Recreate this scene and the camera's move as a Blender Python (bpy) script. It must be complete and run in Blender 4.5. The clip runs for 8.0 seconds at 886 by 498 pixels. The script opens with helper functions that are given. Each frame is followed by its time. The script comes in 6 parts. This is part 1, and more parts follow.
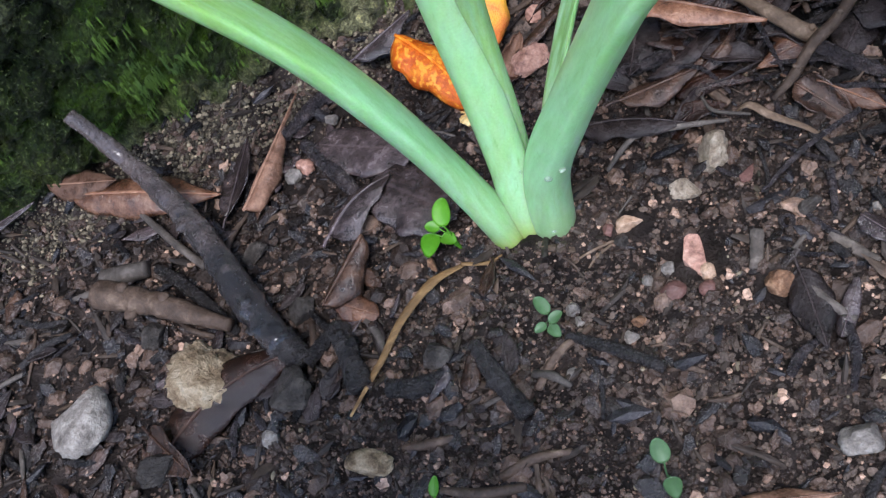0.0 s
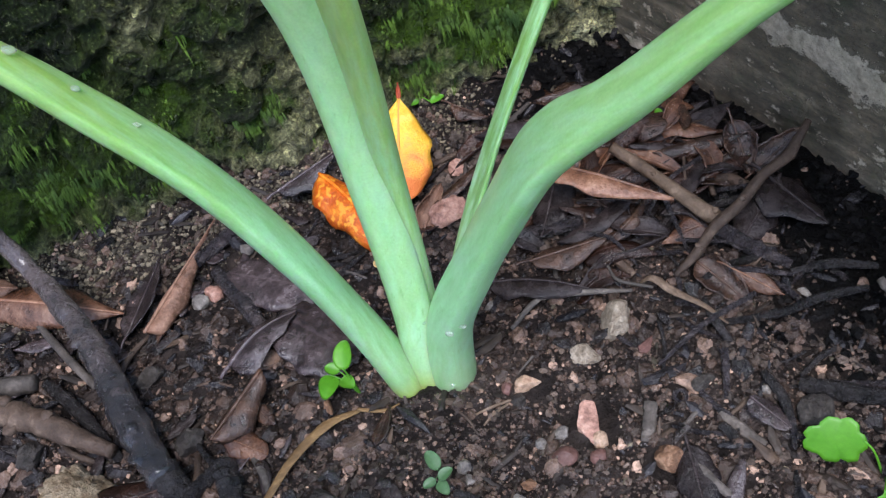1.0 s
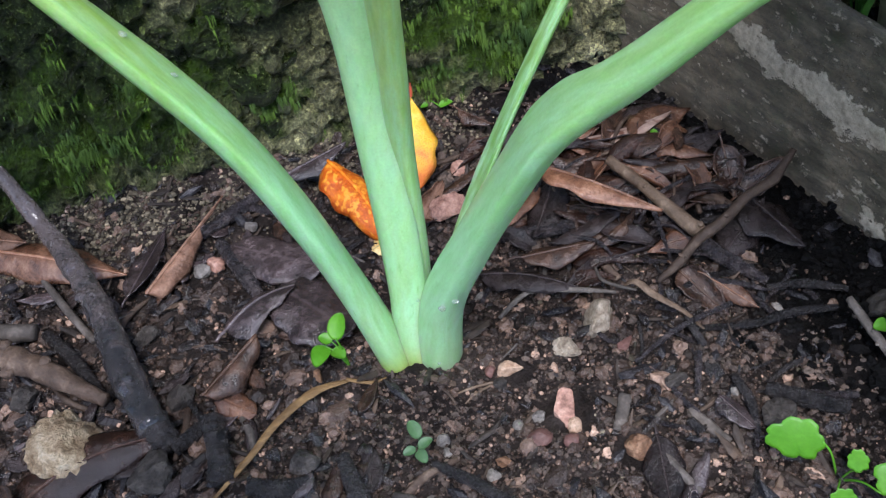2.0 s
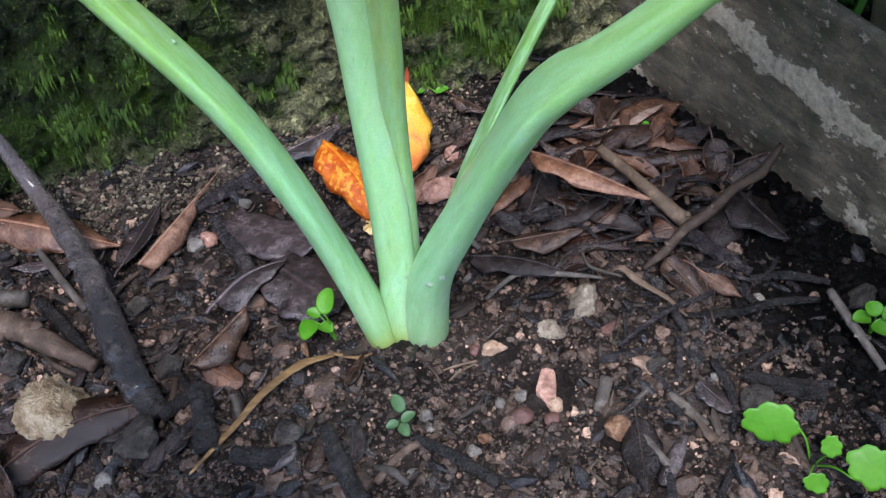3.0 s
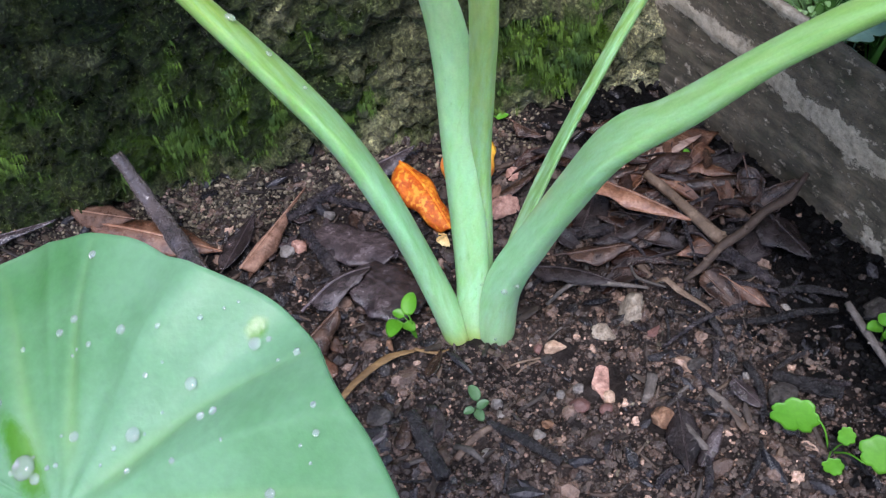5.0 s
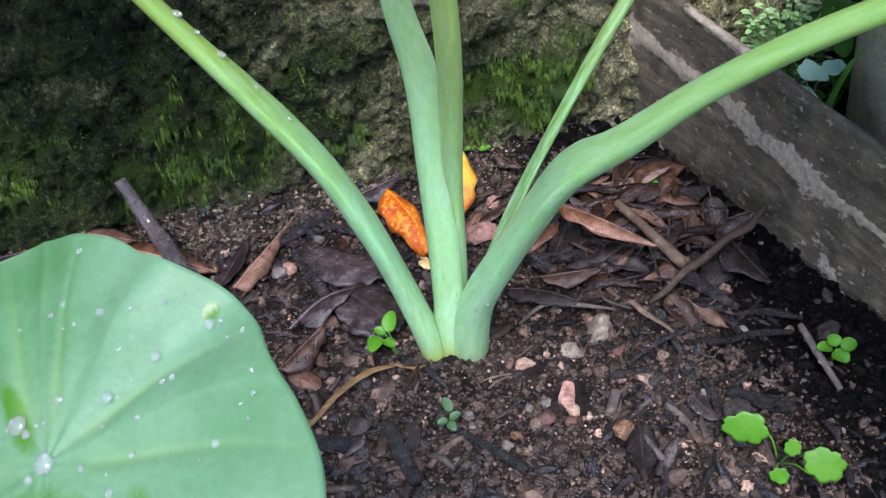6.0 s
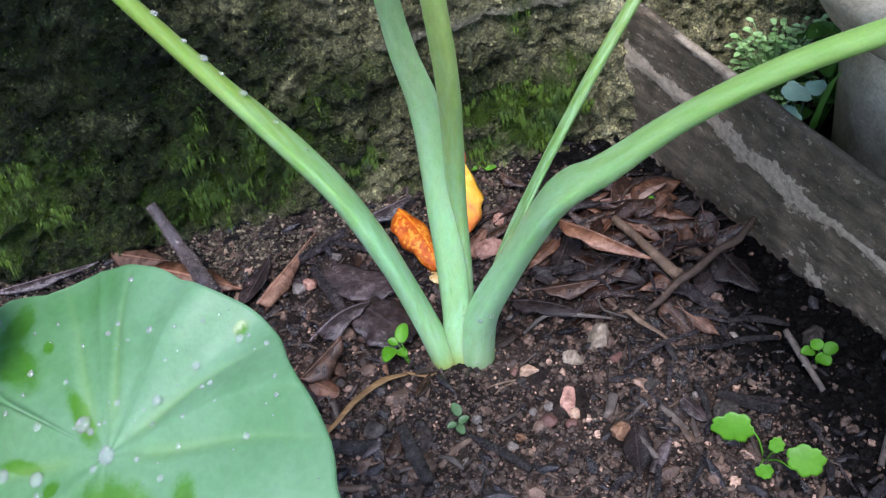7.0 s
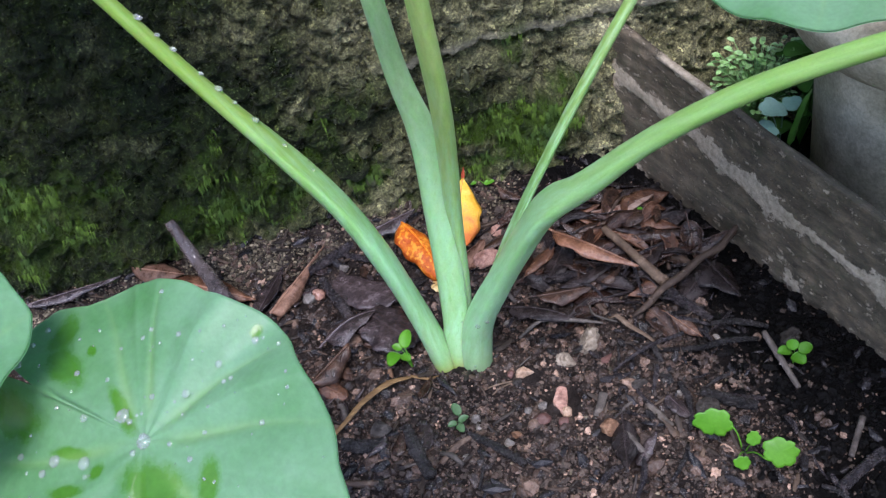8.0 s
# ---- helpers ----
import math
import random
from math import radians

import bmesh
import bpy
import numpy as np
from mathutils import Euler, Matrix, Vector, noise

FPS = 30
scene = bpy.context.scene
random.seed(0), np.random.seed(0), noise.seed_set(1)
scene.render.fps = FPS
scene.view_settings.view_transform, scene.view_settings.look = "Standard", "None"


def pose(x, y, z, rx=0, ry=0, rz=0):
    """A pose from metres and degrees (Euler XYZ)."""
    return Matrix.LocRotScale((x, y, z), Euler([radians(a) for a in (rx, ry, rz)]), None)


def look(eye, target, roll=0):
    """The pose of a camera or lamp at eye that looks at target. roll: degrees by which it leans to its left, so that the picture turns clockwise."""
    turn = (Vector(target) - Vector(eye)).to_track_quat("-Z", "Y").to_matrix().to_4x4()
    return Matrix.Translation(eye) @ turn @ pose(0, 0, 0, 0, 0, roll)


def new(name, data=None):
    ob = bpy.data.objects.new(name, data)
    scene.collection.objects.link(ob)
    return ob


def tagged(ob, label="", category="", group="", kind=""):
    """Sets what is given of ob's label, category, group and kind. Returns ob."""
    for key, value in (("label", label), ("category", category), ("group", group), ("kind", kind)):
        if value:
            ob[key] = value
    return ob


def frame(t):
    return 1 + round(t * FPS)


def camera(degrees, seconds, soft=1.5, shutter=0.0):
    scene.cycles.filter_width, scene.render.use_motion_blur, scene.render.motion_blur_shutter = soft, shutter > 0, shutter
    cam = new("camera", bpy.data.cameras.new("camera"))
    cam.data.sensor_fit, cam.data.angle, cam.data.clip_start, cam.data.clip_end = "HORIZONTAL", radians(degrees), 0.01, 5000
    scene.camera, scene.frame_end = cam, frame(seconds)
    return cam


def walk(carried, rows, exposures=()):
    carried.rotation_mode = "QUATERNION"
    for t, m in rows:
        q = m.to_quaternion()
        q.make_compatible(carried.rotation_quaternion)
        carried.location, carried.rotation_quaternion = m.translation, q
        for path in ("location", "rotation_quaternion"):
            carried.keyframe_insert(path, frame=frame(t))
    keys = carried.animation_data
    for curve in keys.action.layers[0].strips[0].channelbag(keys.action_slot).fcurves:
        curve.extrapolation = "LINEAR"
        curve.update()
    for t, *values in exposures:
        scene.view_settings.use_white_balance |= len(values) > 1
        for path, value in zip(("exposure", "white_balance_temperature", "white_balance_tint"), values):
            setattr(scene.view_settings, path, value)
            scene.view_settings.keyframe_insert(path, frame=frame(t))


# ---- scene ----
cam = camera(50.1, 8.0, soft=1.3)
PATH = [
    (0, (-0.0159, -0.2114, 0.3075), (-0.1519, 0.9732, -1.2983), -32.7),
    (0.5, (0.008, -0.202, 0.305), (0.021, 1.103, -1.21), -25.0),
    (1, (-0.004, -0.21, 0.309), (0.106, 1.12, -1.181), -18.5),
    (2.3, (-0.019, -0.241, 0.31), (0.156, 1.146, -1.12), -10.6),
    (2.5, (-0.016, -0.242, 0.312), (0.159, 1.144, -1.118), -10.3),
    (3, (-0.019, -0.248, 0.307), (0.165, 1.134, -1.127), -9.0),
    (3.5, (-0.023, -0.249, 0.309), (0.161, 1.123, -1.134), -9.4),
    (4, (-0.044, -0.262, 0.329), (0.094, 1.121, -1.109), -10.0),
    (4.5, (-0.058, -0.278, 0.349), (0.063, 1.119, -1.077), -9.7),
    (4.7, (-0.053, -0.276, 0.354), (0.1, 1.104, -1.086), -9.1),
    (5.8, (-0.042, -0.305, 0.366), (0.108, 1.128, -1.021), -8.2),
    (6, (-0.036, -0.309, 0.373), (0.112, 1.132, -1.007), -8.6),
    (6.5, (-0.035, -0.322, 0.384), (0.089, 1.133, -0.983), -10.0),
    (7, (-0.031, -0.334, 0.399), (0.079, 1.129, -0.96), -10.6),
    (7.5, (-0.03, -0.35, 0.407), (0.077, 1.127, -0.938), -10.6),
    (8, (-0.026, -0.361, 0.423), (0.065, 1.12, -0.919), -11.9),
]
walk(cam, [(t, look(eye, target, roll)) for t, eye, target, roll in PATH], exposures=[(0.0, 1.08, 6130, 16), (3.0, 1.08, 6130, 16), (4.0, 1.14, 6100, 18), (6.0, 1.13, 6120, 22), (7.0, 1.07, 6120, 22), (8.0, 1.02, 6100, 22)])

# ---- light: an overcast garden corner ----
world = bpy.data.worlds.new("sky")
world.use_nodes = True
scene.world = world
wn = world.node_tree
sky = wn.nodes.new("ShaderNodeTexSky")
sky.sky_type = "NISHITA"
sky.sun_disc = False
sky.sun_elevation = radians(62)
sky.sun_rotation = radians(190)
sky.air_density = 1.0
sky.dust_density = 1.0
wn.links.new(sky.outputs[0], wn.nodes["Background"].inputs[0])
wn.nodes["Background"].inputs[1].default_value = 0.15
sun_data = bpy.data.lights.new("sun", "SUN")
sun_data.energy = 1.9
sun_data.angle = radians(26)
sun_data.color = (1.0, 0.99, 0.97)
sun = new("sun", sun_data)
sun.matrix_world = look((-0.2, -1.1, 2.1), (0, 0, 0))


# ---- materials ----
def nodes_of(name):
    m = bpy.data.materials.new(name)
    m.use_nodes = True
    t = m.node_tree
    return m, t, t.nodes["Principled BSDF"]


def link(t, a, b):
    t.links.new(a, b)


def noise_node(t, scale, detail=5.0, rough=0.6, coord=None, stretch=None):
    if coord is None:
        coord = t.nodes.new("ShaderNodeTexCoord").outputs["Object"]
    if stretch:
        mp = t.nodes.new("ShaderNodeMapping")
        mp.inputs["Scale"].default_value = stretch
        link(t, coord, mp.inputs[0])
        coord = mp.outputs[0]
    n = t.nodes.new("ShaderNodeTexNoise")
    n.inputs["Scale"].default_value = scale
    n.inputs["Detail"].default_value = detail
    n.inputs["Roughness"].default_value = rough
    link(t, coord, n.inputs["Vector"])
    return n.outputs["Fac"]


def ramp(t, fac, stops):
    r = t.nodes.new("ShaderNodeValToRGB")
    el = r.color_ramp.elements
    el[0].position, el[1].position = stops[0][0], stops[-1][0]
    el[0].color = (*stops[0][1], 1)
    el[1].color = (*stops[-1][1], 1)
    for p, c in stops[1:-1]:
        e = el.new(p)
        e.color = (*c, 1)
    link(t, fac, r.inputs[0])
    return r.outputs[0]


def mix(t, fac, a, b, kind="MIX"):
    n = t.nodes.new("ShaderNodeMix")
    n.data_type = "RGBA"
    n.blend_type = kind
    for value, socket in ((fac, n.inputs[0]), (a, n.inputs[6]), (b, n.inputs[7])):
        if hasattr(value, "links"):
            link(t, value, socket)
        elif isinstance(value, tuple):
            socket.default_value = (*value, 1)
        else:
            socket.default_value = value
    return n.outputs[2]


def math_node(t, op, a, b=0.0, clamp=False):
    n = t.nodes.new("ShaderNodeMath")
    n.operation = op
    n.use_clamp = clamp
    for value, socket in ((a, n.inputs[0]), (b, n.inputs[1])):
        if hasattr(value, "links"):
            link(t, value, socket)
        else:
            socket.default_value = value
    return n.outputs[0]


def bump(t, bsdf, height, strength, distance):
    b = t.nodes.new("ShaderNodeBump")
    b.inputs["Strength"].default_value = strength
    b.inputs["Distance"].default_value = distance
    link(t, height, b.inputs["Height"])
    link(t, b.outputs[0], bsdf.inputs["Normal"])


def spread(t, lo, hi):
    """A number per object between lo and hi."""
    o = t.nodes.new("ShaderNodeObjectInfo")
    m = t.nodes.new("ShaderNodeMapRange")
    m.inputs[3].default_value, m.inputs[4].default_value = lo, hi
    link(t, o.outputs["Random"], m.inputs[0])
    return m.outputs[0]


def island(t):
    return t.nodes.new("ShaderNodeNewGeometry").outputs["Random Per Island"]


def tint(t, colour, value):
    """Scale a colour by a number."""
    n = t.nodes.new("ShaderNodeVectorMath")
    n.operation = "SCALE"
    link(t, colour, n.inputs[0])
    link(t, value, n.inputs[3])
    return n.outputs[0]


def surface(name, stops, scale, rough=(0.5, 0.9), fine=900.0, relief=0.4, depth=0.0006, stretch=None, vary=None, spec=0.4, per_island=None):
    """A natural surface: colour at two scales, uneven gloss and fine relief."""
    m, t, b = nodes_of(name)
    broad = noise_node(t, scale, 6, 0.65, stretch=stretch)
    small = noise_node(t, fine, 4, 0.7, stretch=stretch)
    c = ramp(t, broad, stops)
    c = mix(t, 0.55, c, ramp(t, small, [(0.3, (0.45, 0.45, 0.45)), (0.7, (1.35, 1.35, 1.35))]), "MULTIPLY")
    if per_island:
        c = mix(t, 1.0, c, ramp(t, island(t), per_island), "MULTIPLY")
    if vary:
        c = tint(t, c, spread(t, *vary))
    link(t, c, b.inputs["Base Color"])
    r = ramp(t, noise_node(t, scale * 2.3, 4, 0.6), [(0.3, (rough[0],) * 3), (0.7, (rough[1],) * 3)])
    link(t, r, b.inputs["Roughness"])
    b.inputs["Specular IOR Level"].default_value = spec
    bump(t, b, math_node(t, "ADD", small, broad), relief, depth)
    return m


SOIL = surface("wet_soil", [(0.3, (0.007, 0.0058, 0.0050)), (0.5, (0.030, 0.0235, 0.0205)), (0.68, (0.082, 0.064, 0.056))], 60, (0.35, 0.8), 700, 1.0, 0.0030, spec=0.12)
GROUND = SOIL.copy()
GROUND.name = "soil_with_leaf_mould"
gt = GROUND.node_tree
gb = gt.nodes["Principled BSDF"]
# black patch by the board; the shade there is part of this colour
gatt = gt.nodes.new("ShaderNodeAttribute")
gatt.attribute_name = "mould_shade"
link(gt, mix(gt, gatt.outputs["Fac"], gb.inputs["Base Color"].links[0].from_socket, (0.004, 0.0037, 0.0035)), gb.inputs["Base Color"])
CRUMB = surface("soil_crumbs", [(0.3, (0.028, 0.020, 0.0160)), (0.7, (0.128, 0.090, 0.070))], 130, (0.08, 0.45), 1500, 0.8, 0.0007, spec=0.45,
                per_island=[(0.0, (0.26, 0.25, 0.25)), (0.5, (0.78, 0.74, 0.71)), (0.80, (1.7, 1.58, 1.50)), (0.95, (3.0, 2.8, 2.6)), (1.0, (8.0, 7.5, 6.9))])
# near-black crumbs, which carry the shade by the board in their colour
HUMUS_SHADED = surface("black_shaded_mould", [(0.3, (0.003, 0.003, 0.003)), (0.7, (0.012, 0.011, 0.0105))], 90, (0.25, 0.7), 1500, 0.8, 0.0008, spec=0.08,
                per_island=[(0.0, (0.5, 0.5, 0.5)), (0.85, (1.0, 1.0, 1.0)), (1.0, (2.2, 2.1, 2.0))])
CRUMB_DRY = surface("drier_soil_crumbs", [(0.3, (0.055, 0.042, 0.034)), (0.7, (0.19, 0.146, 0.118))], 130, (0.25, 0.8), 1500, 0.9, 0.0009, spec=0.4,
                    per_island=[(0.0, (0.3, 0.3, 0.3)), (0.6, (0.8, 0.78, 0.76)), (0.95, (1.3, 1.25, 1.2)), (1.0, (2.2, 2.1, 2.0))])
GRIT = surface("pale_grit", [(0.3, (0.16, 0.135, 0.09)), (0.7, (0.42, 0.36, 0.255))], 150, (0.5, 0.9), 1800, 0.5, 0.0004,
               per_island=[(0.0, (0.10, 0.10, 0.09)), (0.55, (0.35, 0.34, 0.32)), (0.9, (0.8, 0.78, 0.74)), (1.0, (1.3, 1.25, 1.2))])
CHAR = surface("charcoal_bits", [(0.3, (0.008, 0.008, 0.009)), (0.7, (0.032, 0.030, 0.031))], 140, (0.10, 0.40), 1200, 0.7, 0.0006, spec=0.4,
               per_island=[(0.0, (0.5, 0.5, 0.55)), (1.0, (1.8, 1.7, 1.7))])
FLAKE = surface("wet_bark_flakes", [(0.3, (0.014, 0.0105, 0.009)), (0.7, (0.068, 0.050, 0.042))], 140, (0.08, 0.42), 1200, 0.8, 0.001, spec=0.8,
                per_island=[(0.0, (0.2, 0.2, 0.22)), (0.6, (0.55, 0.54, 0.55)), (0.93, (1.1, 1.05, 1.0)), (1.0, (2.4, 2.2, 2.0))])
CHIP = surface("wood_chips", [(0.3, (0.020, 0.015, 0.012)), (0.7, (0.080, 0.060, 0.045))], 140, (0.45, 0.85), 1200, 0.5, 0.0005,
               per_island=[(0.0, (0.4, 0.4, 0.42)), (0.7, (1.0, 0.95, 0.9)), (1.0, (1.9, 1.7, 1.5))])
BARK_DARK = surface("wet_dark_bark", [(0.3, (0.012, 0.010, 0.011)), (0.52, (0.040, 0.032, 0.033)), (0.70, (0.13, 0.105, 0.10))], 170, (0.12, 0.40), 700, 1.0, 0.0026, vary=(0.7, 1.2), spec=0.6)
BARK_BROWN = surface("brown_bark", [(0.3, (0.035, 0.022, 0.015)), (0.55, (0.085, 0.056, 0.039)), (0.72, (0.19, 0.135, 0.095))], 130, (0.4, 0.8), 900, 0.7, 0.001, vary=(0.6, 1.4))
BARK_GREY = surface("grey_bark", [(0.3, (0.045, 0.038, 0.032)), (0.55, (0.105, 0.088, 0.074)), (0.72, (0.21, 0.18, 0.155))], 130, (0.5, 0.85), 900, 0.7, 0.001, vary=(0.7, 1.3))
CHARCOAL = surface("charred_wood", [(0.3, (0.010, 0.009, 0.009)), (0.7, (0.056, 0.049, 0.047))], 140, (0.12, 0.40), 900, 1.0, 0.0018, vary=(0.5, 1.3), spec=0.4)
BARK_TAN = surface("light_brown_bark", [(0.3, (0.075, 0.048, 0.030)), (0.55, (0.17, 0.115, 0.075)), (0.72, (0.30, 0.215, 0.15))], 130, (0.35, 0.75), 900, 0.7, 0.001)
BARK_STICK = surface("weathered_stick_bark", [(0.3, (0.008, 0.0075, 0.009)), (0.52, (0.024, 0.020, 0.022)), (0.70, (0.085, 0.070, 0.069))], 120, (0.08, 0.32), 500, 1.0, 0.0034, spec=0.9)
bt = BARK_STICK.node_tree
bb = bt.nodes["Principled BSDF"]
bb.inputs["Coat Weight"].default_value = 0.7
bb.inputs["Coat Roughness"].default_value = 0.12
bsep = bt.nodes.new("ShaderNodeSeparateXYZ")
link(bt, bt.nodes.new("ShaderNodeTexCoord").outputs["Object"], bsep.inputs[0])
peel = math_node(bt, "ADD", math_node(bt, "MULTIPLY", bsep.outputs["Y"], 9.0), math_node(bt, "MULTIPLY", noise_node(bt, 60, 4, 0.6), 1.2))
link(bt, mix(bt, ramp(bt, math_node(bt, "MULTIPLY", peel, 0.5), [(0.55, (0, 0, 0)), (0.85, (0.9, 0.9, 0.9))]), bb.inputs["Base Color"].links[0].from_socket, (0.17, 0.130, 0.118)), bb.inputs["Base Color"])
STRAW = surface("dry_straw", [(0.3, (0.09, 0.050, 0.020)), (0.55, (0.23, 0.135, 0.052)), (0.72, (0.40, 0.26, 0.11))], 160, (0.45, 0.75), 1100, 0.8, 0.0008, stretch=(0.35, 1.2, 1.2))
STONE_PALE = surface("pale_stone", [(0.3, (0.11, 0.095, 0.08)), (0.5, (0.27, 0.24, 0.21)), (0.72, (0.48, 0.44, 0.39))], 190, (0.45, 0.85), 800, 1.0, 0.0014, vary=(0.8, 1.15))
STONE_CREAM = surface("cream_stone", [(0.3, (0.17, 0.125, 0.085)), (0.5, (0.42, 0.335, 0.245)), (0.70, (0.66, 0.565, 0.44))], 240, (0.45, 0.85), 800, 1.0, 0.0022)
STONE_PEACH = surface("peach_stone", [(0.3, (0.26, 0.145, 0.085)), (0.5, (0.50, 0.33, 0.22)), (0.72, (0.68, 0.50, 0.37))], 260, (0.4, 0.8), 900, 0.8, 0.001)
STONE_GREY = surface("grey_stone", [(0.3, (0.022, 0.018, 0.015)), (0.5, (0.062, 0.052, 0.044)), (0.72, (0.14, 0.122, 0.104))], 190, (0.3, 0.8), 800, 1.0, 0.0018, vary=(0.6, 1.3))
STONE_PINK = surface("pink_stone", [(0.32, (0.17, 0.082, 0.060)), (0.5, (0.42, 0.225, 0.165)), (0.68, (0.60, 0.39, 0.30))], 260, (0.5, 0.8), 900, 0.6, 0.0006)
STONE_ORANGE = surface("orange_pebble", [(0.3, (0.08, 0.040, 0.022)), (0.5, (0.22, 0.115, 0.062)), (0.72, (0.46, 0.28, 0.17))], 260, (0.35, 0.75), 900, 1.0, 0.001, vary=(0.8, 1.2))
STONE_RED = surface("red_pebble", [(0.3, (0.09, 0.042, 0.034)), (0.7, (0.21, 0.105, 0.085))], 160, (0.4, 0.75), 900, 0.6, 0.0006, vary=(0.7, 1.3))
FIBRE = surface("pale_fibrous_lump", [(0.30, (0.055, 0.036, 0.020)), (0.42, (0.34, 0.235, 0.135)), (0.54, (0.62, 0.48, 0.31)), (0.72, (0.80, 0.69, 0.51))], 110, (0.6, 0.95), 900, 1.0, 0.003)
CEMENT = surface("grey_cement", [(0.3, (0.24, 0.21, 0.14)), (0.5, (0.46, 0.41, 0.29)), (0.72, (0.66, 0.60, 0.45))], 30, (0.6, 0.9), 420, 0.6, 0.001)


def dead_leaf(name, dark, mid, light, rough=(0.16, 0.45), spots=None, grain=190, foot=None, spec=0.4):
    """Dry leaf: midrib and side veins along the blade, blotches, glossy wet skin."""
    m, t, b = nodes_of(name)
    co = t.nodes.new("ShaderNodeTexCoord").outputs["Object"]
    sep = t.nodes.new("ShaderNodeSeparateXYZ")
    att = t.nodes.new("ShaderNodeAttribute")
    att.attribute_name = "blade"
    link(t, att.outputs["Vector"], sep.inputs[0])
    blot = noise_node(t, 110, 5, 0.65, co)
    fine = noise_node(t, 900, 4, 0.7, co)
    c = ramp(t, blot, [(0.3, dark), (0.5, mid), (0.7, light)])
    c = mix(t, 0.5, c, ramp(t, fine, [(0.3, (0.5, 0.5, 0.5)), (0.7, (1.3, 1.3, 1.3))]), "MULTIPLY")
    if spots:
        f = ramp(t, noise_node(t, grain, 3, 0.5, co), [(0.52, (0, 0, 0)), (0.62, (1, 1, 1))])
        c = mix(t, f, c, spots)
    if foot:
        g = math_node(t, "ADD", math_node(t, "MULTIPLY", sep.outputs["X"], -2.5), math_node(t, "MULTIPLY", blot, 1.6))
        c = mix(t, ramp(t, g, [(0.0, (0, 0, 0)), (0.55, (1, 1, 1))]), c, foot)
    side = math_node(t, "ABSOLUTE", sep.outputs["Y"])
    vein = math_node(t, "SINE", math_node(t, "MULTIPLY", math_node(t, "SUBTRACT", sep.outputs["X"], math_node(t, "MULTIPLY", side, 0.16)), 95.0))
    vein = math_node(t, "POWER", math_node(t, "MAXIMUM", vein, 0.0), 8.0)
    rib = math_node(t, "SUBTRACT", 1.0, math_node(t, "MULTIPLY", side, 11.0), True)
    line = math_node(t, "MAXIMUM", math_node(t, "MULTIPLY", vein, 0.16), math_node(t, "MULTIPLY", rib, 0.7))
    c = mix(t, math_node(t, "MULTIPLY", line, 0.26), c, tuple(min(1.0, v * 1.6) for v in light))
    c = tint(t, c, spread(t, 0.65, 1.3))
    link(t, c, b.inputs["Base Color"])
    link(t, ramp(t, blot, [(0.3, (rough[0],) * 3), (0.7, (rough[1],) * 3)]), b.inputs["Roughness"])
    b.inputs["Specular IOR Level"].default_value = spec
    bump(t, b, math_node(t, "ADD", math_node(t, "MULTIPLY", line, 0.5), math_node(t, "ADD", fine, math_node(t, "MULTIPLY", blot, 2.0))), 0.6, 0.0010)
    return m


LEAF_COPPER = dead_leaf("coppery_dead_leaf", (0.040, 0.018, 0.011), (0.12, 0.054, 0.030), (0.27, 0.135, 0.075), (0.10, 0.34), spec=0.7)
LEAF_GLOSSY = dead_leaf("glossy_brown_leaf", (0.060, 0.026, 0.015), (0.18, 0.080, 0.043), (0.38, 0.20, 0.12), (0.06, 0.26), spec=0.9)
LEAF_RUSSET = dead_leaf("russet_wet_leaf", (0.013, 0.0062, 0.0045), (0.030, 0.0135, 0.0085), (0.072, 0.031, 0.018), (0.10, 0.34), spec=0.5)
LEAF_TAN = dead_leaf("tan_dead_leaf", (0.055, 0.030, 0.019), (0.18, 0.095, 0.060), (0.36, 0.21, 0.14))
LEAF_BROWN = dead_leaf("brown_dead_leaf", (0.018, 0.010, 0.007), (0.048, 0.026, 0.017), (0.12, 0.064, 0.040), (0.08, 0.34), spec=0.7)
LEAF_DARK = dead_leaf("dark_wet_leaf", (0.009, 0.007, 0.007), (0.026, 0.019, 0.018), (0.060, 0.046, 0.044), (0.12, 0.40), spec=0.35)
LEAF_PURPLE = dead_leaf("purplish_wet_leaf", (0.020, 0.014, 0.014), (0.052, 0.037, 0.036), (0.14, 0.105, 0.104), (0.07, 0.32), spec=0.9)
LEAF_SPOTTED = dead_leaf("spotted_dead_leaf", (0.12, 0.075, 0.058), (0.31, 0.21, 0.165), (0.50, 0.38, 0.31), (0.25, 0.6), (0.12, 0.050, 0.030))
LEAF_ORANGE = dead_leaf("orange_fallen_leaf", (0.30, 0.032, 0.003), (0.60, 0.11, 0.006), (0.78, 0.24, 0.012), (0.25, 0.5), (0.82, 0.33, 0.03), 330)
LEAF_YELLOW = dead_leaf("yellow_fallen_leaf", (0.82, 0.36, 0.020), (0.87, 0.50, 0.050), (0.91, 0.66, 0.16), (0.3, 0.55), foot=(0.66, 0.17, 0.035))
LEAF_RED = dead_leaf("red_leaf_point", (0.16, 0.02, 0.015), (0.28, 0.04, 0.02), (0.40, 0.08, 0.03))
LEAF_CREAM = dead_leaf("pale_yellow_leaf", (0.50, 0.29, 0.09), (0.70, 0.47, 0.17), (0.84, 0.66, 0.32))


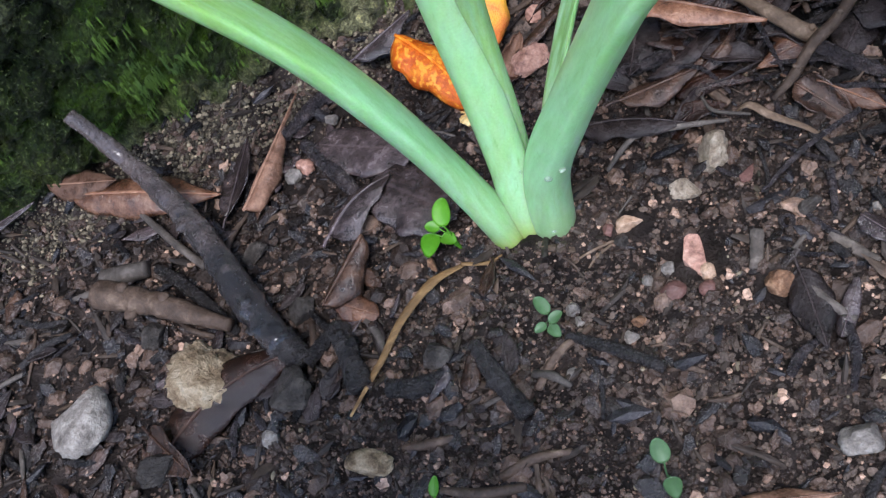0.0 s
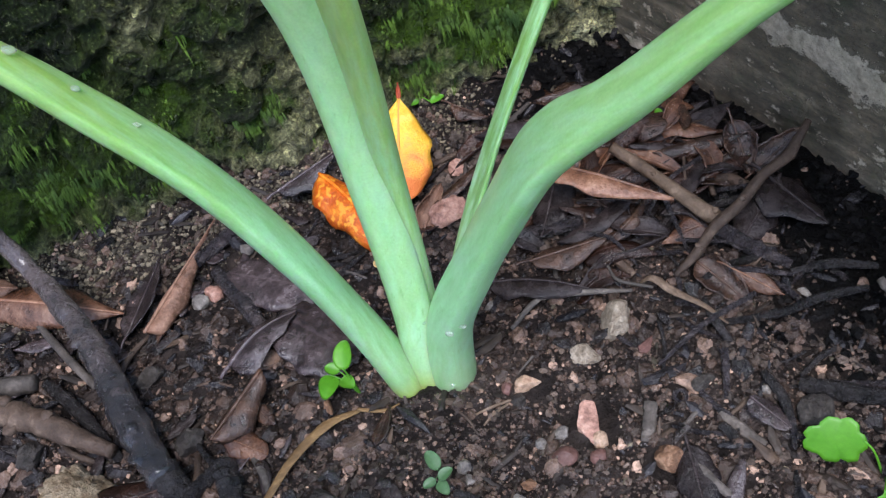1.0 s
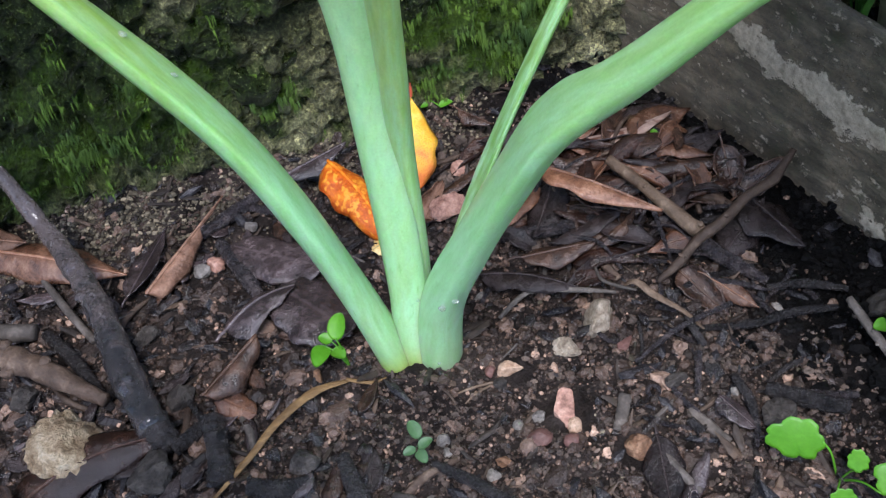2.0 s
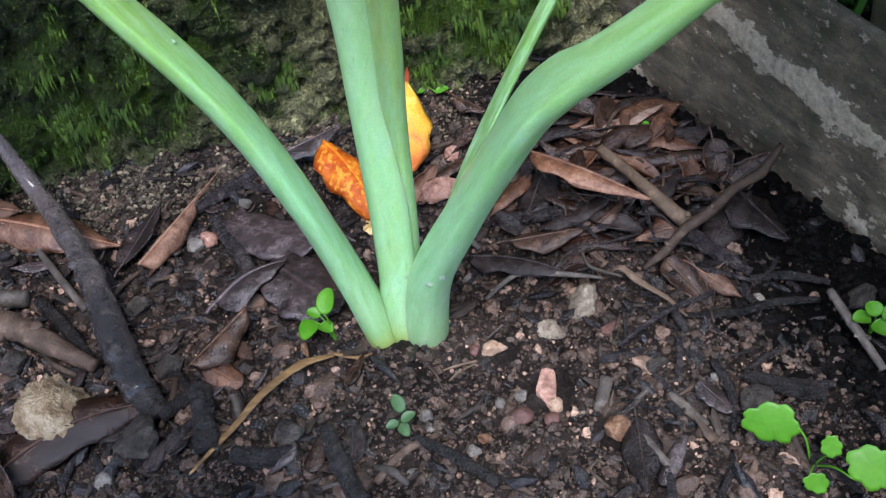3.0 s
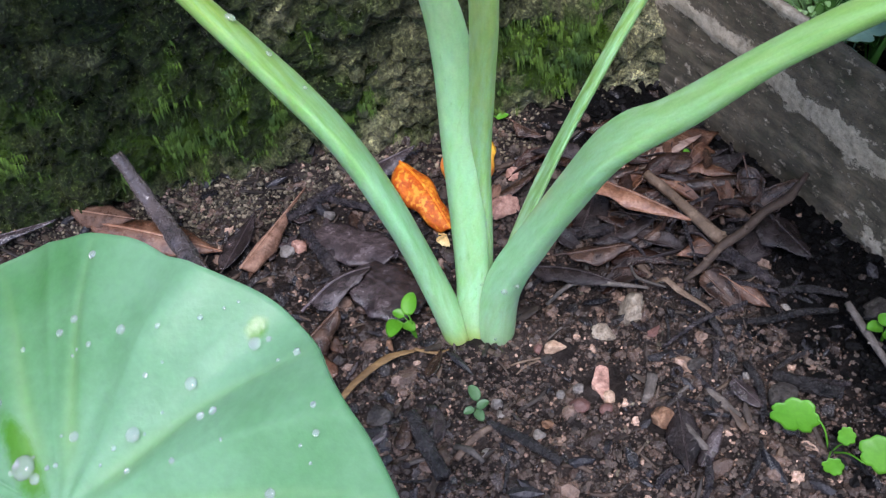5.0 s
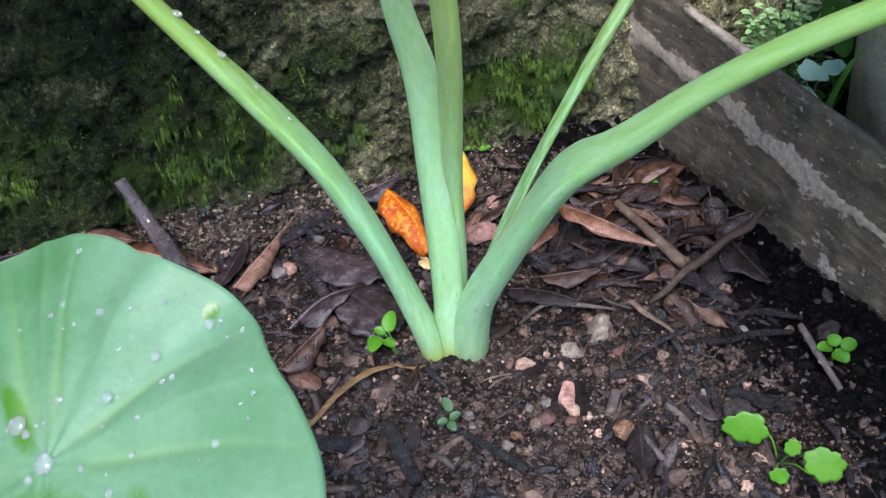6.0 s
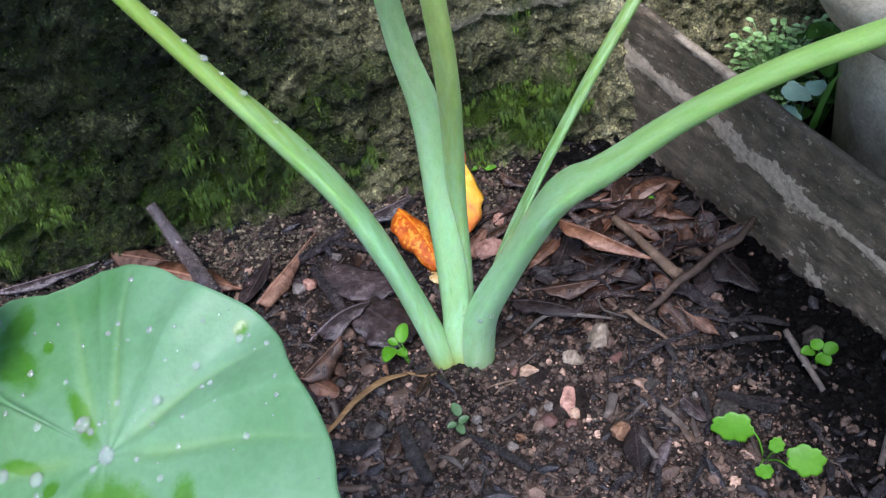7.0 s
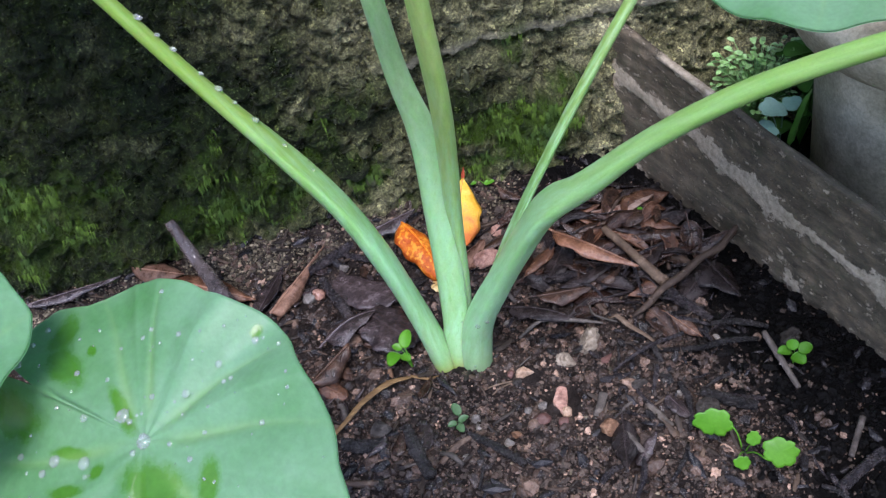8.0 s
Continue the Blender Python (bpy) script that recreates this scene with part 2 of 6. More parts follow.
def green(name, low, high, rough=(0.35, 0.55), sub=0.15, streak=None, relief=0.15, vary=None, radius=(0.002, 0.004, 0.0012)):
    """Living plant skin."""
    m, t, b = nodes_of(name)
    broad = noise_node(t, 45, 4, 0.6)
    fine = noise_node(t, 700, 3, 0.6, stretch=streak)
    c = ramp(t, broad, [(0.3, low), (0.7, high)])
    c = mix(t, 0.35, c, ramp(t, fine, [(0.3, (0.72, 0.72, 0.72)), (0.7, (1.2, 1.2, 1.2))]), "MULTIPLY")
    if vary:
        c = tint(t, c, spread(t, *vary))
    link(t, c, b.inputs["Base Color"])
    link(t, ramp(t, broad, [(0.3, (rough[0],) * 3), (0.7, (rough[1],) * 3)]), b.inputs["Roughness"])
    b.inputs["Subsurface Weight"].default_value = sub
    b.inputs["Subsurface Radius"].default_value = radius
    b.inputs["Subsurface Scale"].default_value = 1.0
    bump(t, b, fine, relief, 0.0003)
    return m


SPROUT = green("bright_sprout", (0.050, 0.195, 0.007), (0.098, 0.30, 0.015), (0.4, 0.6), 0.04, vary=(0.8, 1.2))
SPROUT_DULL = green("dull_seedling", (0.045, 0.115, 0.042), (0.095, 0.19, 0.075), (0.45, 0.6))
HERB = green("pale_herb", (0.26, 0.55, 0.15), (0.50, 0.80, 0.36), (0.35, 0.5), vary=(0.7, 1.2))
HERB_DEEP = green("deep_herb", (0.05, 0.17, 0.025), (0.12, 0.32, 0.05), (0.35, 0.5), vary=(0.7, 1.3))
HERB_BLUE = green("bluish_herb", (0.20, 0.42, 0.30), (0.36, 0.60, 0.47), (0.3, 0.5))
MOSS = green("moss", (0.022, 0.060, 0.004), (0.12, 0.22, 0.014), (0.6, 0.8), 0.05, vary=None)


def petiole_material(name, stops):
    """Waxy leaf stalk: glaucous green, streaked along, yellower upwards, brownish at the very base."""
    m, t, b = nodes_of(name)
    co = t.nodes.new("ShaderNodeTexCoord").outputs["Object"]
    att = t.nodes.new("ShaderNodeAttribute")
    att.attribute_name = "stalk"
    sep = t.nodes.new("ShaderNodeSeparateXYZ")
    link(t, att.outputs["Vector"], sep.inputs[0])
    along, round_, up = sep.outputs["X"], sep.outputs["Y"], sep.outputs["Z"]
    comb = t.nodes.new("ShaderNodeCombineXYZ")
    link(t, math_node(t, "MULTIPLY", along, 3.0), comb.inputs[0])
    link(t, math_node(t, "MULTIPLY", round_, 14.0), comb.inputs[1])
    streak = noise_node(t, 1.0, 4, 0.6, comb.outputs[0])
    broad = noise_node(t, 38, 4, 0.6, co)
    fine = noise_node(t, 1100, 3, 0.6, co)
    c = ramp(t, up, stops)
    c = mix(t, 0.5, c, ramp(t, streak, [(0.3, (0.66, 0.80, 0.58)), (0.7, (1.25, 1.16, 1.28))]), "MULTIPLY")
    # powdery bloom in drawn-out patches, worn off along slanting rub marks
    slant = t.nodes.new("ShaderNodeCombineXYZ")
    link(t, math_node(t, "ADD", math_node(t, "MULTIPLY", along, 2.2), math_node(t, "MULTIPLY", round_, 5.0)), slant.inputs[0])
    link(t, math_node(t, "MULTIPLY", round_, 9.0), slant.inputs[1])
    link(t, up, slant.inputs[2])
    bloom = noise_node(t, 1.0, 4, 0.6, slant.outputs[0])
    rub = noise_node(t, 2.1, 4, 0.65, slant.outputs[0])
    low = ramp(t, up, [(0.03, (0, 0, 0)), (0.10, (1, 1, 1)), (0.45, (0.8, 0.8, 0.8)), (0.75, (0.15, 0.15, 0.15))])
    c = mix(t, math_node(t, "MULTIPLY", low, ramp(t, bloom, [(0.40, (0, 0, 0)), (0.70, (0.7, 0.7, 0.7))])), c, (0.38, 0.67, 0.43))
    c = mix(t, math_node(t, "MULTIPLY", low, ramp(t, rub, [(0.60, (0, 0, 0)), (0.74, (0.6, 0.6, 0.6))])), c, (0.16, 0.36, 0.10))
    c = mix(t, 0.25, c, ramp(t, fine, [(0.3, (0.75, 0.75, 0.75)), (0.7, (1.2, 1.2, 1.2))]), "MULTIPLY")
    link(t, c, b.inputs["Base Color"])
    link(t, ramp(t, broad, [(0.3, (0.28,) * 3), (0.7, (0.50,) * 3)]), b.inputs["Roughness"])
    b.inputs["Subsurface Weight"].default_value = 0.7
    b.inputs["Subsurface Radius"].default_value = (0.0035, 0.0065, 0.0026)
    b.inputs["Subsurface Scale"].default_value = 1.0
    bump(t, b, math_node(t, "ADD", streak, math_node(t, "MULTIPLY", fine, 0.3)), 0.25, 0.0005)
    return m


FOOT = [(0.0, (0.300, 0.353, 0.048)), (0.020, (0.300, 0.412, 0.114)), (0.050, (0.300, 0.490, 0.237))]
STALK = petiole_material("waxy_leaf_stalk", FOOT + [(0.28, (0.273, 0.529, 0.266)), (0.45, (0.263, 0.490, 0.162)), (0.62, (0.268, 0.421, 0.076)), (1.0, (0.235, 0.353, 0.057))])
STALK_PALE = petiole_material("powdery_leaf_stalk", FOOT + [(0.28, (0.360, 0.637, 0.304)), (0.6, (0.449, 0.696, 0.332)), (1.0, (0.449, 0.686, 0.304))])
# back stalk: deep green low down, with its shaded hollow put into the colour
STALK_OLIVE = petiole_material("olive_leaf_stalk", FOOT + [(0.28, (0.147, 0.304, 0.076)), (0.5, (0.214, 0.343, 0.076)), (1.0, (0.225, 0.343, 0.067))])
STALK_INNER = petiole_material("young_leaf_stalk", FOOT + [(0.28, (0.292, 0.510, 0.190)), (0.5, (0.385, 0.549, 0.171)), (1.0, (0.385, 0.510, 0.133))])
FOOT_PALE = [(0.0, (0.31, 0.42, 0.15)), (0.020, (0.31, 0.48, 0.24)), (0.050, (0.31, 0.50, 0.25))]
STALK_OUTER = petiole_material("stout_leaf_stalk", FOOT_PALE + [(0.20, (0.292, 0.539, 0.285)), (0.40, (0.282, 0.539, 0.237)), (0.58, (0.257, 0.461, 0.162)), (0.75, (0.225, 0.392, 0.095)), (1.0, (0.193, 0.343, 0.057))])


def blade_material():
    """Living leaf blade: powdery pale green, wet patches deeper and glossy, paler veins."""
    m, t, b = nodes_of("powdery_leaf_blade")
    co = t.nodes.new("ShaderNodeTexCoord").outputs["Object"]
    att = t.nodes.new("ShaderNodeAttribute")
    att.attribute_name = "vein"
    parts = t.nodes.new("ShaderNodeSeparateXYZ")
    link(t, att.outputs["Vector"], parts.inputs[0])
    rib = parts.outputs["X"]
    ragged = math_node(t, "MULTIPLY", math_node(t, "SUBTRACT", noise_node(t, 260, 4, 0.6, co), 0.5), 0.5)
    wet = ramp(t, math_node(t, "ADD", parts.outputs["Z"], ragged), [(0.34, (0, 0, 0)), (0.64, (0.9, 0.9, 0.9))])
    fine = noise_node(t, 500, 4, 0.6, co)
    broad = noise_node(t, 22, 4, 0.6, co)
    c = ramp(t, broad, [(0.3, (0.108, 0.32, 0.100)), (0.7, (0.255, 0.485, 0.275))])
    c = mix(t, wet, c, ramp(t, broad, [(0.35, (0.070, 0.26, 0.016)), (0.65, (0.115, 0.33, 0.025))]))
    c = mix(t, 0.4, c, ramp(t, fine, [(0.3, (0.8, 0.8, 0.8)), (0.7, (1.15, 1.15, 1.15))]), "MULTIPLY")
    c = mix(t, math_node(t, "MULTIPLY", rib, 0.42), c, (0.40, 0.62, 0.20))
    link(t, c, b.inputs["Base Color"])
    link(t, mix(t, wet, (0.45, 0.45, 0.45), (0.10, 0.10, 0.10)), b.inputs["Roughness"])
    b.inputs["Subsurface Weight"].default_value = 0.1
    b.inputs["Subsurface Radius"].default_value = (0.001, 0.003, 0.0006)
    b.inputs["Subsurface Scale"].default_value = 1.0
    bump(t, b, math_node(t, "ADD", fine, math_node(t, "MULTIPLY", rib, 1.5)), 0.2, 0.0008)
    thin = t.nodes.new("ShaderNodeBsdfTranslucent")
    link(t, tint(t, c, math_node(t, "ADD", 1.2, 0.0)), thin.inputs[0])
    both = t.nodes.new("ShaderNodeMixShader")
    both.inputs[0].default_value = 0.45
    link(t, b.outputs[0], both.inputs[1])
    link(t, thin.outputs[0], both.inputs[2])
    link(t, both.outputs[0], t.nodes["Material Output"].inputs[0])
    return m


BLADE = blade_material()


def water_material():
    m, t, b = nodes_of("water")
    b.inputs["Base Color"].default_value = (0.98, 1.0, 0.99, 1)
    b.inputs["Transmission Weight"].default_value = 0.84
    b.inputs["Roughness"].default_value = 0.02
    b.inputs["IOR"].default_value = 1.33
    return m


WATER = water_material()


def wall_material():
    """Old rubble and block wall: dark wet grit, specks for lime and wet glints, moss where it grows."""
    m, t, b = nodes_of("mossy_rubble_wall")
    co = t.nodes.new("ShaderNodeTexCoord").outputs["Object"]
    att = t.nodes.new("ShaderNodeAttribute")
    att.attribute_name = "moss"
    sep = t.nodes.new("ShaderNodeSeparateXYZ")
    link(t, att.outputs["Vector"], sep.inputs[0])
    broad = noise_node(t, 26, 6, 0.65, co)
    mid = noise_node(t, 120, 5, 0.65, co)
    fine = noise_node(t, 650, 4, 0.7, co)
    algae = ramp(t, broad, [(0.3, (0.005, 0.011, 0.002)), (0.5, (0.018, 0.033, 0.005)), (0.7, (0.064, 0.086, 0.024))])
    lichen = ramp(t, broad, [(0.3, (0.085, 0.090, 0.046)), (0.5, (0.34, 0.335, 0.205)), (0.7, (0.66, 0.64, 0.45))])
    c = mix(t, sep.outputs["Z"], algae, lichen)
    c = mix(t, 0.8, c, ramp(t, mid, [(0.3, (0.2, 0.2, 0.2)), (0.7, (1.9, 1.85, 1.65))]), "MULTIPLY")
    # pale specks: lime flecks, with wet glints put into the colour
    c = mix(t, ramp(t, fine, [(0.595, (0, 0, 0)), (0.68, (0.85, 0.85, 0.85))]), c, (0.16, 0.18, 0.095))
    c = mix(t, 0.85, c, ramp(t, fine, [(0.36, (0.30, 0.31, 0.28)), (0.5, (0.9, 0.9, 0.88)), (0.64, (2.1, 2.05, 1.9))]), "MULTIPLY")
    c = mix(t, sep.outputs["Y"], c, (0.30, 0.29, 0.23))
    grit = t.nodes.new("ShaderNodeTexVoronoi")
    grit.inputs["Scale"].default_value = 420
    grit.inputs["Randomness"].default_value = 1.0
    link(t, co, grit.inputs["Vector"])
    grey = t.nodes.new("ShaderNodeSeparateColor")
    link(t, grit.outputs["Color"], grey.inputs[0])
    c = mix(t, 0.7, c, ramp(t, grey.outputs[0], [(0.0, (0.5, 0.5, 0.48)), (0.7, (1.05, 1.05, 1.0)), (0.95, (1.7, 1.65, 1.5)), (1.0, (3.4, 3.3, 3.0))]), "MULTIPLY")
    hang = noise_node(t, 1.0, 5, 0.65, co, (190, 120, 42))
    film = ramp(t, math_node(t, "ADD", math_node(t, "MULTIPLY", hang, 0.6), math_node(t, "MULTIPLY", sep.outputs["X"], 0.6)), [(0.38, (0, 0, 0)), (0.80, (1, 1, 1))])
    c = mix(t, film, c, ramp(t, fine, [(0.3, (0.010, 0.028, 0.003)), (0.7, (0.085, 0.155, 0.014))]))
    link(t, c, b.inputs["Base Color"])
    link(t, ramp(t, mid, [(0.3, (0.15,) * 3), (0.7, (0.65,) * 3)]), b.inputs["Roughness"])
    b.inputs["Specular IOR Level"].default_value = 0.42
    bump(t, b, math_node(t, "SUBTRACT", math_node(t, "ADD", math_node(t, "MULTIPLY", mid, 1.2), math_node(t, "MULTIPLY", fine, 1.6)), math_node(t, "MULTIPLY", grit.outputs["Distance"], 0.35)), 1.0, 0.005)
    return m


WALL = wall_material()
WALL_GREEN = surface("algae_covered_rubble", [(0.3, (0.020, 0.026, 0.010)), (0.5, (0.075, 0.085, 0.042)), (0.72, (0.19, 0.19, 0.115))], 160, (0.5, 0.9), 800, 1.0, 0.0016, spec=0.3)


def board_material():
    """Weathered board: grey-brown grain, a band of flaking pale crust along it, bare worn edges."""
    m, t, b = nodes_of("weathered_board")
    co = t.nodes.new("ShaderNodeTexCoord").outputs["Object"]
    sep = t.nodes.new("ShaderNodeSeparateXYZ")
    link(t, co, sep.inputs[0])
    att = t.nodes.new("ShaderNodeAttribute")
    att.attribute_name = "crust"
    grain = noise_node(t, 1.0, 6, 0.7, co, (45, 130, 150))
    blot = noise_node(t, 55, 6, 0.75, co)
    fine = noise_node(t, 600, 4, 0.7, co)
    c = ramp(t, grain, [(0.25, (0.055, 0.045, 0.032)), (0.5, (0.142, 0.116, 0.083)), (0.75, (0.29, 0.24, 0.178))])
    c = mix(t, 0.9, c, ramp(t, blot, [(0.3, (0.24, 0.27, 0.18)), (0.5, (0.9, 0.88, 0.8)), (0.7, (1.8, 1.66, 1.45))]), "MULTIPLY")
    pale = ramp(t, noise_node(t, 210, 5, 0.7, co), [(0.3, (0.26, 0.205, 0.14)), (0.5, (0.48, 0.40, 0.29)), (0.7, (0.68, 0.58, 0.43))])
    flake = math_node(t, "ADD", math_node(t, "MULTIPLY", att.outputs["Fac"], 0.7), math_node(t, "MULTIPLY", noise_node(t, 120, 8, 0.85, co), 1.45))
    flake = math_node(t, "ADD", flake, math_node(t, "MULTIPLY", math_node(t, "SUBTRACT", noise_node(t, 1.0, 4, 0.6, co, (150, 300, 330)), 0.5), 0.9))
    flake = ramp(t, flake, [(0.84, (0, 0, 0)), (0.90, (1, 1, 1))])
    c = mix(t, flake, c, pale)
    moss = ramp(t, noise_node(t, 70, 5, 0.7, co), [(0.55, (0, 0, 0)), (0.72, (0.5, 0.5, 0.5))])
    c = mix(t, moss, c, (0.085, 0.105, 0.045))
    link(t, c, b.inputs["Base Color"])
    link(t, ramp(t, blot, [(0.3, (0.5,) * 3), (0.7, (0.9,) * 3)]), b.inputs["Roughness"])
    bump(t, b, math_node(t, "ADD", math_node(t, "ADD", grain, math_node(t, "MULTIPLY", flake, 0.8)), math_node(t, "MULTIPLY", fine, 0.6)), 0.9, 0.0018)
    return m


BOARD = board_material()


# ---- number fields for relief ----
def lattice(ix, iy, seed):
    n = (ix.astype(np.int64) * 374761393 + iy.astype(np.int64) * 668265263 + seed * 974711) & 0x7FFFFFFF
    n = ((n ^ (n >> 13)) * 1274126177) & 0x7FFFFFFF
    return ((n ^ (n >> 16)) & 0xFFFF) / 65535.0


def value_noise(x, y, seed):
    ix, iy = np.floor(x), np.floor(y)
    fx, fy = x - ix, y - iy
    fx, fy = fx * fx * (3 - 2 * fx), fy * fy * (3 - 2 * fy)
    a, b = lattice(ix, iy, seed), lattice(ix + 1, iy, seed)
    c, d = lattice(ix, iy + 1, seed), lattice(ix + 1, iy + 1, seed)
    return (a + (b - a) * fx) * (1 - fy) + (c + (d - c) * fx) * fy


def fbm(x, y, scale, octaves, seed, gain=0.5):
    x, y = np.asarray(x, float), np.asarray(y, float)
    total, amp, norm = 0.0, 1.0, 0.0
    for k in range(octaves):
        total = total + amp * value_noise(x * scale * 2 ** k, y * scale * 2 ** k, seed + 17 * k)
        norm += amp
        amp *= gain
    return total / norm


def cells(x, y, scale, seed):
    """Distance to the nearest and second nearest of scattered points, and the number of the nearest."""
    x, y = np.asarray(x, float) * scale, np.asarray(y, float) * scale
    ix, iy = np.floor(x), np.floor(y)
    d1, d2, who = np.full(x.shape, 9.0), np.full(x.shape, 9.0), np.zeros(x.shape)
    for dx in (-1, 0, 1):
        for dy in (-1, 0, 1):
            cx, cy = ix + dx, iy + dy
            px, py = cx + lattice(cx, cy, seed), cy + lattice(cx, cy, seed + 5)
            d = np.hypot(px - x, py - y)
            near = d < d1
            d2 = np.where(near, d1, np.minimum(d2, d))
            who = np.where(near, lattice(cx, cy, seed + 9), who)
            d1 = np.where(near, d, d1)
    return d1, d2, who


def ground_height(x, y):
    """Height of the soil: low relief, a small mound round the stalks, a heel of rubble at the wall."""
    x, y = np.asarray(x, float), np.asarray(y, float)
    near = np.exp(-((x / 0.5) ** 2 + (y / 0.5) ** 2))
    h = (fbm(x, y, 16, 3, 3) - 0.5) * 0.010 * near + (fbm(x, y, 90, 3, 11) - 0.5) * 0.005 * near
    h = h + (fbm(x, y, 330, 2, 23) - 0.5) * 0.0022 * near
    f1, f2, who = cells(x + 0.004 * fbm(x, y, 120, 2, 31), y, 105, 29)
    h = h + np.clip((f2 - f1) * 1.7, 0, 1) ** 0.7 * (who - 0.25) * 0.0050 * near * np.clip(1.6 * fbm(x, y, 18, 2, 37) - 0.2, 0, 1)
    h = h + 0.0080 * np.exp(-(((x + 0.006) / 0.030) ** 2 + ((y - 0.002) / 0.027) ** 2))
    h = h + 0.016 * np.clip((y - 0.125) / 0.05, 0, 1) ** 1.5 * (x < 0.16)
    h = h - 0.004 * np.clip((x - 0.10) / 0.1, 0, 1)
    h = h + 0.006 * np.exp(-(((x - 0.115) / 0.045) ** 2 + ((y - 0.075) / 0.04) ** 2))
    return h - 0.002


def gz(x, y):
    return float(ground_height(np.array([x]), np.array([y]))[0])


# ---- building blocks ----
def mesh_object(name, verts, faces, material, parent=None, label="", smooth=True, attribute=None):
    me = bpy.data.meshes.new(name)
    me.from_pydata([tuple(v) for v in verts], [], faces)
    if smooth:
        me.polygons.foreach_set("use_smooth", np.ones(len(me.polygons), bool))
    if attribute:
        key, values = attribute
        values = np.asarray(values, np.float32)
        if values.ndim == 1:
            me.attributes.new(key, "FLOAT", "POINT").data.foreach_set("value", values)
        else:
            me.attributes.new(key, "FLOAT_VECTOR", "POINT").data.foreach_set("vector", values.ravel())
    me.materials.append(material)
    ob = new(name, me)
    if parent:
        ob.parent = parent
    if label:
        ob["label"] = label
    return ob


def empty(name, x, y, z):
    ob = new(name)
    ob.empty_display_size = 0.01
    ob.location = (x, y, z)
    return ob


def grid_faces(nu, nv, close_v=False):
    out = []
    for i in range(nu - 1):
        for j in range(nv if close_v else nv - 1):
            k = (j + 1) % nv
            out.append((i * nv + j, i * nv + k, (i + 1) * nv + k, (i + 1) * nv + j))
    return out


def spline(points, count):
    """A smooth line through points, as an array."""
    p = np.array(points, float)
    if len(p) == 2:
        return p[0] + (p[1] - p[0]) * np.linspace(0, 1, count)[:, None]
    q = np.vstack([2 * p[0] - p[1], p, 2 * p[-1] - p[-2]])
    out = []
    for s in np.linspace(0, len(p) - 1 - 1e-9, count):
        i, f = int(s), s - int(s)
        a, b, c, d = q[i], q[i + 1], q[i + 2], q[i + 3]
        out.append(0.5 * (2 * b + (c - a) * f + (2 * a - 5 * b + 4 * c - d) * f * f + (3 * b - a - 3 * c + d) * f ** 3))
    return np.array(out)


def frames_along(path, up):
    """Tangent, side and upper direction at each point of a line."""
    tan = np.gradient(path, axis=0)
    tan /= np.linalg.norm(tan, axis=1)[:, None] + 1e-12
    up = np.array(up, float)
    side = np.cross(tan, up)
    n = np.linalg.norm(side, axis=1)[:, None]
    side = np.where(n < 1e-4, np.array([1.0, 0, 0]), side / (n + 1e-12))
    return tan, side, np.cross(side, tan)


def tube(points, radii, sides=11, count=24, rough=0.12, seed=0, flat=1.0, up=(0.03, 0.05, 1)):
    """A closed, uneven rod along points."""
    rnd = np.random.RandomState(seed)
    path = spline(points, count)
    r = np.interp(np.linspace(0, 1, count), np.linspace(0, 1, len(radii)), radii)
    _, side, top = frames_along(path, up)
    a = np.linspace(0, 2 * np.pi, sides, endpoint=False)
    verts = []
    along = np.linspace(0, 1, count)[:, None] * np.ones((1, sides))
    round_ = np.cos(a)[None, :] * np.ones((count, 1))
    other = np.sin(a)[None, :] * np.ones((count, 1))
    off = seed * 3.7
    lump = 1 + rough * 3.0 * (fbm(along * count * 0.35 + off, round_ * 1.3 + other * 0.7 + off, 1.0, 3, seed + 3) - 0.5) + rough * 0.8 * (rnd.rand(count, sides) - 0.5)
    bulge = 1 + rough * 2.2 * (fbm(np.arange(count) * 0.22 + off, np.zeros(count), 1.0, 2, seed + 9) - 0.5)
    for k in range(2 if count > 14 else 0):
        at, where = rnd.randint(2, count - 2), rnd.randint(0, sides)
        lump[at, where] += rough * 3.5
        lump[at, (where + 1) % sides] += rough * 2
    for i in range(count):
        for j in range(sides):
            w = r[i] * lump[i, j] * bulge[i]
            verts.append(path[i] + side[i] * np.cos(a[j]) * w + top[i] * np.sin(a[j]) * w * flat)
    faces = grid_faces(count, sides, True)
    n = len(verts)
    verts += [path[0] - (path[1] - path[0]) * 0.15, path[-1] + (path[-1] - path[-2]) * 0.15]
    for j in range(sides):
        k = (j + 1) % sides
        faces.append((n, k, j))
        faces.append((n + 1, (count - 1) * sides + j, (count - 1) * sides + k))
    return verts, faces


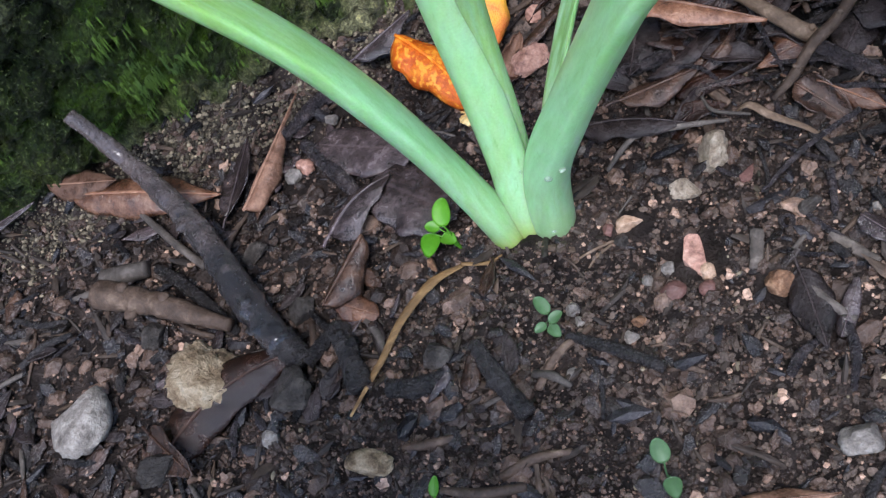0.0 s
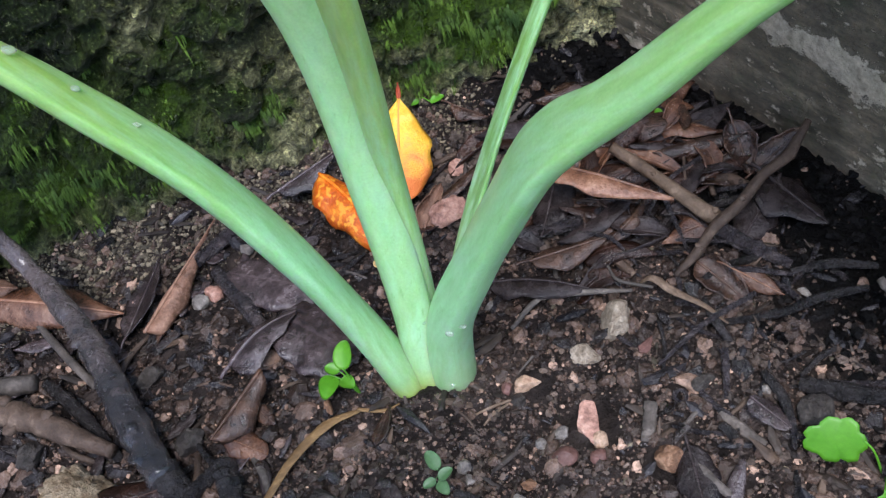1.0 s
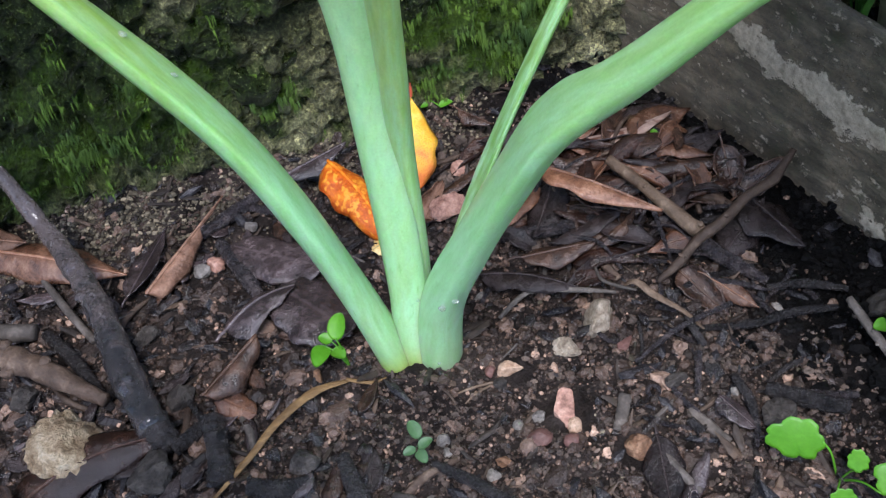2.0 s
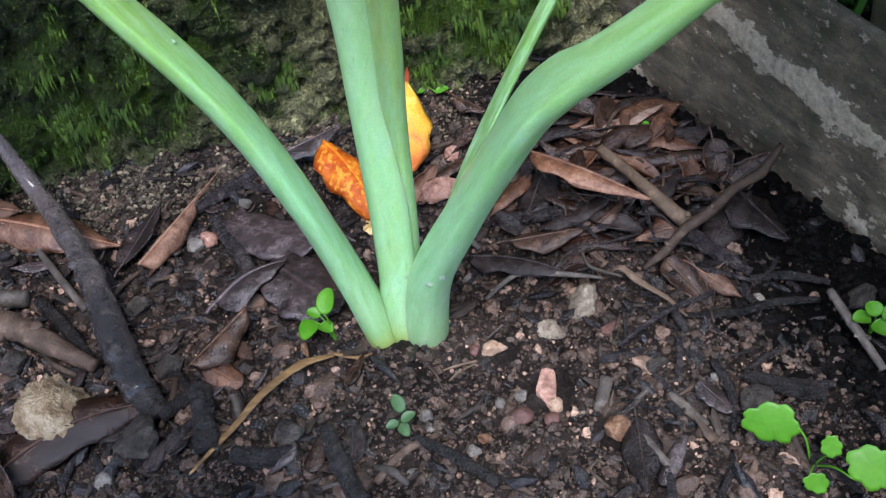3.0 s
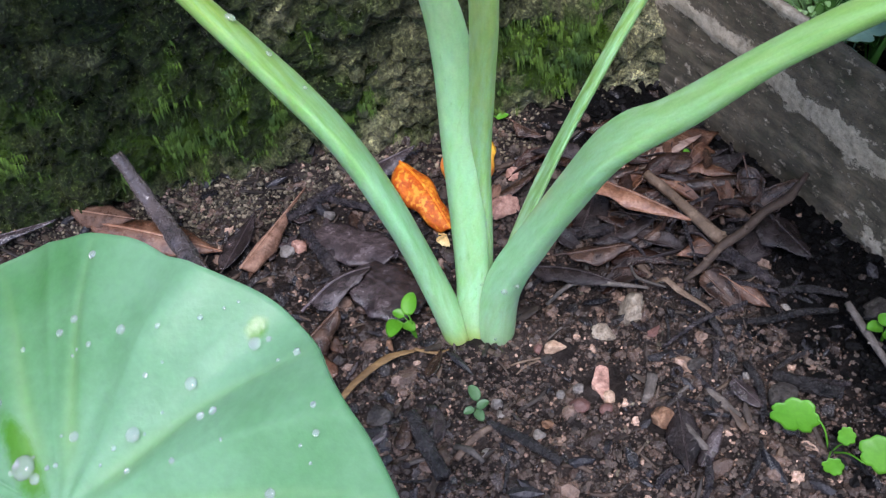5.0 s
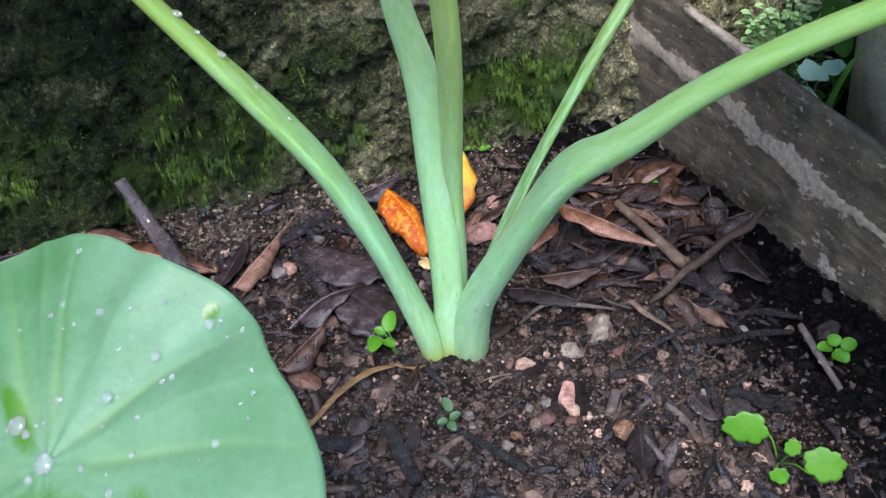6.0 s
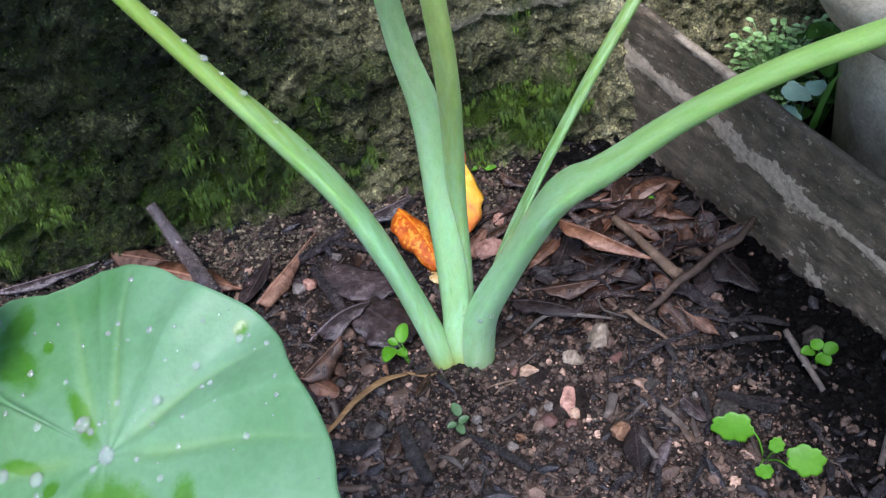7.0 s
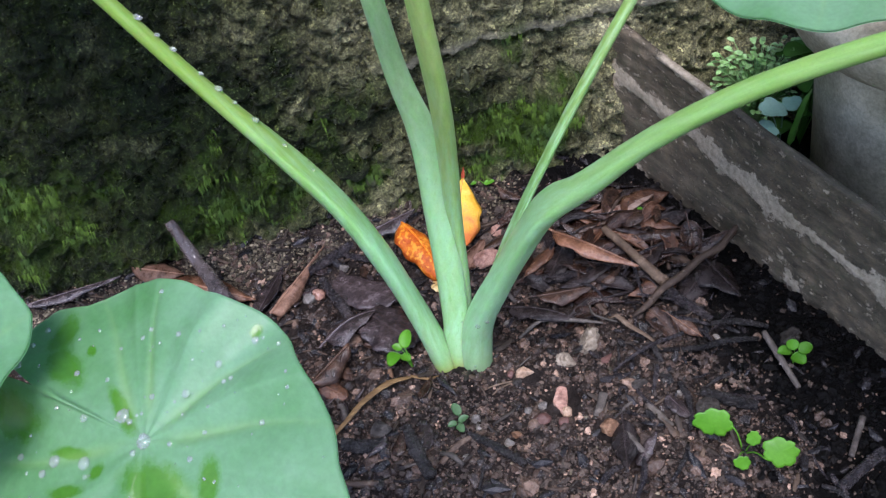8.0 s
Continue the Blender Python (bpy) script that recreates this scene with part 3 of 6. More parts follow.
def leaf_sheet(a, b, width, curl=60.0, roll=0.0, arch=0.0, lean=0.0, shape=(0.7, 0.9), wave=0.06, seed=0, nu=22, nv=11, thick=0.0005, tail=0.0):
    """A blade from a to b: curl is how far it bends round its midrib, roll turns it, arch lifts its middle, lean sways it sideways.
    Returns verts, faces and blade coordinates (along, across)."""
    rnd = np.random.RandomState(seed)
    a, b = np.array(a, float), np.array(b, float)
    length = np.linalg.norm(b - a)
    x = (b - a) / length
    z = np.array([0, 0, 1.0]) - x * x[2]
    z /= np.linalg.norm(z) + 1e-9
    y = np.cross(z, x)
    c, s = math.cos(radians(roll)), math.sin(radians(roll))
    y, z = y * c + z * s, z * c - y * s
    ph = rnd.rand(4) * 6
    rows, blade = [], []
    for i in range(nu):
        u = i / (nu - 1)
        w = 0.5 * width * max(0.02, math.sin(math.pi * min(1, u ** shape[0])) ** shape[1])
        w *= 1 + 0.07 * math.sin(9 * u + ph[0]) + 0.05 * math.sin(23 * u + ph[1])
        if tail and u > 1 - tail:
            w = min(w, 0.04 * width + 0.0004)
        mid = a + x * length * u + z * arch * math.sin(math.pi * u) + y * lean * math.sin(math.pi * u)
        turn = radians(curl) * (1 + 0.25 * math.sin(5 * u + ph[2]))
        for j in range(nv):
            v = -1 + 2 * j / (nv - 1)
            ang = turn * v
            if abs(turn) > 1e-3:
                r = w / turn
                oy, oz = r * math.sin(ang), r * (1 - math.cos(ang))
            else:
                oy, oz = w * v, 0.0
            oz += wave * width * math.sin(14 * u + 3 * v + ph[3]) * abs(v) * 0.5
            rows.append(mid + y * oy + z * oz)
            blade.append((u * length * 10, v, 0))
    n = len(rows)
    rows = np.array(rows)
    top = rows.reshape(nu, nv, 3)
    nor = np.cross(np.gradient(top, axis=0), np.gradient(top, axis=1)).reshape(-1, 3)
    nor /= np.linalg.norm(nor, axis=1)[:, None] + 1e-12
    verts = list(rows) + list(rows - nor * thick)
    faces = grid_faces(nu, nv)
    faces += [tuple(n + k for k in reversed(f)) for f in grid_faces(nu, nv)]
    rim = [j for j in range(nv)] + [i * nv + nv - 1 for i in range(1, nu)] + [(nu - 1) * nv + j for j in range(nv - 2, -1, -1)] + [i * nv for i in range(nu - 2, 0, -1)]
    for k in range(len(rim)):
        p, q = rim[k], rim[(k + 1) % len(rim)]
        faces.append((q, p, n + p, n + q))
    return verts, faces, np.array(blade + blade)


def settle(verts, sink=0.001):
    """Lower a loose thing until it touches the soil."""
    v = np.array(verts)
    gap = (v[:, 2] - ground_height(v[:, 0], v[:, 1])).min()
    v[:, 2] -= gap + sink
    return v


def dead(a, b, width, material, label, curl=60.0, roll=0.0, arch=0.0, lean=0.0, seed=0, rest=True, stalk=0.006, group="fallen leaves", name="fallen_leaf", **more):
    v, f, blade = leaf_sheet(a, b, width, curl, roll, arch, lean, seed=seed, **more)
    v = settle(v, -0.0012) if rest else np.array(v)
    ob = mesh_object(name, v, f, material, attribute=("blade", blade))
    tagged(ob, label, "leaf", group)
    if group == "fallen leaves":
        nu, nv = more.get("nu", 22), more.get("nv", 11)
        row = np.asarray(v)[:nu * nv].reshape(nu, nv, 3)
        line = row[:, nv // 2]
        side = row[:, nv // 2 + 1] - row[:, nv // 2 - 1]
        up = np.cross(np.gradient(line, axis=0), side)
        up /= np.linalg.norm(up, axis=1)[:, None] + 1e-9
        line = line + up * 0.0002
        w = min(0.0009, width * 0.035)
        mv, mf = tube(line[::3], [w, w * 0.8, w * 0.3], 6, 16, 0.03, seed)
        mesh_object("midrib", mv, mf, material, ob)
        if stalk and not more.get("tail") and more.get("shape", (0.7, 0.9))[1] >= 0.7:
            d = (line[0] - line[2]) / np.linalg.norm(line[0] - line[2])
            sv, sf = tube([line[0], line[0] + d * stalk * 0.5 + np.array([0, 0, 0.0006]), line[0] + d * stalk], [w, w * 0.9, w * 1.2], 6, 8, 0.03, seed)
            mesh_object("leaf_stalk", sv, sf, material, ob)
    return ob


def twig(points, radii, material, label, seed=0, rest=True, name="twig", category="twig", sink=0.0005, knots=True, **more):
    more.setdefault("rough", 0.10)
    v, f = tube(points, radii, seed=seed, **more)
    v = settle(v, sink) if rest else np.array(v)
    ob = mesh_object(name, v, f, material)
    tagged(ob, label, category, "fallen twigs")
    if name == "stick":
        rnd = np.random.RandomState(seed + 900)
        sides, count = more.get("sides", 11), more.get("count", 24)
        ring = np.asarray(v)[:sides * count].reshape(count, sides, 3)
        _, _, _, _, kv, kf = ico()
        for _ in range(3):
            i, j = rnd.randint(3, count - 3), rnd.randint(0, sides // 2 + 1)
            p = ring[i, j]
            r = np.linalg.norm(p - ring[i].mean(0)) * rnd.uniform(0.30, 0.5)
            lump = kv * r * (1 + 0.3 * (rnd.rand(len(kv), 1) - 0.5)) * np.array([1.1, 1.1, 0.8]) + p
            mesh_object("knot", lump, [tuple(q) for q in kf], material, ob)
    return ob


ICO = None


def ico():
    global ICO
    if ICO is None:
        bm = bmesh.new()
        bmesh.ops.create_icosphere(bm, subdivisions=1, radius=1.0)
        bm.verts.ensure_lookup_table()
        v1 = np.array([v.co[:] for v in bm.verts])
        f1 = np.array([[q.index for q in f.verts] for f in bm.faces])
        bm.free()
        bm = bmesh.new()
        bmesh.ops.create_icosphere(bm, subdivisions=2, radius=1.0)
        v3 = np.array([v.co[:] for v in bm.verts])
        f3 = np.array([[q.index for q in f.verts] for f in bm.faces])
        bm.free()
        bm = bmesh.new()
        bmesh.ops.create_icosphere(bm, subdivisions=4, radius=1.0)
        v2 = np.array([v.co[:] for v in bm.verts])
        f2 = [tuple(q.index for q in f.verts) for f in bm.faces]
        bm.free()
        ICO = (v1, f1, v2, f2, v3, f3)
    return ICO


def stone(place, size, material, label, seed=0, angular=0.3, turn=0.0, name="pebble", sink=0.16, category="stone"):
    """A pebble or lump: a rounded body cut by random planes, half sunk in the soil."""
    rnd = np.random.RandomState(seed)
    _, _, v, f, _, _ = ico()
    v = v.copy()
    for k in range(9):
        n = rnd.normal(size=3)
        n /= np.linalg.norm(n)
        cut = rnd.uniform(1 - angular * 1.4, 1.0)
        d = v @ n
        v = v - np.outer(np.maximum(d - cut, 0), n) * 0.95
    lump = fbm(v[:, 0] * 1.0 + 7 * seed, v[:, 1] + v[:, 2] * 1.7, 2.2, 3, seed + 50) - 0.5
    rough = fbm(v[:, 0] * 2 + 3 * seed, v[:, 1] * 2 + v[:, 2] * 2.6, 3.5, 3, seed + 80, 0.7) - 0.5
    v = v * (1 + 0.24 * lump[:, None] + 0.16 * rough[:, None])
    v = v * np.array(size)
    c, s = math.cos(radians(turn)), math.sin(radians(turn))
    v = np.c_[v[:, 0] * c - v[:, 1] * s, v[:, 0] * s + v[:, 1] * c, v[:, 2]]
    z = gz(place[0], place[1]) + size[2] * (1 - 2 * sink)
    v = v + np.array([place[0], place[1], z])
    ob = mesh_object(name, v, f, material)
    tagged(ob, label, category, "pebbles on the soil")
    return ob


# ---- ground ----
def axis(lo, hi, step, far):
    inner = np.arange(lo, hi + 1e-9, step)
    out = [step]
    left, right = [], []
    x = lo
    while x > -far:
        out.append(out[-1] * 1.35)
        x -= out[-1]
        left.append(x)
    out = [step]
    x = hi
    while x < far:
        out.append(out[-1] * 1.35)
        x += out[-1]
        right.append(x)
    return np.array(left[::-1] + list(inner) + right)


def build_ground():
    xs, ys = axis(-0.36, 0.34, 0.0018, 40.0), axis(-0.26, 0.18, 0.0018, 40.0)
    X, Y = np.meshgrid(xs, ys, indexing="ij")
    Z = ground_height(X, Y)
    verts = np.c_[X.ravel(), Y.ravel(), Z.ravel()]
    mould_shade = humus_shade(X, Y).ravel()
    ob = mesh_object("ground", verts, grid_faces(len(xs), len(ys)), GROUND, attribute=("mould_shade", mould_shade))
    tagged(ob, "dark moist soil with crumbs and litter", "ground", kind="structure")


WALL_Y = 0.160


def wall_relief(x, z):
    """How far the wall's face stands out towards the plant."""
    f1, f2, who = cells(x, z, 34, 41)
    stones = np.clip((f2 - f1) * 1.6, 0, 1) ** 0.6 * (0.35 + who)
    low = np.clip(1 - np.abs(z - 0.06) / 0.06, 0, 1) * np.clip(fbm(x, z, 9, 2, 8) * 3 - 1.0, 0, 1)
    h = (fbm(x, z, 16, 5, 61, 0.6) - 0.5) * 0.014 + (fbm(x, z, 80, 3, 71, 0.8) - 0.5) * 0.018 + (fbm(x, z, 230, 2, 73) - 0.5) * 0.0065
    pebbled = cells(x, z, 175, 47)
    h = h + low * stones * 0.012 + np.clip((pebbled[1] - pebbled[0]) * 1.8, 0, 1) * (0.2 + pebbled[2]) * 0.0024
    crack = np.exp(-((z - 0.078 - 0.012 * (fbm(x, x * 0 + 3, 16, 3, 5) - 0.5)) / 0.004) ** 2)
    h = h - crack * 0.010 * np.clip(fbm(x, z, 7, 2, 77) * 4 - 1.2, 0, 1) * np.clip(1 - np.abs(x - 0.01) / 0.09, 0, 1)
    ridge_line = z - 0.1145 - 0.006 * (fbm(x, x * 0, 12, 3, 15) - 0.5)
    h = h + (np.exp(-(ridge_line / 0.0022) ** 2) * 0.005 - np.exp(-((ridge_line + 0.006) / 0.003) ** 2) * 0.006) * np.clip((x + 0.02) / 0.03, 0, 1)
    h = h + np.clip((0.075 - z) / 0.08, 0, 1) * 0.006
    return h


def moss_amount(x, z):
    a = fbm(x, z, 26, 5, 91, 0.7)
    spots = np.exp(-(((x - 0.075) / 0.045) ** 2 + ((z - 0.045) / 0.032) ** 2)) * 0.30
    spots = spots + np.exp(-(((x + 0.20) / 0.12) ** 2 + ((z - 0.045) / 0.035) ** 2)) * 0.24
    spots = spots + np.exp(-(((x + 0.02) / 0.05) ** 2 + ((z - 0.02) / 0.02) ** 2)) * 0.10
    spots = spots - np.clip((x - 0.11) / 0.05, 0, 1) * 0.10
    return np.clip((a + spots - 0.56) * 3.4, 0, 1) * np.clip((z + 0.005) / 0.02, 0, 1) * (1 - 0.75 * np.clip((z - 0.09) / 0.04, 0, 1) * (x < 0.1))


def build_wall():
    xs, zs = axis(-0.46, 0.36, 0.0019, 1.1), np.concatenate([np.arange(-0.02, 0.27, 0.0019), np.linspace(0.28, 0.62, 12)])
    X, Z = np.meshgrid(xs, zs, indexing="ij")
    H = wall_relief(X, Z)
    n = len(xs) * len(zs)
    front = np.c_[X.ravel(), (WALL_Y - H).ravel(), Z.ravel()]
    ridge = np.exp(-((Z - 0.1145 - 0.006 * (fbm(X, X * 0, 12, 3, 15) - 0.5)) / 0.0024) ** 2) * np.clip((X + 0.02) / 0.03, 0, 1) * 0.85
    moss = np.c_[moss_amount(X, Z).ravel(), ridge.ravel(), np.clip(1.1 * (fbm(X, Z, 30, 3, 19) - 0.5) + 0.04 - 0.3 * np.clip((-0.07 - X) / 0.08, 0, 1) + 0.20 * np.exp(-((X + 0.03) / 0.06) ** 2) + 0.4 * np.exp(-(Z / 0.02) ** 2) + 0.2 * np.clip((X - 0.09) / 0.05, 0, 1) + np.clip((X - 0.03) / 0.15, 0, 1.2) + 0.30 * np.clip((Z - 0.06) / 0.05, 0, 1) * np.clip((X + 0.09) / 0.1, 0, 1), 0, 1).ravel()]
    faces = grid_faces(len(xs), len(zs))
    a, b, h = xs[0], xs[-1], zs[-1]
    back = [(a, WALL_Y + 0.15, zs[0]), (b, WALL_Y + 0.15, zs[0]), (b, WALL_Y + 0.15, h), (a, WALL_Y + 0.15, h)]
    top = [i * len(zs) + len(zs) - 1 for i in range(len(xs))]
    faces.append((n, n + 3, n + 2, n + 1))
    faces.append(tuple(top[::-1]) + (n + 3, n + 2))
    verts = np.vstack([front, np.array(back)])
    moss = np.vstack([moss, np.zeros((4, 3))])
    ob = mesh_object("wall_north", verts, faces, WALL, attribute=("moss", moss))
    tagged(ob, "old dark rubble and block wall patched with moss", "wall", kind="structure")
    return ob


NORTH = build_wall()


def wall_stone(place, half, material, seed):
    """A stone of the rubble that stands proud of the wall's face."""
    rnd = np.random.RandomState(seed)
    _, _, v, f, _, _ = ico()
    v = v.copy()
    for _ in range(10):
        n = rnd.normal(size=3)
        n /= np.linalg.norm(n)
        v = v - np.outer(np.maximum(v @ n - rnd.uniform(0.5, 0.95), 0), n) * 0.95
    v = v * (1 + 0.3 * (fbm(v[:, 0] + 9 * seed, v[:, 1] + v[:, 2] * 1.4, 2.4, 4, seed) - 0.5)[:, None]) * np.array([half[0], half[2], half[1]])
    x, z = place[0], place[2]
    y = WALL_Y - float(wall_relief(np.array([x]), np.array([z]))[0]) + half[2] * 0.25
    mesh_object("stone", v * 1.35 + np.array([x, y + half[2] * 0.25, z]), f, material, NORTH)


def wall_stones():
    dark, mossy, pale = WALL, WALL, WALL_GREEN
    for k, (place, half, skin) in enumerate([
            ((-0.0413, 0.1585, 0.0472), (0.0110, 0.0105, 0.009), dark), ((-0.0515, 0.1576, 0.0538), (0.0060, 0.0050, 0.005), mossy), ((-0.0599, 0.1550, 0.0772), (0.0085, 0.0060, 0.006), dark),
            ((-0.0243, 0.1582, 0.0532), (0.0065, 0.0080, 0.005), mossy), ((-0.0165, 0.1557, 0.0787), (0.0090, 0.0050, 0.006), dark), ((-0.0523, 0.1597, 0.0331), (0.0040, 0.0030, 0.004), pale),
            ((-0.0749, 0.1534, 0.0884), (0.0080, 0.0040, 0.005), mossy), ((-0.0727, 0.1622, 0.0048), (0.0085, 0.0028, 0.005), pale), 
            ((-0.1565, 0.1490, 0.1132), (0.0120, 0.0035, 0.005), dark), ((0.0429, 0.1560, 0.0929), (0.0018, 0.0055, 0.002), pale), ((0.0759, 0.1570, 0.0904), (0.0024, 0.0022, 0.002), pale),
            ((0.0838, 0.1582, 0.0788), (0.0018, 0.0018, 0.002), pale), ((0.0389, 0.1552, 0.0999), (0.0020, 0.0040, 0.002), pale), ((-0.0415, 0.1612, 0.0200), (0.0055, 0.0040, 0.005), mossy),
            ((-0.0339, 0.1605, 0.0282), (0.0040, 0.0035, 0.004), pale), ((-0.0061, 0.1558, 0.0796), (0.0070, 0.0045, 0.005), mossy), ((-0.0486, 0.1537, 0.0911), (0.0075, 0.0045, 0.005), dark)]):
        wall_stone(place, half, skin, 700 + k)


wall_stones()


def build_moss():
    """Short tufts of moss blades on the wall."""
    rnd = np.random.RandomState(5)
    n = 480000
    x, z = rnd.uniform(-0.42, 0.34, n), rnd.uniform(0.0, 0.24, n)
    keep = moss_amount(x, z) * np.clip(3.4 * fbm(x, z * 0.45, 90, 3, 33, 0.7) - 1.15, 0, 1.3) > rnd.uniform(0.25, 1.0, n)
    x, z = x[keep][:90000], z[keep][:90000]
    m = len(x)
    y = WALL_Y - wall_relief(x, z)
    clump = fbm(x * 1.0, z * 0.35, 170, 2, 35)
    length = rnd.uniform(0.0008, 0.0026, m) * (0.5 + 1.5 * clump)
    side = rnd.uniform(0, 2 * np.pi, m)
    w = rnd.uniform(0.00018, 0.00042, m)
    root = np.c_[x, y + 0.0006, z]
    droop = rnd.uniform(-3.0, -0.7, m)
    tip = root + np.c_[np.cos(side) * 0.25 * length, -length * 0.75, droop * length]
    off = np.c_[w * np.cos(side * 3), np.zeros(m), w * np.sin(side * 3)]
    off2 = np.c_[-off[:, 2], np.zeros(m), off[:, 0]]
    verts = np.stack([root + off, root - off * 0.5 + off2, root - off * 0.5 - off2, tip], 1).reshape(-1, 3)
    base = np.arange(m) * 4
    faces = np.stack([np.c_[base, base + 1, base + 3], np.c_[base + 1, base + 2, base + 3], np.c_[base + 2, base, base + 3]], 1).reshape(-1, 3).tolist()
    ob = mesh_object("moss", verts, faces, MOSS, smooth=False)
    tagged(ob, "yellow-green moss tufts on the damp wall", "moss", kind="stuff")


build_moss()


def bits(name, label, category, count, area, size, material, seed, shape=(1, 1, 1), spread_shape=0.35, where=None, lift=0.35, tilt=0.4, clod=False, jag=0.28):
    """Countless small pieces strewn over the soil, as one object."""
    rnd = np.random.RandomState(seed)
    v1, f1, _, _, v3, f3 = ico()
    if clod:
        v1, f1 = v3, f3
    x, y = rnd.uniform(area[0], area[1], count), rnd.uniform(area[2], area[3], count)
    if where is not None:
        keep = where(x, y) > rnd.rand(count)
        x, y = x[keep], y[keep]
    m = len(x)
    s = size[0] + (size[1] - size[0]) * rnd.rand(m) ** 3.0
    sc = s[:, None] * np.array(shape) * (1 + spread_shape * (rnd.rand(m, 3) - 0.5) * 2)
    a = rnd.uniform(0, 2 * np.pi, m)
    v = v1[None] * (1 + jag * (rnd.rand(m, len(v1), 1) - 0.5) * 2) * sc[:, None, :]
    k = rnd.uniform(-tilt, tilt, m)[:, None]
    vx, vz = v[..., 0] * np.cos(k) - v[..., 2] * np.sin(k), v[..., 0] * np.sin(k) + v[..., 2] * np.cos(k)
    c, d = np.cos(a)[:, None], np.sin(a)[:, None]
    z = ground_height(x, y) + sc[:, 2] * lift
    out = np.stack([vx * c - v[..., 1] * d + x[:, None], vx * d + v[..., 1] * c + y[:, None], vz + z[:, None]], -1)
    faces = (f1[None] + (np.arange(m) * len(v1))[:, None, None]).reshape(-1, 3).tolist()
    ob = mesh_object(name, out.reshape(-1, 3), faces, material, smooth=False)
    tagged(ob, label, category, kind="stuff")


def heel(x, y):
    return np.clip((y - 0.105) / 0.03, 0, 1) * np.clip((0.10 - x) / 0.1, 0.15, 1) * np.clip(fbm(x, y, 25, 2, 9) * 3 - 0.8, 0, 1)


def humus_shade(x, y):
    """A patch along the board: black rotted leaves, and shade put into the colour."""
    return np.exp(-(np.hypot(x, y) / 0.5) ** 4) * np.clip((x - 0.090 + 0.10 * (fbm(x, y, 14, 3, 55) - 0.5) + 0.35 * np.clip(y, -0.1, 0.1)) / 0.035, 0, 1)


def bare(x, y):
    """Free of crumbs: where the stalks and the larger chips stand."""
    d = np.hypot((x + 0.0065) * 0.75, y - 0.0035)
    for cx, cy, r in CHIPS:
        d = np.minimum(d, np.hypot(x - cx, y - cy) + 0.0100 - r)
    return np.clip((d - 0.0100) / 0.002, 0, 1)


CHIPS = [(*(0.0408, -0.0394, 0.0030)[:2], 0.010), (*(0.0600, -0.0641, 0.0040)[:2], 0.007), (*(0.0283, -0.0158, 0.0030)[:2], 0.006)]
AREA = (-0.36, 0.34, -0.27, 0.165)
build_ground()
bits("soil_crumbs", "dark crumbs of damp soil", "soil", 10500, AREA, (0.0009, 0.0034), CRUMB, 1, (1, 0.85, 0.7), where=lambda x, y: bare(x, y) * (1 - 0.96 * humus_shade(x, y)), clod=True, jag=0.42)
bits("soil_grains", "small grains of damp soil", "soil", 34000, AREA, (0.0004, 0.0013), CRUMB, 9, (1, 0.9, 0.8), where=lambda x, y: bare(x, y) * (1 - 0.95 * humus_shade(x, y)))
bits("black_soil", "black wet leaf-litter crumbs with shade in their colour", "soil", 8000, (0.03, 0.34, -0.2, 0.165), (0.0009, 0.0036), HUMUS_SHADED, 8, (1, 0.9, 0.7), where=humus_shade, clod=True, jag=0.42)
bits("fine_soil", "fine crumbs of soil near the plant", "soil", 30000, (-0.18, 0.2, -0.24, 0.06), (0.0004, 0.0014), CRUMB, 2, (1, 0.9, 0.8), where=lambda x, y: bare(x, y) * (1 - 0.95 * humus_shade(x, y)))
bits("dry_crumbs", "greyish drier crumbs strewn over the soil", "soil", 24000, (-0.14, 0.19, -0.26, 0.02), (0.0004, 0.0018), CRUMB_DRY, 12, (1, 0.85, 0.7), where=lambda x, y: bare(x, y) * np.clip((0.005 - y) / 0.05, 0, 1) * (0.3 + 0.9 * fbm(x, y, 30, 2, 57)) * (1 - 0.92 * humus_shade(x, y)), clod=True, jag=0.42)
bits("gravelly_soil", "greyish gravelly soil behind the stalks", "soil", 1600, (0.0, 0.085, 0.045, 0.135), (0.0009, 0.0034), CRUMB_DRY, 16, (1, 0.9, 0.75), where=lambda x, y: np.exp(-(((x - 0.042) / 0.026) ** 2 + ((y - 0.092) / 0.034) ** 2)), clod=True, jag=0.42)
bits("grit", "scattered pale grit on the soil", "grit", 1700, AREA, (0.0004, 0.0018), GRIT, 3, (1, 0.85, 0.8), where=lambda x, y: bare(x, y) * (1 - 0.95 * humus_shade(x, y)))
bits("wall_rubble", "crumbled pale mortar at the foot of the wall", "rubble", 40000, (-0.36, 0.12, 0.095, 0.162), (0.0003, 0.0015), GRIT, 4, (1, 0.9, 0.75), where=heel, clod=False, jag=0.35)
bits("charcoal_bits", "small black slivers of charred wood", "charcoal", 1700, AREA, (0.0008, 0.0036), CHAR, 6, (2.4, 0.8, 0.6), lift=0.6, where=bare)
bits("wood_chips", "small brown splinters and leaf crumbs", "splinters", 3200, AREA, (0.0008, 0.0034), CHIP, 7, (3.2, 0.55, 0.35), lift=0.8, tilt=0.7, where=lambda x, y: bare(x, y) * (1 - 0.92 * humus_shade(x, y)))

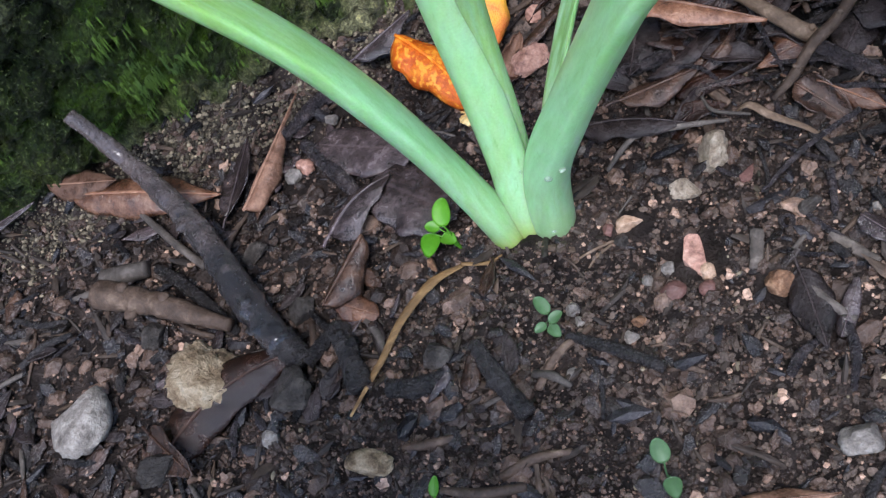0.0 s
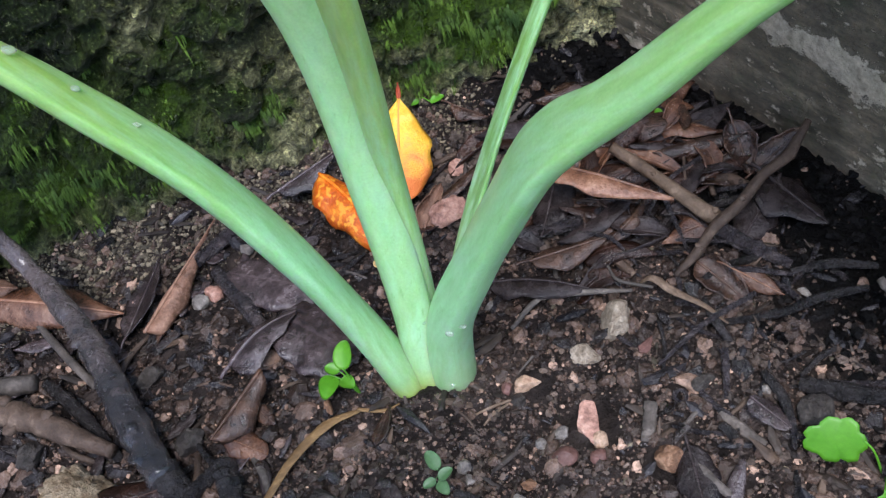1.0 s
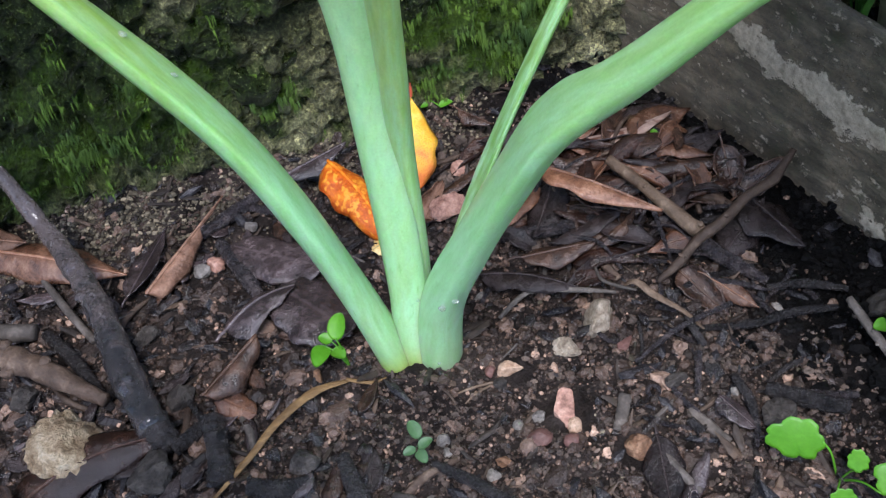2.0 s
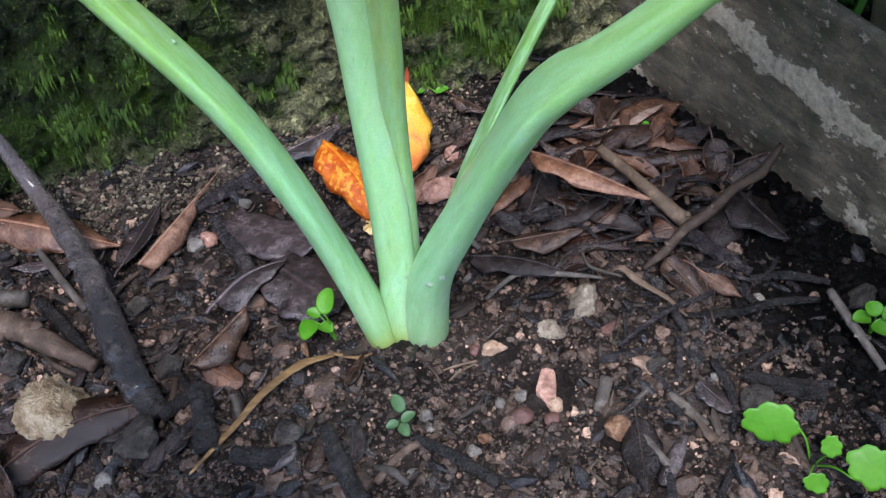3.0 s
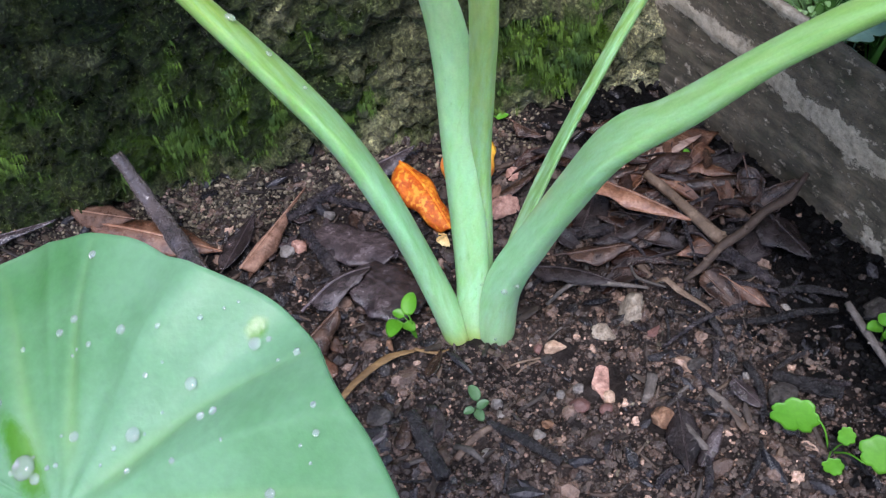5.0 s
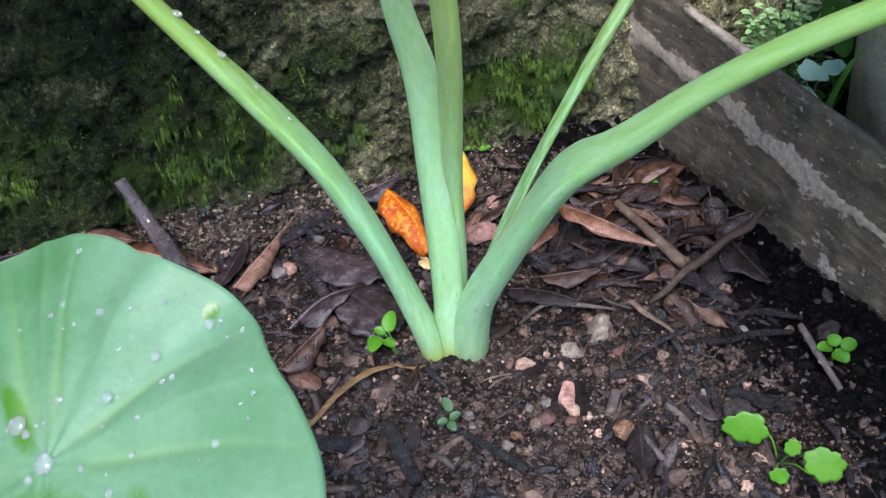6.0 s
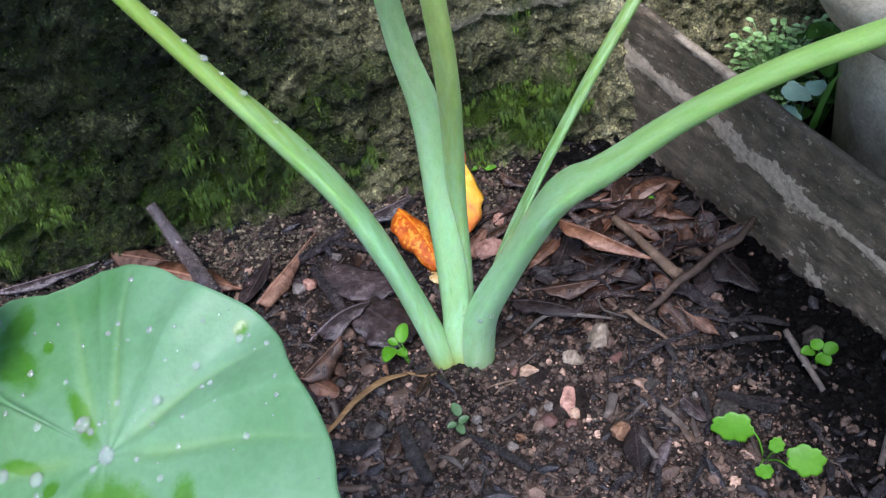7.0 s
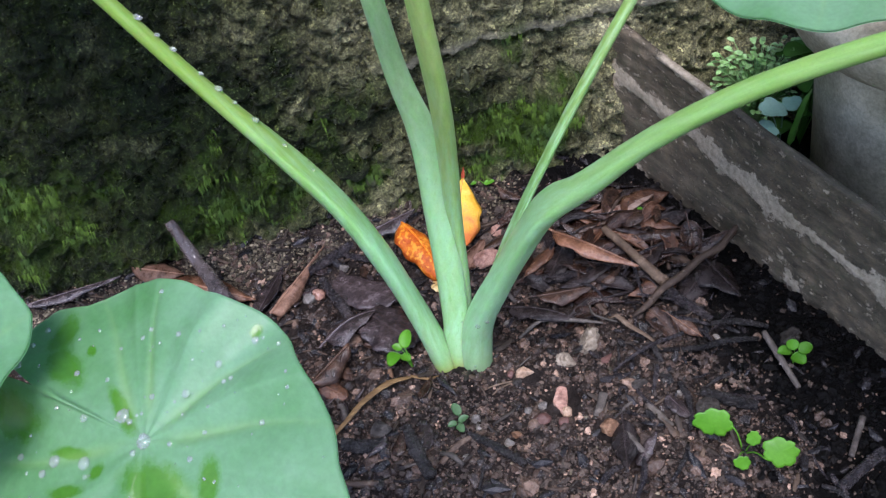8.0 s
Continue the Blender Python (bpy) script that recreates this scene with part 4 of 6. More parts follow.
bits("bark_crumbs", "dark wet flakes of rotting bark", "bark", 3400, (-0.34, 0.14, -0.22, 0.12), (0.0010, 0.0042), FLAKE, 14, (1.7, 0.9, 0.35), where=lambda x, y: bare(x, y) * (0.40 + 0.60 * (x < -0.03)) * (1 - 0.8 * humus_shade(x, y)), lift=0.9, tilt=0.8)
bits("soil_clods", "lumpy dark clods of wet soil", "soil", 1500, (-0.30, 0.12, -0.22, 0.09), (0.0024, 0.0062), CRUMB, 15, (1, 0.85, 0.65), where=lambda x, y: bare(x, y) * np.clip(2.4 * fbm(x, y, 22, 2, 59) - 0.75, 0, 1) * (0.45 + 0.55 * (x < -0.03)), lift=0.15, clod=True, jag=0.22)

# ---- board along the bed ----
BOARD_AT, BOARD_WAY = np.array([0.1395, 0.1660, 0.0]), np.array([0.3162, -0.9487, 0.0])


def build_board():
    length, height, thick = 0.60, 0.105, 0.0045
    ns, nz = 300, 54
    s, z = np.linspace(0, length, ns), np.linspace(-0.012, height, nz)
    S, Z = np.meshgrid(s, z, indexing="ij")
    edge = 0.014 * np.clip((0.035 - Z) / 0.05, 0, 1) ** 2 - 0.003 * np.exp(-((Z - 0.02) / 0.02) ** 2) + 0.004 * np.clip((Z - 0.08) / 0.025, 0, 1)
    S = S + edge * np.clip(1 - S / 0.06, 0, 1)
    Z = Z + (fbm(S, S * 0 + 1, 22, 3, 4) - 0.5) * 0.004 * np.clip(Z / height, 0, 1)
    fall = (0.1075 - 0.11 * np.minimum(S, 0.45)) / height
    band = (0.0695 - 0.135 * np.minimum(S, 0.23) + (fbm(S, Z * 0.3, 26, 4, 14, 0.6) - 0.5) * 0.014) / fall
    mask = 1 - np.abs(Z - band) / (0.0080 + 0.015 * np.minimum(S, 0.23) + 0.040 * np.clip(fbm(S, Z, 38, 4, 6, 0.65) - 0.5, -0.16, 0.3))
    lower = (fbm(S, Z, 34, 4, 25, 0.6) - 0.68) * 5 * np.clip((0.058 - Z) / 0.02, 0, 1) * np.clip((0.30 - S) / 0.1, 0.25, 1)
    worn = np.clip((Z - height + 0.0045) / 0.0015, 0, 1) * np.clip(1.5 - np.abs(S - 0.082) / 0.022, 0, 1) * 2
    crust = np.clip(np.maximum(np.maximum(mask, lower), worn), -1, 1)
    relief = (fbm(S * 0.2, Z, 160, 3, 44) - 0.5) * 0.0012 + np.clip(crust, 0, 1) * 0.0010 + (fbm(S, Z, 12, 3, 45) - 0.5) * 0.002
    # the top edge falls away along the board
    Z = Z * np.where(Z > 0, fall, 1.0)
    side = np.array([-0.9487, -0.3162, 0.0])
    front = BOARD_AT + S[..., None] * BOARD_WAY + relief[..., None] * side + Z[..., None] * np.array([0, 0, 1.0])
    rear = BOARD_AT + S[..., None] * BOARD_WAY - (thick - relief[..., None]) * side + Z[..., None] * np.array([0, 0, 1.0])
    n = ns * nz
    faces = [f[::-1] for f in grid_faces(ns, nz)] + [tuple(n + k for k in f) for f in grid_faces(ns, nz)]
    rim = list(range(nz)) + [i * nz + nz - 1 for i in range(1, ns)] + [(ns - 1) * nz + j for j in range(nz - 2, -1, -1)] + [i * nz for i in range(ns - 2, 0, -1)]
    for k in range(len(rim)):
        p, q = rim[k], rim[(k + 1) % len(rim)]
        faces.append((p, q, n + q, n + p))
    verts = np.vstack([front.reshape(-1, 3), rear.reshape(-1, 3)])
    # local axes run along the board, so that its grain does too
    turn = Matrix(((BOARD_WAY[0], -BOARD_WAY[1], 0), (BOARD_WAY[1], BOARD_WAY[0], 0), (0, 0, 1)))
    rel = verts - BOARD_AT
    local = np.c_[rel @ BOARD_WAY, rel @ np.array([0.9487, 0.3162, 0]), rel[:, 2]]
    ob = mesh_object("board", local, faces, BOARD, attribute=("crust", np.concatenate([crust.ravel(), crust.ravel()])))
    ob.matrix_world = Matrix.Translation(BOARD_AT) @ turn.to_4x4()
    tagged(ob, "weathered grey-brown board on edge with a flaking pale band", "board")


build_board()


def build_pot():
    base = empty("flower_pot", 0.313, 0.062, gz(0.313, 0.062))
    tagged(base, "rough grey cement flower pot with a thick flared rim", "flower pot")

    def lathe(name, profile, label="", material=None):
        n = 64
        verts = []
        for k, (r, z) in enumerate(profile):
            for j in range(n):
                a = 2 * math.pi * j / n
                w = r * (1 + 0.01 * math.sin(3 * a + k) + 0.006 * math.sin(11 * a + 2 * k))
                verts.append((w * math.cos(a), w * math.sin(a), z))
        return mesh_object(name, verts, grid_faces(len(profile), n, True), material or CEMENT, base, label)

    lathe("body", [(0.001, 0.0), (0.064, 0.0), (0.068, 0.004), (0.072, 0.06), (0.076, 0.118), (0.077, 0.122), (0.070, 0.122), (0.066, 0.06), (0.06, 0.012), (0.001, 0.012)])
    lathe("rim", [(0.0745, 0.114), (0.082, 0.116), (0.092, 0.126), (0.099, 0.140), (0.101, 0.148), (0.098, 0.153), (0.090, 0.156), (0.070, 0.155), (0.052, 0.153), (0.049, 0.148), (0.049, 0.124), (0.0745, 0.114)], "thick flared rim")
    lathe("earth", [(0.0480, 0.134), (0.040, 0.136), (0.030, 0.137), (0.001, 0.138)], "dark earth in the pot", SOIL)


build_pot()


# ---- the plant ----
# centre lines of the leaf stalks, from the soil upwards
LEFT_LINE = [(-0.0128, 0.0030, -0.0042), (-0.0221, 0.0112, 0.0384), (-0.0327, 0.0139, 0.0812), (-0.0482, 0.0183, 0.1235), (-0.0713, 0.0243, 0.1644), (-0.097, 0.0305, 0.2073), (-0.1229, 0.0374, 0.2526), (-0.149, 0.045, 0.298), (-0.168, 0.0505, 0.330)]
MID_LINE = [(-0.0065, 0.0040, -0.0040), (-0.0015, 0.0173, 0.0508), (0.0003, 0.0224, 0.1048), (0.0, 0.0171, 0.1571), (-0.0074, 0.0015, 0.2061), (-0.012, -0.0224, 0.2529), (-0.016, -0.045, 0.299)]
INNER_LINE = [(-0.0026, 0.0101, -0.0041), (0.0031, 0.0155, 0.0455), (0.0056, 0.0155, 0.0955), (0.0068, 0.002, 0.1455), (0.0062, -0.019, 0.198), (0.0031, -0.036, 0.255), (0.0, -0.052, 0.31)]
BACK_LINE = [(0.0034, 0.0102, -0.0039), (0.019, 0.0224, 0.0351), (0.0412, 0.0338, 0.0712), (0.0672, 0.0459, 0.1053), (0.0955, 0.0588, 0.1384), (0.1255, 0.0724, 0.1704), (0.156, 0.086, 0.203)]
RIGHT_LINE = [(0.0000, 0.0035, -0.0042), (0.0064, -0.0015, 0.0375), (0.0181, -0.0147, 0.0759), (0.0295, -0.0297, 0.1116), (0.0411, -0.0454, 0.1445), (0.0571, -0.0647, 0.171), (0.0785, -0.0826, 0.1995), (0.1068, -0.1021, 0.2255), (0.1416, -0.1231, 0.2463), (0.178, -0.145, 0.262), (0.215, -0.167, 0.275)]


def stalk(parent, path, widths, depth, groove, wing, inner, label="", skin=None):
    """One leaf stalk: rounded below, hollowed above, with thin sheath wings that end at a shoulder.
    widths: half widths along it; depth: thickness to width; groove: hollow along it; wing: rows of (along, width) added to the margins."""
    n, k = len(path), 36
    s = np.linspace(0, 1, n)
    w = np.interp(s, np.linspace(0, 1, len(widths)), widths)
    d = np.interp(s, np.linspace(0, 1, len(depth)), depth)
    g = np.interp(s, np.linspace(0, 1, len(groove)), groove)
    wings = np.interp(s, [p for p, _ in wing], [q for _, q in wing])
    tan = np.gradient(path, axis=0)
    tan /= np.linalg.norm(tan, axis=1)[:, None]
    inner = np.array(inner, float)
    top = inner - (tan @ inner)[:, None] * tan
    top /= np.linalg.norm(top, axis=1)[:, None]
    side = np.cross(tan, top)
    verts, att = [], []
    for i in range(n):
        for j in range(k):
            a = 2 * math.pi * j / k
            x, y = math.cos(a), math.sin(a)
            if y > 0:
                hollow = g[i] * y * y
                yy = d[i] * (y * (1 - 0.35 * g[i]) - hollow * 1.1)
                lift = wings[i] * abs(x) ** 6
                xx = x
            else:
                yy, lift, xx = d[i] * y, 0.0, x
            edge = abs(x) ** 10
            wob = 1 + 0.012 * math.sin(19 * s[i] + 3 * a)
            p = path[i] + side[i] * (xx * w[i] * wob + math.copysign(edge * wings[i] * 0.7, x)) + top[i] * (yy * w[i] + lift)
            verts.append(p)
            att.append((s[i] * 10, a / 6.283, min(1, max(0, p[2] / 0.3))))
    faces = grid_faces(n, k, True)
    m = len(verts)
    verts += [path[0], path[-1]]
    att += [(0, 0, 0), (10, 0, min(1, path[-1][2] / 0.3))]
    for j in range(k):
        q = (j + 1) % k
        faces.append((m, q, j))
        faces.append((m + 1, (n - 1) * k + j, (n - 1) * k + q))
    return mesh_object("leaf_stalk", verts, faces, skin or STALK, parent, label, attribute=("stalk", np.array(att)))


def build_plant():
    base = empty("taro_plant", 0, 0, 0)
    tagged(base, "young taro plant with pale waxy green leaf stalks", "plant")
    left = spline(LEFT_LINE, 110)
    stalk(base, left, [0.0086, 0.0080, 0.0080, 0.0080, 0.0074, 0.0068, 0.0058, 0.0046, 0.0040, 0.0036, 0.0034, 0.0033], [0.9, 0.85, 0.85, 0.85, 0.95, 1.0], [0.1, 0.28, 0.3, 0.2, 0.1, 0.0],
          [(0, 0.0), (0.1, 0.0006), (0.36, 0.0012), (0.46, 0.0018), (0.52, 0.0014), (0.56, 0.0), (1, 0)], (0.5, -0.1, 0.85), "bent leaf stalk beaded with water")
    mid = spline(MID_LINE, 110)
    stalk(base, mid, [0.0105, 0.0086, 0.0089, 0.0090, 0.0088, 0.0085, 0.0074, 0.0058, 0.0050, 0.0047, 0.0044], [0.95, 0.95, 0.95, 0.95, 1.0], [0.3, 0.6, 0.6, 0.2, 0.0],
          [(0, 0.0), (0.1, 0.0006), (0.45, 0.0012), (0.56, 0.0010), (0.62, 0.0), (1, 0)], (0.6, 0.35, 0.1), "upright sheathing leaf stalk", STALK_PALE)
    inner = spline(INNER_LINE, 110)
    stalk(base, inner, [0.0040, 0.0044, 0.0046, 0.0048, 0.0050, 0.0053, 0.0055, 0.0054, 0.0051, 0.0048, 0.0045], [1.0, 0.95, 0.9, 0.95], [0.0, 0.25, 0.25, 0.1],
          [(0, 0), (1, 0)], (-0.7, -0.5, 0.1), "young inner leaf stalk", STALK_INNER)
    back = spline(BACK_LINE, 90)
    stalk(base, back, [0.0042, 0.0040, 0.0037, 0.0035, 0.0035, 0.0036, 0.0036, 0.0034, 0.0032], [0.8, 0.75, 0.9, 1.0], [0.4, 0.5, 0.2, 0.0],
          [(0, 0.0), (0.3, 0.0006), (0.42, 0.0), (1, 0)], (0.3, 0.2, 0.9), "thin back leaf stalk", STALK_OLIVE)
    right = spline(RIGHT_LINE, 130)
    stalk(base, right, [0.0120, 0.0108, 0.0097, 0.0088, 0.0084, 0.0080, 0.0068, 0.0052, 0.0046, 0.0042, 0.0040, 0.0038, 0.0036], [0.9, 0.85, 0.85, 0.85, 0.95, 1.0], [0.1, 0.28, 0.3, 0.2, 0.05, 0.0],
          [(0, 0.0), (0.1, 0.0006), (0.26, 0.0012), (0.38, 0.0022), (0.43, 0.0018), (0.47, 0.0), (1, 0)], (-0.55, -0.05, 0.85), "stout outer leaf stalk with an open sheath", STALK_OUTER)
    return base


PLANT = build_plant()


def round_leaf(name, centre, ex, ey, table, veins, label, group, dish=0.05, seed=0, foot=None, plant=None, pools=()):
    """A broad leaf blade on its stalk. table: rows of (degrees, radius); veins: degrees of the main veins."""
    ex, ey = np.array(ex, float), np.array(ey, float)
    ex /= np.linalg.norm(ex)
    nz = np.cross(ex, ey)
    nz /= np.linalg.norm(nz)
    ey = np.cross(nz, ex)
    nr, na = 44, 300
    rnd = np.random.RandomState(seed)
    deg = np.linspace(-180, 180, na, endpoint=False)
    R = np.interp(deg, [d for d, _ in table], [r for _, r in table], period=360)
    R = (np.roll(R, 1) + 2 * R + np.roll(R, -1)) / 4
    R = R * (1 + 0.003 * np.sin(np.radians(deg) * 23 + seed) + 0.008 * np.sin(np.radians(deg) * 7 + 2 * seed))
    verts, vein = [], []
    for i in range(nr):
        r = (i / (nr - 1)) ** 0.9
        for j in range(na):
            a = radians(deg[j])
            rho = r * R[j]
            near = min(abs((deg[j] - v + 5 * math.sin(3.1 * r + v) + 180) % 360 - 180) for v in veins)
            across = rho * math.sin(radians(min(near, 90)))
            line = math.exp(-(across / (0.0016 * (1.35 - r))) ** 2) * (0.9 - 0.75 * r) * min(1.0, (4.0 * r) ** 2)
            pillow = (1 - math.exp(-(near / 22) ** 2)) * r * min(1.0, (1.5 * r) ** 2) * (1 - r * 0.5) * 0.0105
            h = dish * rho * (0.6 - r) + pillow - 0.0009 * line + 0.0022 * r * r * math.sin(5 * a + seed) + 0.0012 * r * math.sin(11 * a)
            verts.append(np.array(centre) + ex * rho * math.cos(a) + ey * rho * math.sin(a) + nz * h)
            px, py = rho * math.cos(a), rho * math.sin(a)
            wet = 0.0
            for qx, qy, ha, hb, turn in pools:
                c, sn = math.cos(radians(turn)), math.sin(radians(turn))
                dx, dy = px - qx, py - qy
                wet = max(wet, 1.0 - 0.5 * math.hypot((dx * c + dy * sn) / ha, (dy * c - dx * sn) / hb))
            vein.append((line, r, wet))
    top = np.array(verts)
    n = len(verts)
    faces = grid_faces(nr, na, True)
    faces += [tuple(n + q for q in reversed(f)) for f in faces]
    last = (nr - 1) * na
    for j in range(na):
        k = (j + 1) % na
        faces.append((last + k, last + j, n + last + j, n + last + k))
    under = top - nz * 0.0006
    verts = np.vstack([top, under])
    if plant:
        mesh_object("leaf_blade", verts, faces, BLADE, plant, label, attribute=("vein", np.array(vein + vein)))
        return top.reshape(nr, na, 3), nz
    if foot is None:
        foot = (centre[0], centre[1], 0)
    base = empty(name, foot[0], foot[1], foot[2])
    tagged(base, label, "leaf", group)
    blade = mesh_object("blade", verts - np.array(foot), faces, BLADE, base, attribute=("vein", np.array(vein + vein)))
    c = np.array(centre, float)
    f = np.array(foot, float)
    line = spline([f - f, (c - f) * np.array([0.35, 0.35, 0.5]), (c - f) - nz * 0.0075], 30)
    v, fc = tube(line, [0.004, 0.003, 0.002], 10, 30, 0.02, seed)
    att = np.array([(0, 0, 0.6)] * len(v))
    mesh_object("stalk", v, fc, STALK, base, attribute=("stalk", att))
    return top.reshape(nr, na, 3), nz


BIG = [(-180, 0.058), (-165, 0.060), (-140, 0.066), (-110, 0.072), (-80, 0.078), (-55, 0.076), (-40, 0.068), (-31, 0.0612), (-24, 0.0566), (-15, 0.0535), (-8, 0.0515), (1, 0.0490),
       (10, 0.0472), (20, 0.0455), (33, 0.0436), (44, 0.0420), (54, 0.0420), (65, 0.0436), (80, 0.0442), (97, 0.0472), (108, 0.0486), (117, 0.0545), (126, 0.0536), (134, 0.0521), (138, 0.0500), (139.2, 0.022), (140.4, 0.055), (160, 0.060)]
big_top, big_up = round_leaf("broad_leaf", (-0.1014, -0.1975, 0.2355), (0.956, -0.102, 0.274), (0.0, 0.937, 0.35), BIG, [-55, -16, 16, 72, 106, 167, -100],
                             "broad pale green leaf wet with drops", "broad leaves", seed=2, foot=(-0.20, -0.38, 0.0),
                             pools=[(-0.0215, 0.0385, 0.0064, 0.0034, 65), (-0.0208, 0.0285, 0.0076, 0.0036, -63), (-0.0058, 0.0108, 0.0074, 0.0021, -69), (0.0015, -0.0125, 0.0100, 0.0056, -30), (0.0172, -0.0160, 0.0060, 0.0030, 72), (-0.0390, 0.0205, 0.0095, 0.0062, -30),
                                    (-0.0228, 0.0047, 0.0058, 0.0016, -20), (-0.0153, -0.0032, 0.0024, 0.0018, 30), (-0.0244, -0.0055, 0.0060, 0.0018, -15), (0.0354, 0.0185, 0.0018, 0.0015, 40), (-0.0133, 0.0308, 0.0014, 0.0018, 0), (0.020, -0.030, 0.010, 0.004, -60), (-0.020, -0.022, 0.012, 0.004, 40)])
SMALL = [(-180, 0.045), (-120, 0.046), (-60, 0.05), (-20, 0.055), (0, 0.060), (20, 0.055), (60, 0.05), (120, 0.046), (160, 0.03)]
round_leaf("broad_leaf", (-0.1676, -0.1677, 0.2539), (0.956, -0.05, 0.20), (0.0, 0.937, 0.35), [(d, r * 0.78) for d, r in SMALL], [0, 60, -60, 120, -120, 175], "smaller pale green leaf beside the broad one", "broad leaves", seed=7, foot=(-0.34, -0.26, 0.0))


# ---- water drops ----
def drop(place, normal, r, name="water_drop", flat=0.6, group="water drops", proud=0.25):
    n = Vector(normal).normalized()
    bm = bmesh.new()
    bmesh.ops.create_icosphere(bm, subdivisions=3, radius=1.0)
    q = Vector((0, 0, 1)).rotation_difference(n).to_matrix()
    verts = [q @ Vector((v.co.x * r, v.co.y * r, (v.co.z * flat + proud) * r)) + Vector(place) for v in bm.verts]
    faces = [tuple(v.index for v in f.verts) for f in bm.faces]
    bm.free()
    ob = mesh_object(name, verts, faces, WATER)
    return tagged(ob, "clear bead of rain water on the leaf", "water drop", group)


def scatter_drops():
    """Rain beads on the broad leaf: the large ones where they lie (across, up, size in mm), small ones strewn between."""
    flat = big_top.reshape(-1, 3)
    hub, ex = flat[0], np.array([0.956, -0.102, 0.274])
    ey = np.cross(big_up, ex)
    for x, y, r in ((16.1, 24.2, 1.2), (23.9, 12.9, 1.5), (34.7, 16.1, 1.5), (41.7, 13.0, 0.9), (-5.3, 8.9, 2.8), (-3.8, 7.0, 1.3), (-6.2, 9.4, 1.0), (-0.6, 0.2, 2.9), (-0.2, 1.4, 1.4), (-3.0, -1.6, 1.3), (-27.0, 41.0, 1.3), (-33.9, 32.0, 1.9), (-31.1, 36.7, 1.2), (-19.0, 25.3, 1.3), (13.9, 8.3, 1.7),
                    (4.2, 11.5, 1.2), (-16.7, 12.6, 1.6), (-23.6, 18.3, 1.0), (-38.8, 8.8, 1.5), (-32.1, 2.3, 1.6), (-27.3, 4.3, 2.4), (-18.6, 0.2, 2.5), (13.3, -9.0, 1.2), (7.3, -3.2, 1.0), (43.3, -0.1, 0.8), (33.6, -6.3, 1.2)):
        at = hub + ex * x * 0.001 + ey * y * 0.001
        k = np.argmin(((flat - at) ** 2).sum(1))
        drop(flat[k], big_up, r * 0.00072, flat=0.5, proud=0.15)
    rnd = np.random.RandomState(12)
    for _ in range(90):
        i, j = rnd.randint(6, 42), rnd.randint(0, big_top.shape[1])
        drop(big_top[i, j], big_up, rnd.choice([0.0003, 0.0005, 0.0007], p=[0.5, 0.35, 0.15]), flat=0.45, proud=0.12)


scatter_drops()


def stalk_drops():
    """Rain beads on the leaf stalks."""
    skin = np.vstack([[v.co[:] for v in ob.data.vertices] for ob in PLANT.children])
    for p, n, r in (((0.0055, -0.0141, 0.0473), (-0.39, -0.91, 0.1), 0.0015), ((0.0093, -0.0165, 0.0522), (-0.19, -0.95, 0.1), 0.0013), ((-0.0017, 0.0049, 0.0340), (0.15, -0.96, 0.23), 0.0008), ((-0.0005, -0.0100, 0.0120), (0, -0.9, 0.4), 0.0008)):
        k = np.argmin(((skin - np.array(p)) ** 2).sum(1))
        drop(skin[k], n, r, flat=0.5, proud=0.05)
    line = spline(LEFT_LINE, 700)
    for u, r in ((0.44, 0.0009), (0.49, 0.0011), (0.538, 0.0016), (0.57, 0.0010), (0.594, 0.0016), (0.62, 0.0010), (0.659, 0.0013), (0.68, 0.0011), (0.706, 0.0016), (0.75, 0.0012), (0.80, 0.0014)):
        drop(line[int(u * 699)] + np.array([0.0024, 0.0010, 0.0034]), (0.55, 0.1, 0.8), r * 1.3, flat=0.55, proud=0.0)


stalk_drops()


# ---- fallen leaves ----
dead((-0.1970, 0.1433, 0.0120), (-0.1241, 0.0972, 0.0100), 0.028, LEAF_GLOSSY, "large coppery brown dead leaf under a stick", curl=-55, roll=12, arch=0.004, seed=1)
dead((-0.1146, 0.0792, 0.0100), (-0.0738, 0.1281, 0.0120), 0.024, LEAF_TAN, "rolled tan dead leaf tapering to a thin tail", curl=-150, roll=-10, seed=2, shape=(0.42, 0.8), tail=0.36)
dead((-0.1249, 0.0858, 0.0040), (-0.1042, 0.1255, 0.0040), 0.016, LEAF_PURPLE, "dark grey leaf pressed flat on the soil", curl=20, roll=-15, seed=3)
dead((-0.0820, 0.0443, 0.0060), (-0.0488, 0.0553, 0.0100), 0.026, LEAF_PURPLE, "purplish wet leaf folded along its midrib", curl=-35, roll=-18, arch=0.004, seed=4, shape=(0.55, 0.7))
dead((-0.0687, 0.0321, 0.0080), (-0.0939, 0.0102, 0.0070), 0.026, LEAF_BROWN, "dark brown leaf rolled into a tube", curl=-140, roll=15, seed=5, shape=(1.0, 0.35))
dead((-0.0898, 0.0126, 0.0040), (-0.0751, -0.0021, 0.0030), 0.0125, LEAF_COPPER, "torn brown scrap of leaf", curl=-30, roll=10, seed=6, shape=(0.8, 0.5))
dead((-0.1780, -0.0140, 0.0060), (-0.1095, 0.0010, 0.0090), 0.026, LEAF_RUSSET, "long dark russet leaf, smooth and wet, lying on the soil", curl=-38, roll=12, lean=0.006, arch=0.003, seed=7, shape=(0.75, 0.7))
dead((-0.1806, -0.0011, 0.0060), (-0.1641, -0.0294, 0.0100), 0.02, LEAF_BROWN, "brown leaf tip standing up from the soil", curl=40, roll=35, seed=8)
